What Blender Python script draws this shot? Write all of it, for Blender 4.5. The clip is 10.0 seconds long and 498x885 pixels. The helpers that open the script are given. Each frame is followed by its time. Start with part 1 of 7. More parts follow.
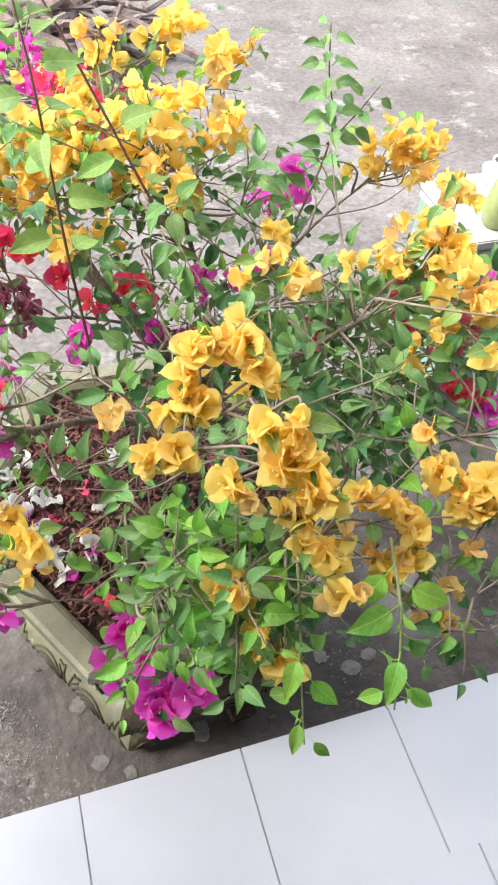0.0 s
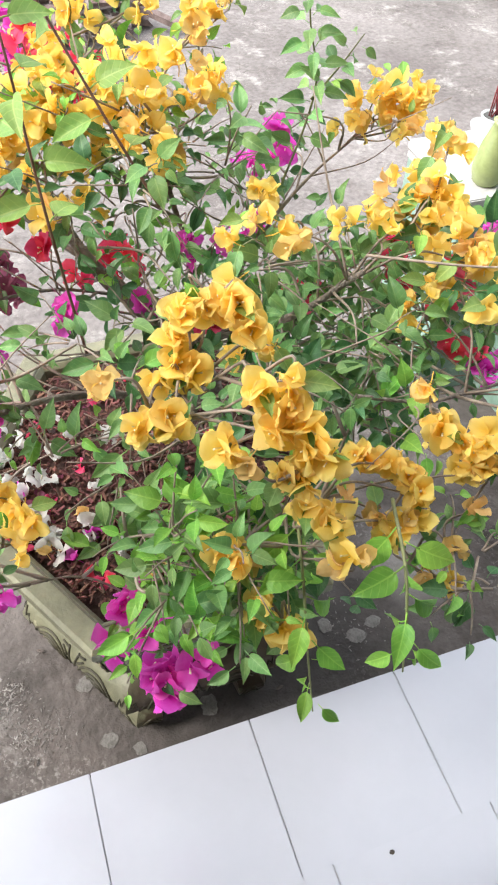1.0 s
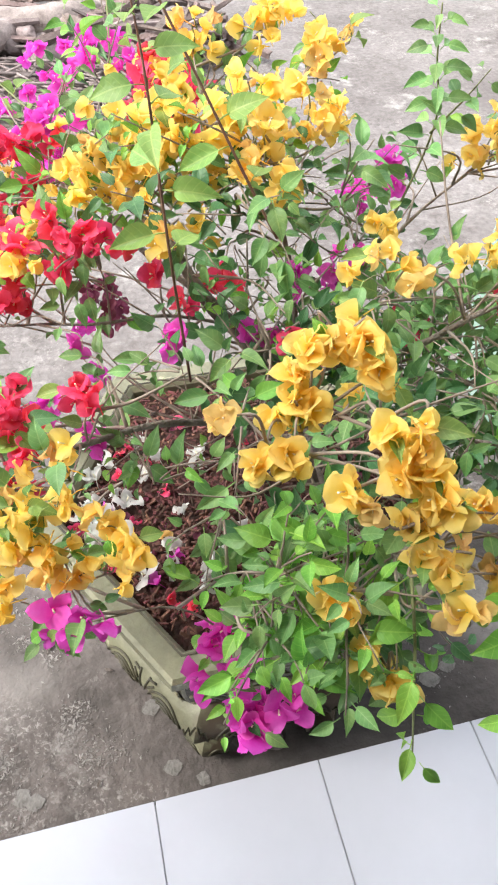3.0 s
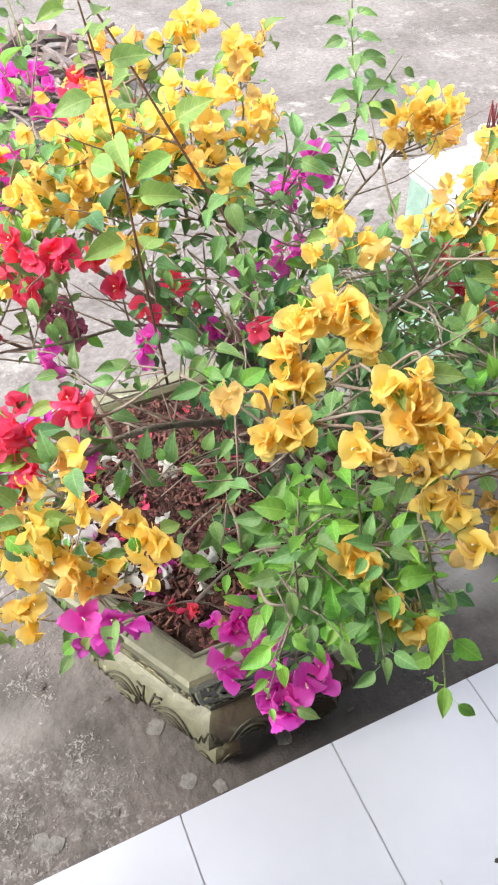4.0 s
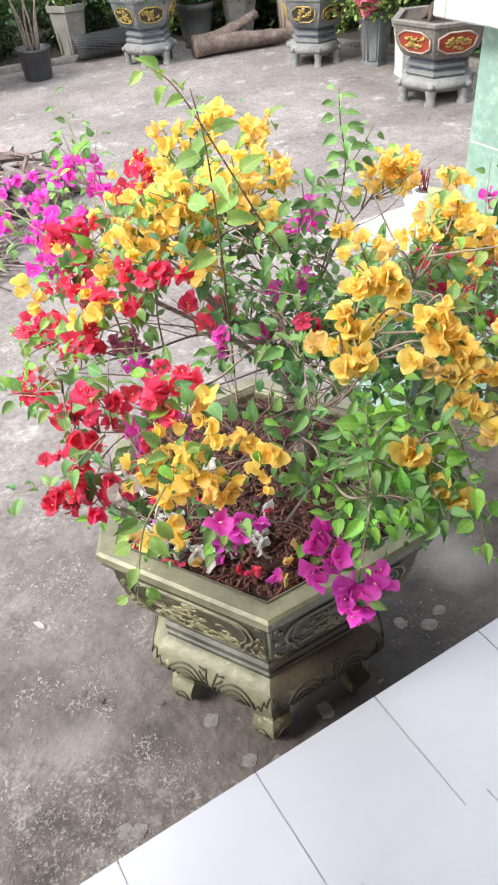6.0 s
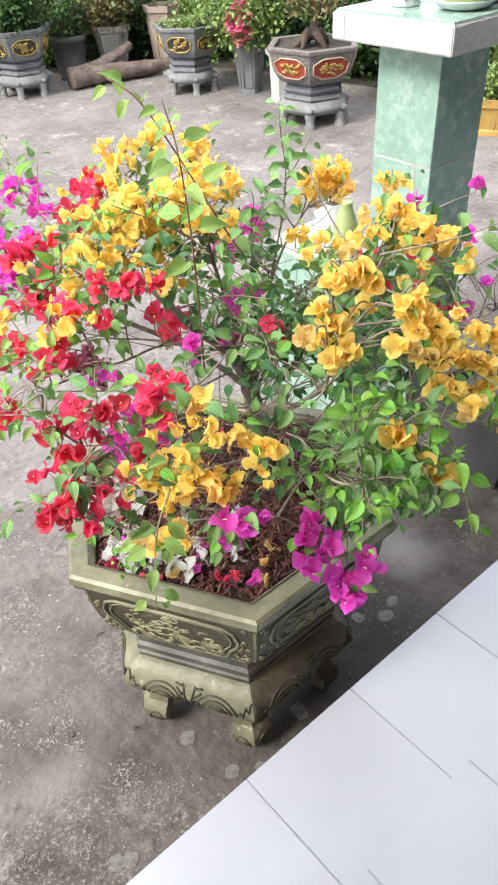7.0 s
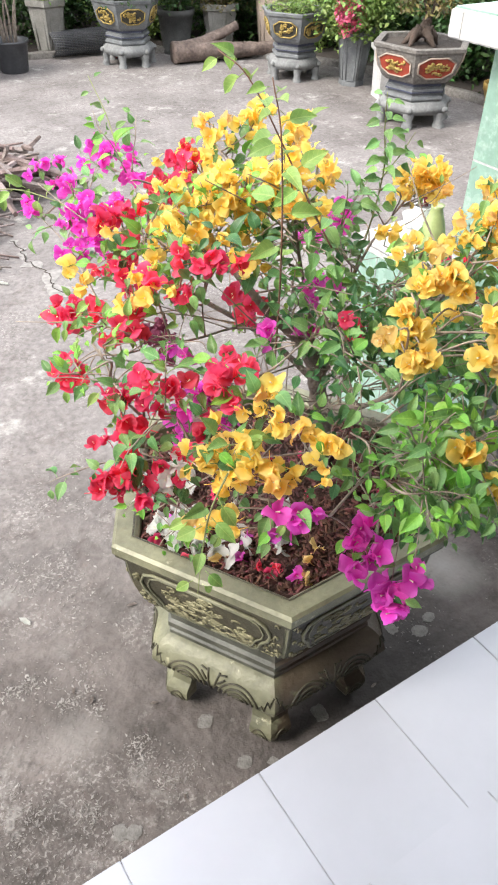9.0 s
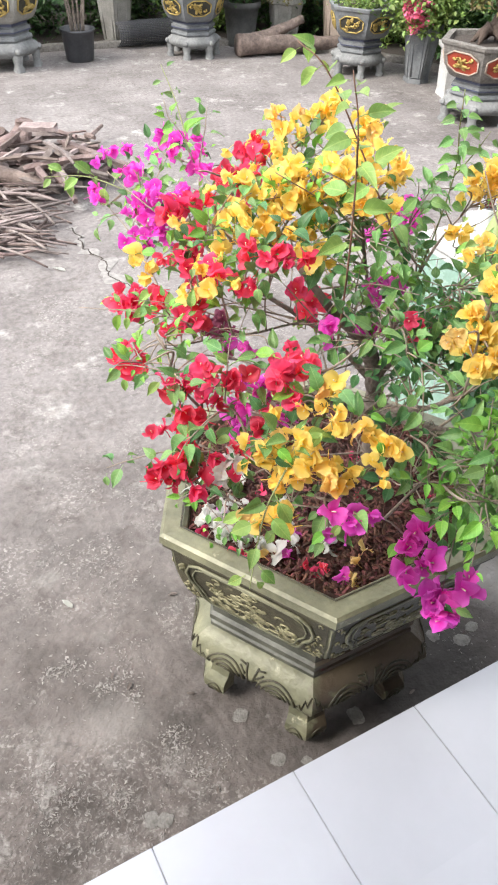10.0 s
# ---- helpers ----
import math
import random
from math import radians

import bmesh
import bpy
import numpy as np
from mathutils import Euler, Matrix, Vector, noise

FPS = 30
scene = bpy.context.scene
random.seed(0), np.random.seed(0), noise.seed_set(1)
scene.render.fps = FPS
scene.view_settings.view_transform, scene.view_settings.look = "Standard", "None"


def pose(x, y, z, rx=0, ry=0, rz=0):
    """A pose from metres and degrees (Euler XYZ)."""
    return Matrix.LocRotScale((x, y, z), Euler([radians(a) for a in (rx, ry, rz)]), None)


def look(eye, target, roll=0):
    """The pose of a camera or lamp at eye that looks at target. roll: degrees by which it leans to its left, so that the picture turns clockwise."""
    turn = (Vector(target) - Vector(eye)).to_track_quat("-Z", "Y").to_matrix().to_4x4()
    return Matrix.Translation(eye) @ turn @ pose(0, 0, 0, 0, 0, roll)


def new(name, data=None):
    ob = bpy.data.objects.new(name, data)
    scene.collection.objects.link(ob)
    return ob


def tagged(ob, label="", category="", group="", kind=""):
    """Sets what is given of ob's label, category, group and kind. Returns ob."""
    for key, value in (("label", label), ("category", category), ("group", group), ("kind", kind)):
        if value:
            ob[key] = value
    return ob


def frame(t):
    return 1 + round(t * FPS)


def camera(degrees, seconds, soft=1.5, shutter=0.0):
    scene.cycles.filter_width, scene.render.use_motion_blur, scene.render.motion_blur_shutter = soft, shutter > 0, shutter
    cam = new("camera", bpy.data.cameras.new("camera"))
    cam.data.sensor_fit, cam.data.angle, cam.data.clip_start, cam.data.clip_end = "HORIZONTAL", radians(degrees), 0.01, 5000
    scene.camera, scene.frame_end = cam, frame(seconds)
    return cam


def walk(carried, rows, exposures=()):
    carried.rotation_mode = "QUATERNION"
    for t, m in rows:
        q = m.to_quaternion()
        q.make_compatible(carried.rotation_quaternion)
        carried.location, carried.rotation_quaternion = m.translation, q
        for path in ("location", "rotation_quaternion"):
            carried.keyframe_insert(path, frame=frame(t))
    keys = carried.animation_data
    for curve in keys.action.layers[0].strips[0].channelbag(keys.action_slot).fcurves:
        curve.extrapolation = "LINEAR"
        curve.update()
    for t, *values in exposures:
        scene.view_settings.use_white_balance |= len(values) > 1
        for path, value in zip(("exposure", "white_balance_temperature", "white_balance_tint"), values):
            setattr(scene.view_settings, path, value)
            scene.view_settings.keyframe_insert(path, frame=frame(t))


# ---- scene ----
cam = camera(37.4, 10.0, soft=2.1)
PATH = [
    (0, (-0.016, -0.448, 1.58), (0.457, 0.8, 0.091), 4.9),
    (0.5, (-0.008, -0.446, 1.57), (0.5, 0.78, 0.074), 3.9),
    (1, (-0.013, -0.445, 1.56), (0.456, 0.754, 0.03), 2.9),
    (1.5, (-0.031, -0.435, 1.563), (0.382, 0.803, 0.048), 2.6),
    (2, (-0.043, -0.426, 1.564), (0.326, 0.823, 0.046), 1.6),
    (2.5, (-0.048, -0.419, 1.56), (0.265, 0.861, 0.056), 0.2),
    (3, (-0.054, -0.41, 1.555), (0.276, 0.877, 0.061), 0.8),
    (4.3, (-0.158, -0.455, 1.553), (0.393, 0.835, 0.126), -3.4),
    (4.5, (-0.179, -0.477, 1.559), (0.373, 0.852, 0.17), -4.1),
    (5, (-0.242, -0.549, 1.583), (0.375, 0.803, 0.244), -4.2),
    (5.5, (-0.323, -0.622, 1.606), (0.381, 0.746, 0.329), -3.4),
    (5.7, (-0.355, -0.635, 1.615), (0.338, 0.73, 0.328), -4.1),
    (7, (-0.532, -0.589, 1.606), (0.451, 0.626, 0.359), -3.2),
    (7.5, (-0.532, -0.586, 1.605), (0.465, 0.637, 0.376), -0.5),
    (8, (-0.534, -0.574, 1.602), (0.382, 0.693, 0.355), 0.1),
    (8.5, (-0.531, -0.574, 1.601), (0.393, 0.691, 0.357), 1.4),
    (9, (-0.537, -0.567, 1.595), (0.33, 0.716, 0.329), 1.5),
    (9.5, (-0.541, -0.564, 1.598), (0.29, 0.747, 0.337), 1.9),
    (10, (-0.553, -0.55, 1.59), (0.216, 0.783, 0.311), 2.0),
]
walk(cam, [(t, look(eye, target, roll)) for t, eye, target, roll in PATH], exposures=[(0, 1.23), (3.2, 1.24), (4.7, 1.33), (5.7, 1.22), (6.5, 1.2), (10, 1.19)])

# ---- light: bright overcast sky, soft high sun, unseen roof added over the porch ----
SUN_ELEV, SUN_TURN = 46.0, 270.0
world = bpy.data.worlds.new("sky")
scene.world = world
world.use_nodes = True
wn = world.node_tree
sky = wn.nodes.new("ShaderNodeTexSky")
sky.sky_type = "NISHITA"
sky.sun_disc = False
sky.sun_elevation, sky.sun_rotation = radians(SUN_ELEV), radians(SUN_TURN)
sky.dust_density = 4.0
haze = wn.nodes.new("ShaderNodeMix")
haze.data_type = "RGBA"
haze.inputs["Factor"].default_value = 0.72
haze.inputs["B"].default_value = (9.4, 9.6, 10.0, 1)
wn.links.new(sky.outputs["Color"], haze.inputs["A"])
back = wn.nodes["Background"]
back.inputs["Strength"].default_value = 0.15
wn.links.new(haze.outputs["Result"], back.inputs["Color"])
sun_data = bpy.data.lights.new("sun", "SUN")
sun_data.energy, sun_data.angle, sun_data.color = 2.25, radians(22), (1.0, 0.96, 0.9)
sun = new("sun", sun_data)
a = radians(SUN_TURN)
sun.matrix_world = look((0, 0, 6), (-math.sin(a) * math.cos(radians(SUN_ELEV)), -math.cos(a) * math.cos(radians(SUN_ELEV)), 6 - math.sin(radians(SUN_ELEV))))


# ---- materials ----
def material(name, c1, c2, scale=8.0, rough=0.7, metal=0.0, fine=90.0, bump=0.15, c3=None, spots=0.0, vary=0.0, spec=0.5, through_light=0.0, island=False, coords="Object", dirt=0.72):
    """Two colours mixed by coarse noise, a fine grain over it, bump, and an optional third colour in patches."""
    m = bpy.data.materials.new(name)
    m.use_nodes = True
    nt = m.node_tree
    n, l = nt.nodes, nt.links
    p = n["Principled BSDF"]
    p.inputs["Roughness"].default_value, p.inputs["Metallic"].default_value = rough, metal
    p.inputs["Specular IOR Level"].default_value = spec
    tc = n.new("ShaderNodeTexCoord")
    co = tc.outputs[coords]

    def grain(sc, detail=6.0, ro=0.6):
        g = n.new("ShaderNodeTexNoise")
        g.inputs["Scale"].default_value, g.inputs["Detail"].default_value, g.inputs["Roughness"].default_value = sc, detail, ro
        l.new(co, g.inputs["Vector"])
        return g.outputs["Fac"]

    def ramp(fac, lo, hi):
        r = n.new("ShaderNodeMapRange")
        r.inputs["From Min"].default_value, r.inputs["From Max"].default_value = lo, hi
        l.new(fac, r.inputs["Value"])
        return r.outputs["Result"]

    def mix(fac, a_, b_, blend="MIX"):
        x = n.new("ShaderNodeMix")
        x.data_type, x.blend_type = "RGBA", blend
        for sock, v in ((x.inputs["Factor"], fac), (x.inputs["A"], a_), (x.inputs["B"], b_)):
            if isinstance(v, (int, float)):
                sock.default_value = v
            elif isinstance(v, tuple):
                sock.default_value = (*v, 1)
            else:
                l.new(v, sock)
        return x.outputs["Result"]

    coarse = grain(scale)
    col = mix(ramp(coarse, 0.35, 0.65), c1, c2)
    if c3:
        col = mix(ramp(grain(scale * 2.7, 8.0, 0.7), 0.62 - spots, 0.70 - spots * 0.6), col, c3)
    small = grain(fine, 4.0)
    dark = tuple(dirt for _ in range(3))
    col = mix(ramp(small, 0.3, 0.7), mix(1.0, col, dark, "MULTIPLY"), col)
    if vary or island:
        src = n.new("ShaderNodeNewGeometry").outputs["Random Per Island"] if island else n.new("ShaderNodeObjectInfo").outputs["Random"]
        hsv = n.new("ShaderNodeHueSaturation")
        v = n.new("ShaderNodeMapRange")
        v.inputs["To Min"].default_value, v.inputs["To Max"].default_value = 1 - vary, 1 + vary * 0.8
        l.new(src, v.inputs["Value"])
        l.new(v.outputs["Result"], hsv.inputs["Value"])
        h = n.new("ShaderNodeMapRange")
        h.inputs["To Min"].default_value, h.inputs["To Max"].default_value = 0.5 + vary * 0.05, 0.5 - vary * 0.05
        w = n.new("ShaderNodeMath")
        w.operation = "FRACT"
        x7 = n.new("ShaderNodeMath")
        x7.operation, x7.inputs[1].default_value = "MULTIPLY", 7.31
        l.new(src, x7.inputs[0])
        l.new(x7.outputs[0], w.inputs[0])
        l.new(w.outputs[0], h.inputs["Value"])
        l.new(h.outputs["Result"], hsv.inputs["Hue"])
        l.new(col, hsv.inputs["Color"])
        col = hsv.outputs["Color"]
    l.new(col, p.inputs["Base Color"])
    rr = n.new("ShaderNodeMapRange")
    rr.inputs["To Min"].default_value, rr.inputs["To Max"].default_value = max(rough - 0.12, 0.03), min(rough + 0.1, 1)
    l.new(coarse, rr.inputs["Value"])
    l.new(rr.outputs["Result"], p.inputs["Roughness"])
    if bump:
        b = n.new("ShaderNodeBump")
        b.inputs["Strength"].default_value, b.inputs["Distance"].default_value = bump, 0.01
        l.new(small, b.inputs["Height"])
        l.new(b.outputs["Normal"], p.inputs["Normal"])
    if through_light:
        t = n.new("ShaderNodeBsdfTranslucent")
        l.new(col, t.inputs["Color"])
        s = n.new("ShaderNodeMixShader")
        s.inputs["Fac"].default_value = through_light
        l.new(p.outputs["BSDF"], s.inputs[1])
        l.new(t.outputs["BSDF"], s.inputs[2])
        l.new(s.outputs["Shader"], n["Material Output"].inputs["Surface"])
    return m


CONCRETE = material("weathered_concrete", (0.270, 0.247, 0.238), (0.166, 0.147, 0.141), 1.6, 0.88, fine=42, bump=0.7, c3=(0.42, 0.405, 0.38), spots=0.05, dirt=0.6)


def dark_porch_band(m, colours, reach, depth):
    """A ragged darker brown band in the concrete along the porch."""
    nt = m.node_tree
    n, l = nt.nodes, nt.links
    p = n["Principled BSDF"]
    old = p.inputs["Base Color"].links[0].from_socket
    tc = n.new("ShaderNodeTexCoord")
    xyz = n.new("ShaderNodeSeparateXYZ")
    l.new(tc.outputs["Object"], xyz.inputs[0])
    total = xyz.outputs["Y"]
    for sc, amount in ((0.9, 1.3), (4.5, 0.55), (19.0, 0.22)):
        g = n.new("ShaderNodeTexNoise")
        g.inputs["Scale"].default_value, g.inputs["Detail"].default_value = sc, 6.0
        l.new(tc.outputs["Object"], g.inputs["Vector"])
        k = n.new("ShaderNodeMath")
        k.operation, k.inputs[1].default_value, k.inputs[2].default_value = "MULTIPLY_ADD", amount, -amount * 0.5
        l.new(g.outputs["Fac"], k.inputs[0])
        s = n.new("ShaderNodeMath")
        l.new(total, s.inputs[0])
        l.new(k.outputs[0], s.inputs[1])
        total = s.outputs[0]
    r = n.new("ShaderNodeMapRange")
    r.interpolation_type = "SMOOTHSTEP"
    r.inputs["From Min"].default_value, r.inputs["From Max"].default_value = reach - depth, reach + depth
    r.inputs["To Min"].default_value, r.inputs["To Max"].default_value = 0.88, 0.0
    l.new(total, r.inputs["Value"])
    g = n.new("ShaderNodeTexNoise")
    g.inputs["Scale"].default_value, g.inputs["Detail"].default_value, g.inputs["Roughness"].default_value = 5.0, 9.0, 0.72
    l.new(tc.outputs["Object"], g.inputs["Vector"])
    gr = n.new("ShaderNodeMapRange")
    gr.inputs["From Min"].default_value, gr.inputs["From Max"].default_value = 0.38, 0.68
    l.new(g.outputs["Fac"], gr.inputs["Value"])
    d = n.new("ShaderNodeMix")
    d.data_type = "RGBA"
    d.inputs["A"].default_value, d.inputs["B"].default_value = (*colours[0], 1), (*colours[1], 1)
    l.new(gr.outputs["Result"], d.inputs["Factor"])
    x = n.new("ShaderNodeMix")
    x.data_type = "RGBA"
    l.new(r.outputs["Result"], x.inputs["Factor"])
    l.new(old, x.inputs["A"])
    l.new(d.outputs["Result"], x.inputs["B"])
    l.new(x.outputs["Result"], p.inputs["Base Color"])


def flaking_and_shade(m):
    """Pale flaked scuffs in patches, and a damp stain between the pot and the porch with shade painted in."""
    nt = m.node_tree
    n, l = nt.nodes, nt.links
    p = n["Principled BSDF"]
    tc = n.new("ShaderNodeTexCoord")

    def band(scale, detail, rough, lo, hi, top=1.0):
        g = n.new("ShaderNodeTexNoise")
        g.inputs["Scale"].default_value, g.inputs["Detail"].default_value, g.inputs["Roughness"].default_value = scale, detail, rough
        g.inputs["Distortion"].default_value = 0.6
        l.new(tc.outputs["Object"], g.inputs["Vector"])
        r = n.new("ShaderNodeMapRange")
        r.inputs["From Min"].default_value, r.inputs["From Max"].default_value, r.inputs["To Max"].default_value = lo, hi, top
        l.new(g.outputs["Fac"], r.inputs["Value"])
        return r.outputs["Result"]

    def times(a_, b_):
        k = n.new("ShaderNodeMath")
        k.operation = "MULTIPLY"
        l.new(a_, k.inputs[0])
        l.new(b_, k.inputs[1])
        return k.outputs[0]

    def over(fac, colour, blend="MIX"):
        x = n.new("ShaderNodeMix")
        x.data_type, x.blend_type = "RGBA", blend
        l.new(fac, x.inputs["Factor"])
        l.new(p.inputs["Base Color"].links[0].from_socket, x.inputs["A"])
        x.inputs["B"].default_value = (*colour, 1)
        l.new(x.outputs["Result"], p.inputs["Base Color"])

    over(band(11.0, 8.0, 0.7, 0.50, 0.66, 0.55), (0.55, 0.5, 0.47), "MULTIPLY")
    over(times(band(1.3, 3.0, 0.5, 0.47, 0.60), band(16.0, 9.0, 0.72, 0.53, 0.66, 0.45)), (0.40, 0.38, 0.355))
    over(times(band(3.6, 5.0, 0.6, 0.50, 0.64), band(95.0, 7.0, 0.66, 0.53, 0.61, 0.56)), (0.41, 0.385, 0.36))
    over(times(band(2.7, 5.0, 0.6, 0.52, 0.66), band(40.0, 7.0, 0.68, 0.47, 0.38, 0.6)), (0.05, 0.043, 0.038))
    # damp stain and the shade beside the pot, painted as one dark patch
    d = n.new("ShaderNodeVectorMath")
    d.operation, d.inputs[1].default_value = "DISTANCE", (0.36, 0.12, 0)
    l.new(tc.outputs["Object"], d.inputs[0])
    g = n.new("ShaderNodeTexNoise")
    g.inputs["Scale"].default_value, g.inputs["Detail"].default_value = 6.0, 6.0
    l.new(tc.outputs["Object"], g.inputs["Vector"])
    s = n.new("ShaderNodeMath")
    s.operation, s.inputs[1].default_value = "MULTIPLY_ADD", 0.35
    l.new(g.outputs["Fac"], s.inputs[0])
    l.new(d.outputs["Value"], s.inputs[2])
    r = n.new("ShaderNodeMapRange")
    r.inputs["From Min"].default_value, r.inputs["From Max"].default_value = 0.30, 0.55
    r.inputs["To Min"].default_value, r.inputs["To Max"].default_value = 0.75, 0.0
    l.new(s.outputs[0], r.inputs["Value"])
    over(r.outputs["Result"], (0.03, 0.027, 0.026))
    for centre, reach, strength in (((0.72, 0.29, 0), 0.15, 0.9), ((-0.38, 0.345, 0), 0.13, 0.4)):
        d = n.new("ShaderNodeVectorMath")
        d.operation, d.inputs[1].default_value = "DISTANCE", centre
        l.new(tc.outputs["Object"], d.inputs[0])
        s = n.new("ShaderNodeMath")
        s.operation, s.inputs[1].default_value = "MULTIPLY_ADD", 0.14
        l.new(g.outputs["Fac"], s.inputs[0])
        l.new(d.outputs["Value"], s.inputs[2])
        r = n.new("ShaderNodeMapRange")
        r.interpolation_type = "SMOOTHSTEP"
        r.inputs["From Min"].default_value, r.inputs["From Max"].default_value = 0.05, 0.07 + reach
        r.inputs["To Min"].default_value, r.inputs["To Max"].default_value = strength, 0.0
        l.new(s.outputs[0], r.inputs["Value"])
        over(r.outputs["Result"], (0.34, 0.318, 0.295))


dark_porch_band(CONCRETE, ((0.045, 0.037, 0.031), (0.174, 0.148, 0.135)), 1.0, 0.8)
flaking_and_shade(CONCRETE)
TILE = material("glazed_white_tile", (0.50, 0.518, 0.575), (0.485, 0.503, 0.56), 2.0, 0.16, fine=9, bump=0.0, vary=0.02, dirt=0.95)
CEMENT = material("dark_cement", (0.12, 0.11, 0.10), (0.06, 0.055, 0.05), 4, 0.9, fine=60, bump=0.5)
GROUT = material("grout", (0.50, 0.50, 0.51), (0.38, 0.38, 0.39), 12, 0.9)
PLASTER = material("aged_plaster", (0.30, 0.29, 0.275), (0.24, 0.23, 0.22), 2, 0.85)
GOLD = material("antique_gold_paint", (0.265, 0.26, 0.162), (0.125, 0.124, 0.078), 9, 0.46, metal=0.12, fine=75, bump=0.25, c3=(0.46, 0.44, 0.30), spots=0.0, dirt=0.82)
WORNGOLD = material("worn_gold", (0.35, 0.325, 0.19), (0.17, 0.155, 0.085), 18, 0.42, metal=0.2, fine=70, bump=0.3)
DARKGOLD = material("dark_patina", (0.085, 0.075, 0.042), (0.04, 0.036, 0.022), 14, 0.55, fine=80, bump=0.3, c3=(0.22, 0.2, 0.12))
MOULD = material("olive_moulding", (0.12, 0.122, 0.096), (0.055, 0.056, 0.043), 10, 0.5, fine=70, bump=0.25)


def porch_side_shade(m, shade_brown, top):
    """Reddish brown tone and painted shade on the stand's porch side below a height, with a ragged edge and bare
    patches.
    """
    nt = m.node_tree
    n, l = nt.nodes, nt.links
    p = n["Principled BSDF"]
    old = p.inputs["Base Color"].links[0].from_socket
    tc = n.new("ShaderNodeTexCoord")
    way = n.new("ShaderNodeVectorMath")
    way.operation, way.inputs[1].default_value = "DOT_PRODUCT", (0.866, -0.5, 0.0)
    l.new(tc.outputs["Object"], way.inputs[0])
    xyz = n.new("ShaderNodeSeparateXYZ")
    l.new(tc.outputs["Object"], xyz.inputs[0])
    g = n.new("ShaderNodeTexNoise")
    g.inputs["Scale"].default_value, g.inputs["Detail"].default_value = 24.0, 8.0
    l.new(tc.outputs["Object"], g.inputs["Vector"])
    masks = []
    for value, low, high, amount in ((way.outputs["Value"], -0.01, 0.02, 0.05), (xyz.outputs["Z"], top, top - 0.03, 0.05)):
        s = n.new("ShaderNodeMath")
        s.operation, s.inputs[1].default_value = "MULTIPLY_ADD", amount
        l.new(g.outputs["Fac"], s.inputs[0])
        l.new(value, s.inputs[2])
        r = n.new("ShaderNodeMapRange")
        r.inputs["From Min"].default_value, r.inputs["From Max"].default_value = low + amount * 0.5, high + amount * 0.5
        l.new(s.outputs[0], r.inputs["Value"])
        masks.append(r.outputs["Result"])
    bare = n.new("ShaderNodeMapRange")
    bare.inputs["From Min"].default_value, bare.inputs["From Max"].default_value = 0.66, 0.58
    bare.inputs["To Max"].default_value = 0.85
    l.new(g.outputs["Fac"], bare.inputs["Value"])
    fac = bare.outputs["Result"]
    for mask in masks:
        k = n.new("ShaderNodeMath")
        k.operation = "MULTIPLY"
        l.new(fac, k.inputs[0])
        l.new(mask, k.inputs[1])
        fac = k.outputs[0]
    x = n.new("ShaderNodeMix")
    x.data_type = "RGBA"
    x.inputs["B"].default_value = (*shade_brown, 1)
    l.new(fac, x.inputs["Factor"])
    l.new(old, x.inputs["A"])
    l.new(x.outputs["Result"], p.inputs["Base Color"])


# browner tone and shade, both painted into the stand's porch-facing sides
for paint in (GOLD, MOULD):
    porch_side_shade(paint, (0.075, 0.049, 0.034), 0.40)
SOIL = material("soil", (0.045, 0.022, 0.017), (0.09, 0.042, 0.032), 25, 0.95, fine=120, bump=0.8)
HUSK = material("husk_mulch", (0.20, 0.082, 0.062), (0.085, 0.034, 0.028), 40, 0.9, fine=200, bump=0.4, vary=0.55, island=True)
BARK = material("bark", (0.32, 0.27, 0.225), (0.17, 0.135, 0.11), 22, 0.9, fine=160, bump=0.7)
TWIG = material("young_stem", (0.38, 0.31, 0.25), (0.23, 0.18, 0.14), 30, 0.7, fine=150, bump=0.2)
GREENTWIG = material("green_stem", (0.25, 0.29, 0.11), (0.19, 0.2, 0.09), 30, 0.7, fine=150, bump=0.2)
REDTWIG = material("red_brown_stem", (0.24, 0.12, 0.075), (0.15, 0.075, 0.05), 30, 0.6, fine=150, bump=0.2)


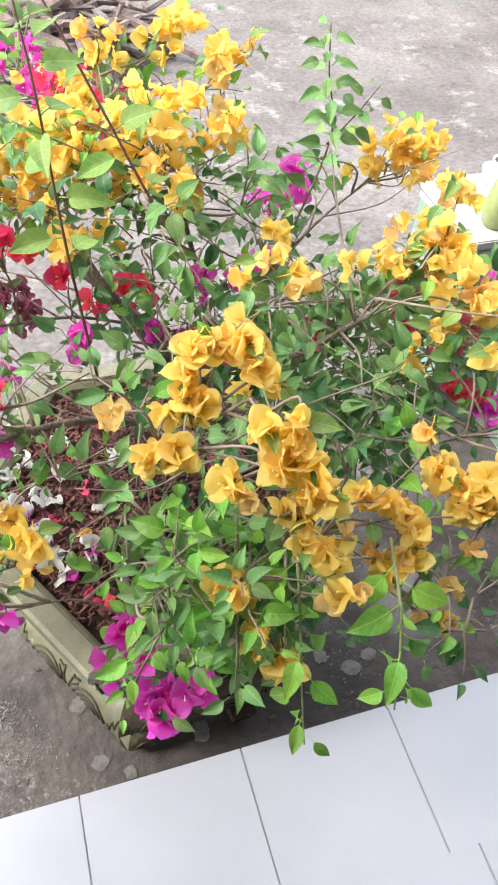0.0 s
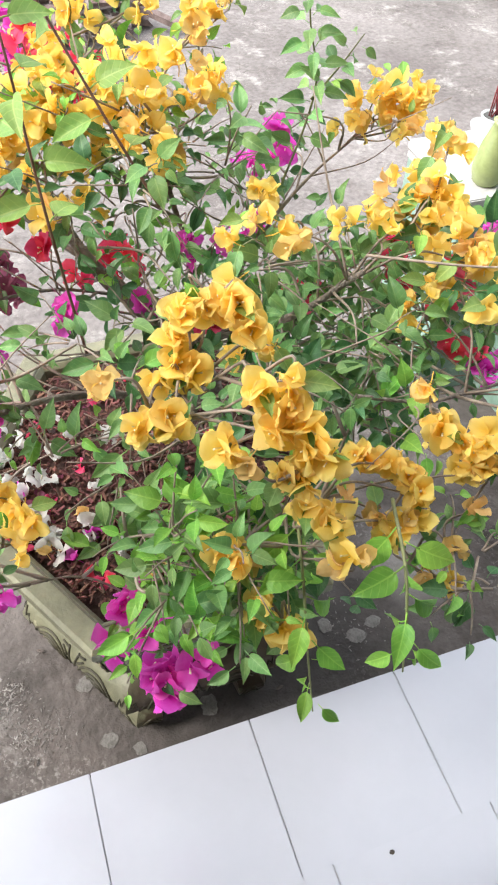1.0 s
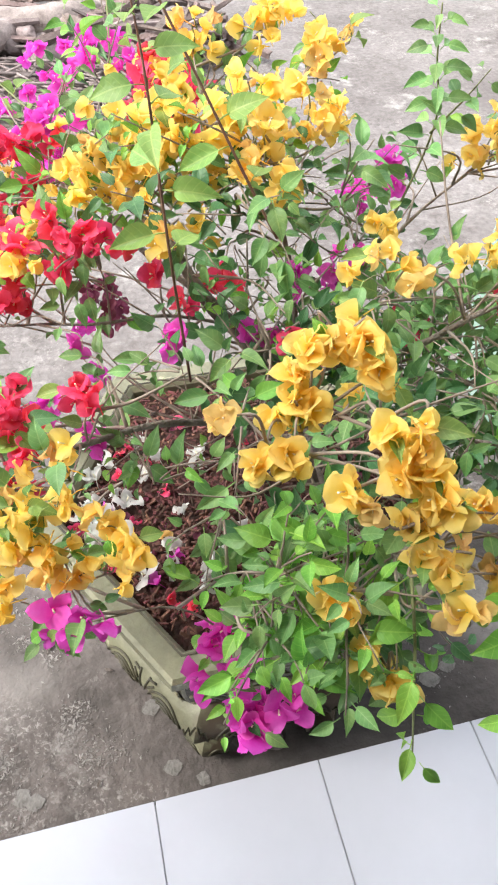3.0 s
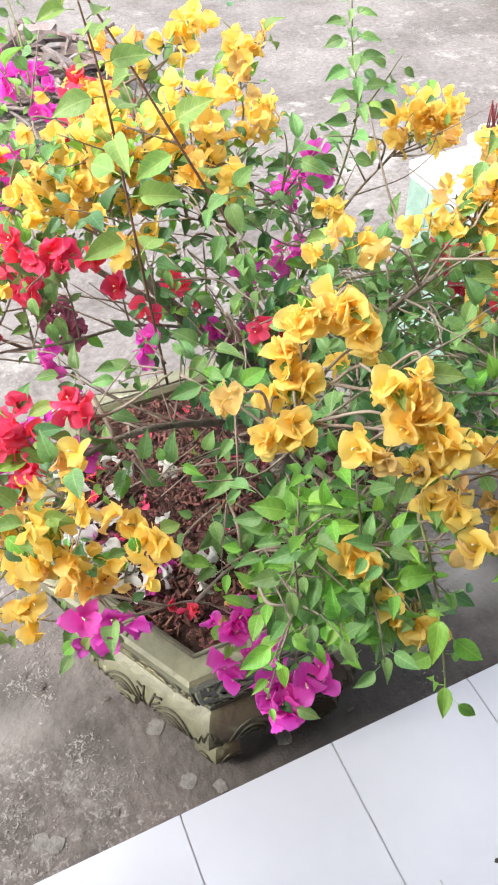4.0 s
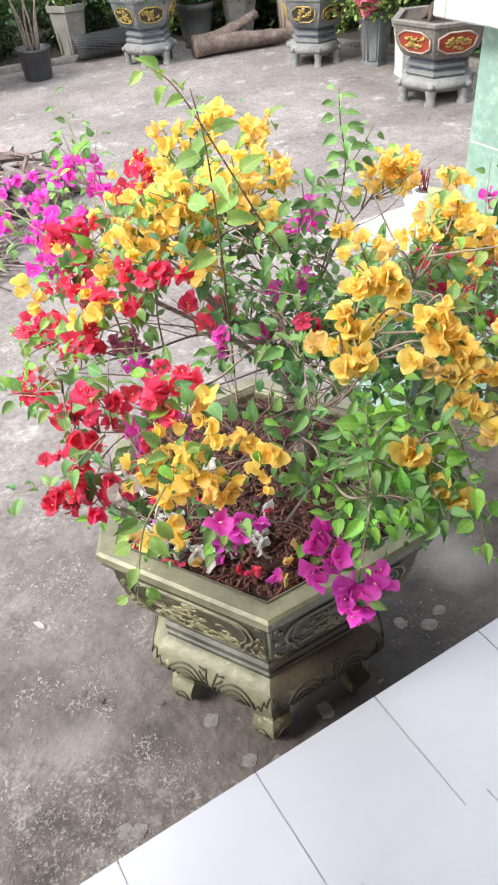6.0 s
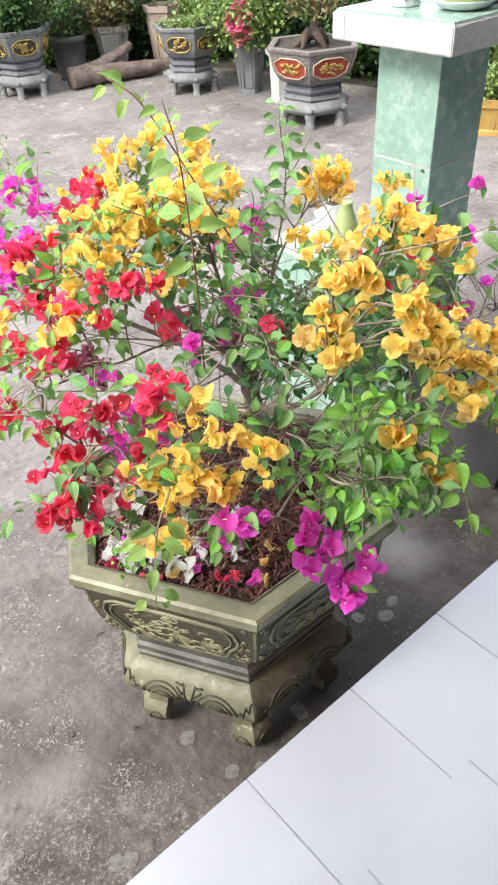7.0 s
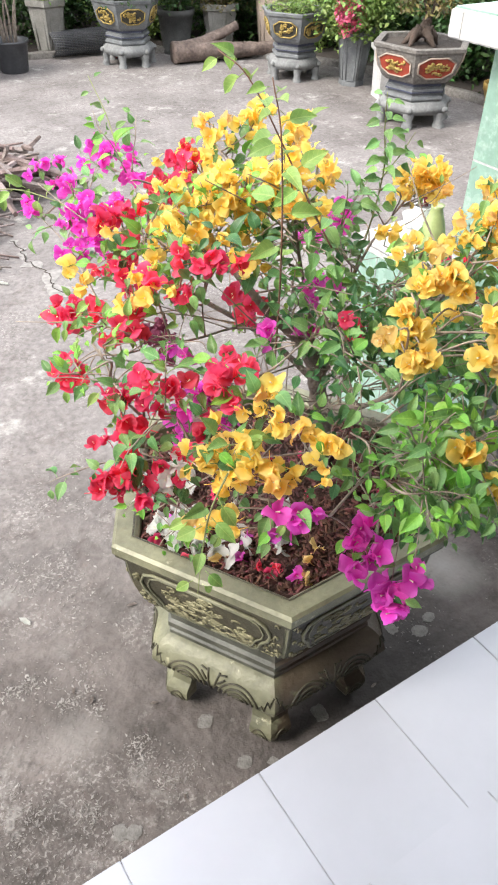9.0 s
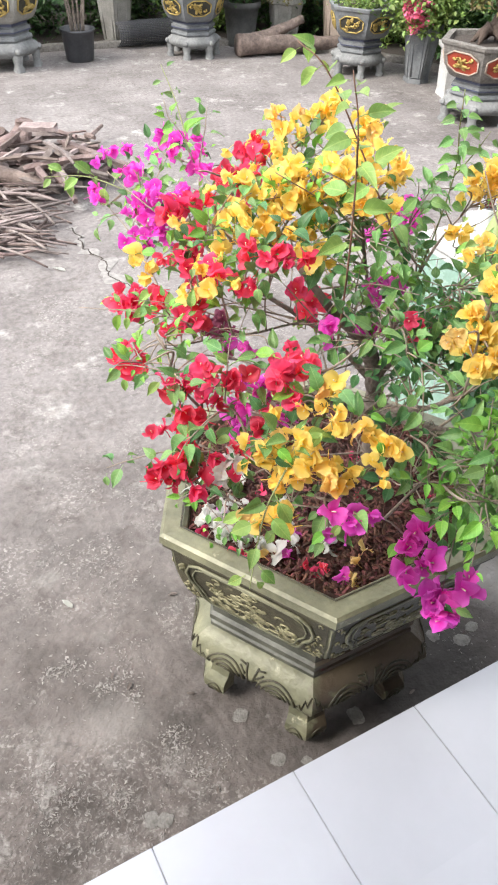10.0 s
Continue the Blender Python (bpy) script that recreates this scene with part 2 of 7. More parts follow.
def leaf_material(name, c1, c2, rough, vary, island):
    """A leaf: two greens, a paler midrib and side veins by the leaf's own coordinates."""
    m = material(name, c1, c2, 35, rough, fine=160, bump=0.2, vary=vary, through_light=0.36, dirt=0.88, island=island)
    nt = m.node_tree
    n, l = nt.nodes, nt.links
    hsv = [q for q in n if q.bl_idname == "ShaderNodeHueSaturation"][0]
    old = hsv.inputs["Color"].links[0].from_socket

    def calc(op, a_, b_, c_=0.0):
        k = n.new("ShaderNodeMath")
        k.operation = op
        for sock, value in zip(k.inputs, (a_, b_, c_)):
            if isinstance(value, (int, float)):
                sock.default_value = value
            else:
                l.new(value, sock)
        return k.outputs[0]

    uv = n.new("ShaderNodeUVMap")
    uv.uv_map = "leaf"
    xyz = n.new("ShaderNodeSeparateXYZ")
    l.new(uv.outputs["UV"], xyz.inputs[0])
    away = calc("ABSOLUTE", calc("SUBTRACT", xyz.outputs["Y"], 0.5), 0.0)
    rib = calc("LESS_THAN", away, 0.028)
    phase = calc("FRACT", calc("MULTIPLY", calc("SUBTRACT", xyz.outputs["X"], calc("MULTIPLY", away, 0.55)), 5.5), 0.0)
    side = calc("MULTIPLY", calc("LESS_THAN", phase, 0.13), 0.5)
    x = n.new("ShaderNodeMix")
    x.data_type = "RGBA"
    l.new(calc("MULTIPLY", calc("MAXIMUM", rib, side), 0.42), x.inputs["Factor"])
    l.new(old, x.inputs["A"])
    x.inputs["B"].default_value = (c1[0] * 1.5 + 0.05, c1[1] * 1.25 + 0.05, c1[2] * 1.4 + 0.03, 1)
    l.new(x.outputs["Result"], hsv.inputs["Color"])
    return m


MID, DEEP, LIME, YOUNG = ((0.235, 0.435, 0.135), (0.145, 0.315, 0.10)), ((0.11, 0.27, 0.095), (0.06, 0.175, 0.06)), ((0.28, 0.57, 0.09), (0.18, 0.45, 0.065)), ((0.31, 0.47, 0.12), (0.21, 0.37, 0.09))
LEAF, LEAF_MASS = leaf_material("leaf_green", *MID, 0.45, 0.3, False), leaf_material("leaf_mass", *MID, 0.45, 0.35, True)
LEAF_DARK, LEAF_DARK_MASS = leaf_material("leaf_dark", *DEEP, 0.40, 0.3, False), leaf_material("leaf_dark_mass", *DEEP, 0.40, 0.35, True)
LEAF_LIME, LEAF_LIME_MASS = leaf_material("leaf_lime", *LIME, 0.45, 0.25, False), leaf_material("leaf_lime_mass", *LIME, 0.45, 0.3, True)
LEAF_FRESH, LEAF_FRESH_MASS = leaf_material("leaf_fresh", *YOUNG, 0.48, 0.2, False), leaf_material("leaf_fresh_mass", *YOUNG, 0.48, 0.25, True)
YELLOW = material("yellow_bract", (0.97, 0.74, 0.15), (0.95, 0.64, 0.08), 45, 0.6, fine=130, bump=0.15, vary=0.12, through_light=0.55, dirt=0.9)
PEACH = material("fading_bract", (0.94, 0.7, 0.3), (0.88, 0.58, 0.2), 45, 0.65, fine=130, bump=0.15, vary=0.2, through_light=0.55, dirt=0.9)
RED = material("red_bract", (0.87, 0.045, 0.15), (0.77, 0.026, 0.105), 45, 0.55, fine=130, bump=0.15, vary=0.2, through_light=0.55, dirt=0.9)
MAGENTA = material("magenta_bract", (0.88, 0.03, 0.62), (0.74, 0.02, 0.54), 45, 0.55, fine=130, bump=0.15, vary=0.2, through_light=0.55, dirt=0.9)
PURPLE = material("purple_bract", (0.38, 0.10, 0.17), (0.24, 0.06, 0.11), 45, 0.6, fine=130, bump=0.15, vary=0.2, through_light=0.55, dirt=0.9)
WHITE = material("white_petal", (0.80, 0.80, 0.76), (0.70, 0.71, 0.66), 45, 0.6, fine=130, bump=0.3, vary=0.06, through_light=0.55, dirt=0.9)
STONE = material("grey_stone", (0.21, 0.22, 0.225), (0.12, 0.128, 0.135), 7, 0.8, fine=90, bump=0.5, c3=(0.30, 0.30, 0.29))
STONE_ROUGH = material("speckled_grey_stone", (0.26, 0.24, 0.22), (0.15, 0.14, 0.125), 40, 0.9, fine=150, bump=0.9)
STONE_LIGHT = material("pale_stone", (0.34, 0.33, 0.30), (0.23, 0.22, 0.20), 7, 0.85, fine=80, bump=0.5)
STONE_PALE = material("worn_pale_stone", (0.27, 0.275, 0.27), (0.17, 0.175, 0.175), 9, 0.85, fine=60, bump=0.6)
STONE_DARK = material("dark_stone", (0.11, 0.11, 0.105), (0.07, 0.07, 0.068), 7, 0.8, fine=80, bump=0.5)
BEIGE = material("beige_clay", (0.42, 0.34, 0.28), (0.34, 0.27, 0.22), 7, 0.85, fine=80, bump=0.3)
PANEL_GOLD = material("gilded_relief", (0.55, 0.41, 0.14), (0.34, 0.24, 0.06), 20, 0.45, metal=0.4, fine=80, bump=0.5)
PANEL_RED = material("red_panel", (0.38, 0.055, 0.025), (0.28, 0.04, 0.02), 20, 0.6, fine=80, bump=0.4)
PANEL_BLACK = material("black_panel", (0.05, 0.045, 0.03), (0.03, 0.028, 0.02), 20, 0.6, fine=80, bump=0.4)
BLUE_EDGE = material("blue_grey_edge", (0.07, 0.08, 0.13), (0.05, 0.055, 0.09), 10, 0.7)
OCHRE = material("ochre_glaze", (0.50, 0.32, 0.09), (0.40, 0.25, 0.07), 10, 0.5)
WHITEPAINT = material("white_paint", (0.57, 0.565, 0.555), (0.49, 0.485, 0.47), 8, 0.6, fine=60)
GREYPAINT = material("grey_mark", (0.36, 0.36, 0.36), (0.30, 0.30, 0.30), 8, 0.8)
GREENTILE = material("pale_green_tile", (0.225, 0.36, 0.29), (0.275, 0.41, 0.345), 9, 0.27, fine=40, bump=0.08, c3=(0.36, 0.48, 0.42), spots=0.10, dirt=0.8)
CELADON = material("celadon_glaze", (0.36, 0.42, 0.18), (0.30, 0.37, 0.15), 8, 0.2, fine=40, bump=0.03)
PORCELAIN = material("porcelain", (0.72, 0.75, 0.74), (0.62, 0.66, 0.66), 6, 0.15, fine=40, bump=0.0)
COBALT = material("cobalt_paint", (0.06, 0.11, 0.22), (0.09, 0.15, 0.28), 8, 0.25)
BLACKPLASTIC = material("black_plastic", (0.045, 0.047, 0.053), (0.07, 0.072, 0.078), 9, 0.45, fine=60, bump=0.1)
WOOD = material("driftwood", (0.29, 0.22, 0.185), (0.14, 0.104, 0.088), 7, 0.85, fine=38, bump=1.0, dirt=0.5)
STUMP = material("bonsai_bark", (0.11, 0.078, 0.06), (0.06, 0.043, 0.034), 14, 0.9, fine=60, bump=0.9)
GREYWOOD = material("grey_dry_wood", (0.36, 0.30, 0.28), (0.21, 0.17, 0.158), 14, 0.9, fine=90, bump=0.8, vary=0.35)
BROWNWOOD = material("brown_dry_wood", (0.27, 0.205, 0.185), (0.14, 0.10, 0.09), 14, 0.9, fine=90, bump=0.8, vary=0.35)
INCENSE = material("incense_stick", (0.22, 0.03, 0.035), (0.16, 0.025, 0.03), 10, 0.8)
PINK = material("pink_flower", (0.92, 0.24, 0.4), (0.85, 0.14, 0.28), 20, 0.6, vary=0.25, island=True, through_light=0.2)
HEDGE = material("hedge_leaf", (0.085, 0.18, 0.045), (0.035, 0.085, 0.025), 2.5, 0.5, fine=60, bump=0.2, vary=0.45, island=True, through_light=0.2)
HEDGE_LIGHT = material("shrub_leaf", (0.27, 0.38, 0.09), (0.13, 0.23, 0.06), 4, 0.5, fine=60, bump=0.2, vary=0.4, island=True, through_light=0.25)
HEDGE_BROWN = material("russet_leaf", (0.22, 0.17, 0.06), (0.14, 0.15, 0.05), 4, 0.5, fine=60, bump=0.2, vary=0.4, island=True, through_light=0.2)
LITTER = material("dry_leaf_litter", (0.26, 0.22, 0.19), (0.15, 0.12, 0.1), 40, 0.9, fine=120, vary=0.35, island=True)
PALESTAIN = material("lime_stain", (0.27, 0.255, 0.235), (0.15, 0.14, 0.128), 60, 0.95, fine=90, bump=0.5)
FLECK = material("lime_fleck", (0.36, 0.34, 0.32), (0.21, 0.20, 0.19), 45, 0.95, fine=90, bump=0.3)
GRIT = material("dull_grit", (0.375, 0.35, 0.325), (0.21, 0.192, 0.178), 30, 0.95, fine=90, bump=0.3)
EARTH = material("dark_earth", (0.07, 0.055, 0.045), (0.04, 0.033, 0.028), 3, 0.95, fine=50, bump=0.8)

CREAM = material("cream_floret", (0.86, 0.82, 0.6), (0.78, 0.72, 0.48), 60, 0.6, bump=0.0, dirt=0.9)


def bract_tint(m, deep, pale):
    """Bracts run from a deep colour at their base to a paler edge, with faint veins."""
    nt = m.node_tree
    n, l = nt.nodes, nt.links
    tc = n.new("ShaderNodeTexCoord")
    d = n.new("ShaderNodeVectorMath")
    d.operation = "LENGTH"
    l.new(tc.outputs["Object"], d.inputs[0])
    g = n.new("ShaderNodeTexNoise")
    g.inputs["Scale"].default_value, g.inputs["Detail"].default_value = 260.0, 5.0
    l.new(tc.outputs["Object"], g.inputs["Vector"])
    s = n.new("ShaderNodeMath")
    s.operation, s.inputs[1].default_value = "MULTIPLY_ADD", 0.012
    l.new(g.outputs["Fac"], s.inputs[0])
    l.new(d.outputs["Value"], s.inputs[2])
    r = n.new("ShaderNodeMapRange")
    r.inputs["From Min"].default_value, r.inputs["From Max"].default_value = 0.012, 0.034
    l.new(s.outputs[0], r.inputs["Value"])
    x = n.new("ShaderNodeMix")
    x.data_type = "RGBA"
    x.inputs["A"].default_value, x.inputs["B"].default_value = (*deep, 1), (*pale, 1)
    l.new(r.outputs["Result"], x.inputs["Factor"])
    hsv = [q for q in n if q.bl_idname == "ShaderNodeHueSaturation"][0]
    l.new(x.outputs["Result"], hsv.inputs["Color"])


bract_tint(YELLOW, (0.97, 0.70, 0.13), (0.985, 0.82, 0.32))
bract_tint(RED, (0.84, 0.05, 0.12), (0.94, 0.135, 0.27))
bract_tint(MAGENTA, (0.84, 0.06, 0.58), (0.95, 0.20, 0.78))

rng = random.Random(7)


# ---- mesh helpers ----
def mesh_object(name, verts, faces, mat, parent=None, label="", smooth=True):
    me = bpy.data.meshes.new(name)
    me.from_pydata([tuple(v) for v in verts], [], faces)
    me.update()
    me.materials.append(mat)
    if smooth:
        me.polygons.foreach_set("use_smooth", [True] * len(me.polygons))
    ob = new(name, me)
    ob.parent = parent
    if label:
        tagged(ob, label)
    return ob


def part(name, bm, mat, parent=None, label="", smooth=False):
    me = bpy.data.meshes.new(name)
    bmesh.ops.recalc_face_normals(bm, faces=bm.faces)
    bm.to_mesh(me)
    bm.free()
    me.materials.append(mat)
    if smooth:
        me.polygons.foreach_set("use_smooth", [True] * len(me.polygons))
    ob = new(name, me)
    ob.parent = parent
    if label:
        tagged(ob, label)
    return ob


def thing(name, at, label, category, group="", turn=0.0, kind=""):
    ob = new(name)
    ob.matrix_basis = pose(*at, 0, 0, turn)
    return tagged(ob, label, category, group, kind)


def loft(bm, rings, n=6, turn=0.0, centre=(0, 0), caps=True, wobble=0.0):
    """Rings of (radius, height) with n corners, joined to a skin."""
    rows = []
    for r, z in rings:
        rows.append([bm.verts.new((centre[0] + r * (1 + wobble * math.sin(3 * k + 9 * z)) * math.cos(2 * math.pi * k / n + turn),
                                   centre[1] + r * (1 + wobble * math.sin(3 * k + 9 * z)) * math.sin(2 * math.pi * k / n + turn), z)) for k in range(n)])
    for a_, b_ in zip(rows, rows[1:]):
        for k in range(n):
            bm.faces.new((a_[k], a_[(k + 1) % n], b_[(k + 1) % n], b_[k]))
    if caps:
        bm.faces.new(rows[0][::-1])
        bm.faces.new(rows[-1])
    return rows


def soften(bm, width, sharp=25):
    edges = [e for e in bm.edges if len(e.link_faces) == 2 and e.calc_face_angle(0) > radians(sharp)]
    bmesh.ops.bevel(bm, geom=edges, offset=width, segments=2, profile=0.6, affect="EDGES", clamp_overlap=True)


def box(bm, x0, x1, y0, y1, z0, z1, bevel=0.0):
    geo = bmesh.ops.create_cube(bm, size=1, matrix=Matrix.Translation(((x0 + x1) / 2, (y0 + y1) / 2, (z0 + z1) / 2)) @ Matrix.Diagonal((x1 - x0, y1 - y0, z1 - z0, 1)))
    if bevel:
        es = {e for v in geo["verts"] for e in v.link_edges}
        bmesh.ops.bevel(bm, geom=list(es), offset=bevel, segments=2, affect="EDGES")


def curve_points(points, steps=6):
    """A smooth curve through the points."""
    p = [Vector(q) for q in points]
    p = [p[0] * 2 - p[1]] + p + [p[-1] * 2 - p[-2]]
    out = []
    for i in range(1, len(p) - 2):
        for s in range(steps):
            t = s / steps
            a0, a1, a2, a3 = p[i - 1], p[i], p[i + 1], p[i + 2]
            out.append(0.5 * (2 * a1 + (a2 - a0) * t + (2 * a0 - 5 * a1 + 4 * a2 - a3) * t * t + (3 * a1 - a0 - 3 * a2 + a3) * t ** 3))
    out.append(p[-2])
    return out


def tube_data(points, r0, r1, sides=6, verts=None, faces=None, knobs=0.0):
    """Adds a tapered tube along the points to verts and faces."""
    verts, faces = ([], []) if verts is None else (verts, faces)
    n = len(points)
    side = Vector((0.31, 0.87, 0.38)).normalized()
    first = len(verts)
    for i, p in enumerate(points):
        d = (points[min(i + 1, n - 1)] - points[max(i - 1, 0)]).normalized()
        u = (side - d * side.dot(d)).normalized()
        v = d.cross(u)
        r = r0 + (r1 - r0) * i / (n - 1)
        if knobs:
            r *= 1 + knobs * math.sin(i * 2.3) * math.sin(i * 0.9 + 1)
        side = u
        for k in range(sides):
            w = 2 * math.pi * k / sides
            verts.append(p + (u * math.cos(w) + v * math.sin(w)) * r)
    for i in range(n - 1):
        for k in range(sides):
            a_, b_ = first + i * sides + k, first + i * sides + (k + 1) % sides
            faces.append((a_, b_, b_ + sides, a_ + sides))
    faces.append(tuple(first + k for k in range(sides))[::-1])
    faces.append(tuple(first + (n - 1) * sides + k for k in range(sides)))
    return verts, faces


# ---- ground, porch and the unseen closing walls and roof ----
bm = bmesh.new()
bmesh.ops.create_grid(bm, x_segments=2, y_segments=2, size=220)
ground = tagged(part("ground", bm, CONCRETE), "grey weathered concrete yard with pale worn patches, stains and shade painted in beside the pot", "ground", kind="structure")

PORCH, EAVE = 0.178, -0.16
bm = bmesh.new()
box(bm, -6.5, 7.0, -3.6, -0.006, -0.02, PORCH - 0.0025)
porch = tagged(part("porch", bm, GROUT), "raised porch floor paved with glossy white tiles", "floor", kind="structure")
# riser out of view, coloured dark so it bounces less light onto the pot
bm = bmesh.new()
box(bm, -6.5, 7.0, -0.005, 0.004, -0.02, PORCH - 0.011)
part("riser", bm, CEMENT, porch, "unseen dark cement face of the porch")
# unseen back wall and roof, added to keep light off the porch side
bm = bmesh.new()
box(bm, -6.5, 7.0, -3.9, -3.6, -0.02, 2.75)
tagged(part("wall_south", bm, PLASTER), "unseen plain dull plastered wall added behind the porch", "wall", kind="structure")
bm = bmesh.new()
box(bm, -6.5, 7.0, -3.9, EAVE, 2.75, 2.9)
tagged(part("ceiling", bm, PLASTER), "unseen plain dull plastered ceiling added over the porch", "ceiling", kind="structure")
# unseen end wall, added to darken the pot's porch side
bm = bmesh.new()
box(bm, 4.6, 4.8, -3.6, -0.03, PORCH + 0.004, 2.745)
tagged(part("wall_east", bm, PLASTER), "unseen plain dull plastered wall added at the end of the porch", "wall", kind="structure")


# ---- the hexagonal pot ----
CX, CY = 0.132, 0.328
SIDE6 = [radians(60 * k) for k in range(6)]


def ridge(points, r, verts, faces):
    tube_data(points, r, r, 5, verts, faces)


def side_point(k, u, r, z):
    """A point on side k of a hexagon of corner radius r; u from -1 to 1 along the side."""
    a0, a1 = SIDE6[k], SIDE6[(k + 1) % 6]
    p = Vector((math.cos(a0), math.sin(a0), 0)) * (0.5 - u / 2) + Vector((math.cos(a1), math.sin(a1), 0)) * (0.5 + u / 2)
    p *= r
    p.z = z
    return p


def body_radius(z):
    prof = [(0.372, 0.262), (0.39, 0.288), (0.42, 0.312), (0.46, 0.325), (0.50, 0.333), (0.552, 0.339)]
    for (z0, r0), (z1, r1) in zip(prof, prof[1:]):
        if z <= z1:
            return r0 + (r1 - r0) * (z - z0) / (z1 - z0)
    return prof[-1][1]


STAND = -0.008
pot = thing("planter_pot", (CX, CY, 0), "hexagonal olive gold planter with carved panels and a stand painted browner and shaded towards the porch", "planter")
bm = bmesh.new()
loft(bm, [(0.24, 0.365), (0.262, 0.372), (0.288, 0.39), (0.312, 0.42), (0.325, 0.46), (0.333, 0.50), (0.339, 0.552)])
soften(bm, 0.004)
body = part("body", bm, GOLD, pot, "olive gold body with carved panels")
bm = bmesh.new()
loft(bm, [(0.300, 0.50), (0.306, 0.588), (0.314, 0.597), (0.354, 0.598), (0.361, 0.593), (0.362, 0.576), (0.354, 0.568), (0.353, 0.562), (0.347, 0.559), (0.346, 0.552), (0.338, 0.549), (0.33, 0.52)], caps=False)
soften(bm, 0.0025, 15)
part("rim", bm, GOLD, pot, "broad stepped rim worn at its edges")
bm = bmesh.new()
loft(bm, [(0.3525, 0.5705), (0.3565, 0.5685), (0.3560, 0.5635), (0.3515, 0.5615)], caps=False)
part("rim_groove", bm, DARKGOLD, pot, "dark groove under the rim")
bm = bmesh.new()
loft(bm, [(0.3160, 0.5985), (0.3165, 0.5992), (0.3195, 0.5992), (0.3200, 0.5985)], caps=False)
part("rim_line", bm, DARKGOLD, pot, "thin dark line along the inner rim")
bm = bmesh.new()
loft(bm, [(0.24, 0.25), (0.246, 0.262), (0.25, 0.266), (0.25, 0.276), (0.243, 0.28), (0.243, 0.286), (0.252, 0.29), (0.252, 0.304), (0.244, 0.31), (0.246, 0.345), (0.252, 0.35), (0.252, 0.372)])
soften(bm, 0.004)
part("plinth", bm, MOULD, pot, "grey moulded plinth").location.x = STAND
rr = random.Random(3)
APRON = ((0.266, 0.243), (0.260, 0.262), (0.246, 0.281), (0.226, 0.294), (0.206, 0.298), (0.150, 0.270))


FOOT = ((0.255, 0.205, 0.046), (0.251, 0.150, 0.044), (0.247, 0.115, 0.040), (0.251, 0.097, 0.040), (0.261, 0.086, 0.043), (0.268, 0.076, 0.046), (0.270, 0.063, 0.047), (0.267, 0.048, 0.045), (0.258, 0.030, 0.036), (0.246, 0.013, 0.023), (0.234, 0.0, 0.010))
FOOT_ARCS = (((0.041, 0.050), (0.034, 0.070), (0.022, 0.074), (0.010, 0.055), (0.003, 0.012)), ((0.034, 0.044), (0.027, 0.058), (0.019, 0.058), (0.013, 0.042)))


def foot_front(z):
    """How far out the front edge of a foot lies at a height."""
    for (r0, z0, _), (r1, z1, _) in zip(FOOT, FOOT[1:]):
        if z1 <= z <= z0:
            return r1 + (r0 - r1) * (z - z1) / (z0 - z1)
    return FOOT[-1][0]


def groove_points(path):
    """A smooth groove through points given as distance from the foot's edge and height."""
    return [(p.x, p.z) for p in curve_points([(d, 0, z) for d, z in path], 4)]


def apron_at(k, u, s, lift=0.0):
    """A point on side k of the apron; s is the way down its curved surface from the plinth."""
    run = s
    for (z0, r0), (z1, r1) in zip(APRON, APRON[1:]):
        step = math.hypot(z1 - z0, r1 - r0)
        if run <= step or z1 == APRON[-1][0]:
            t = run / step
            nz, nr = (r1 - r0) / step, (z0 - z1) / step
            return side_point(k, u, r0 + (r1 - r0) * t + lift * nr, z0 + (z1 - z0) * t + lift * nz)
        run -= step


def apron_reach(u):
    """How far down the apron's scalloped lower edge lies at u."""
    au = abs(u)
    low = 0.080 + 0.018 * max(0.0, 1 - ((au - 0.40) / 0.26) ** 2)
    return low + (0.010 if au < 0.07 else 0) + 0.052 * max(0.0, min(1.0, (au - 0.60) / 0.28)) ** 1.3


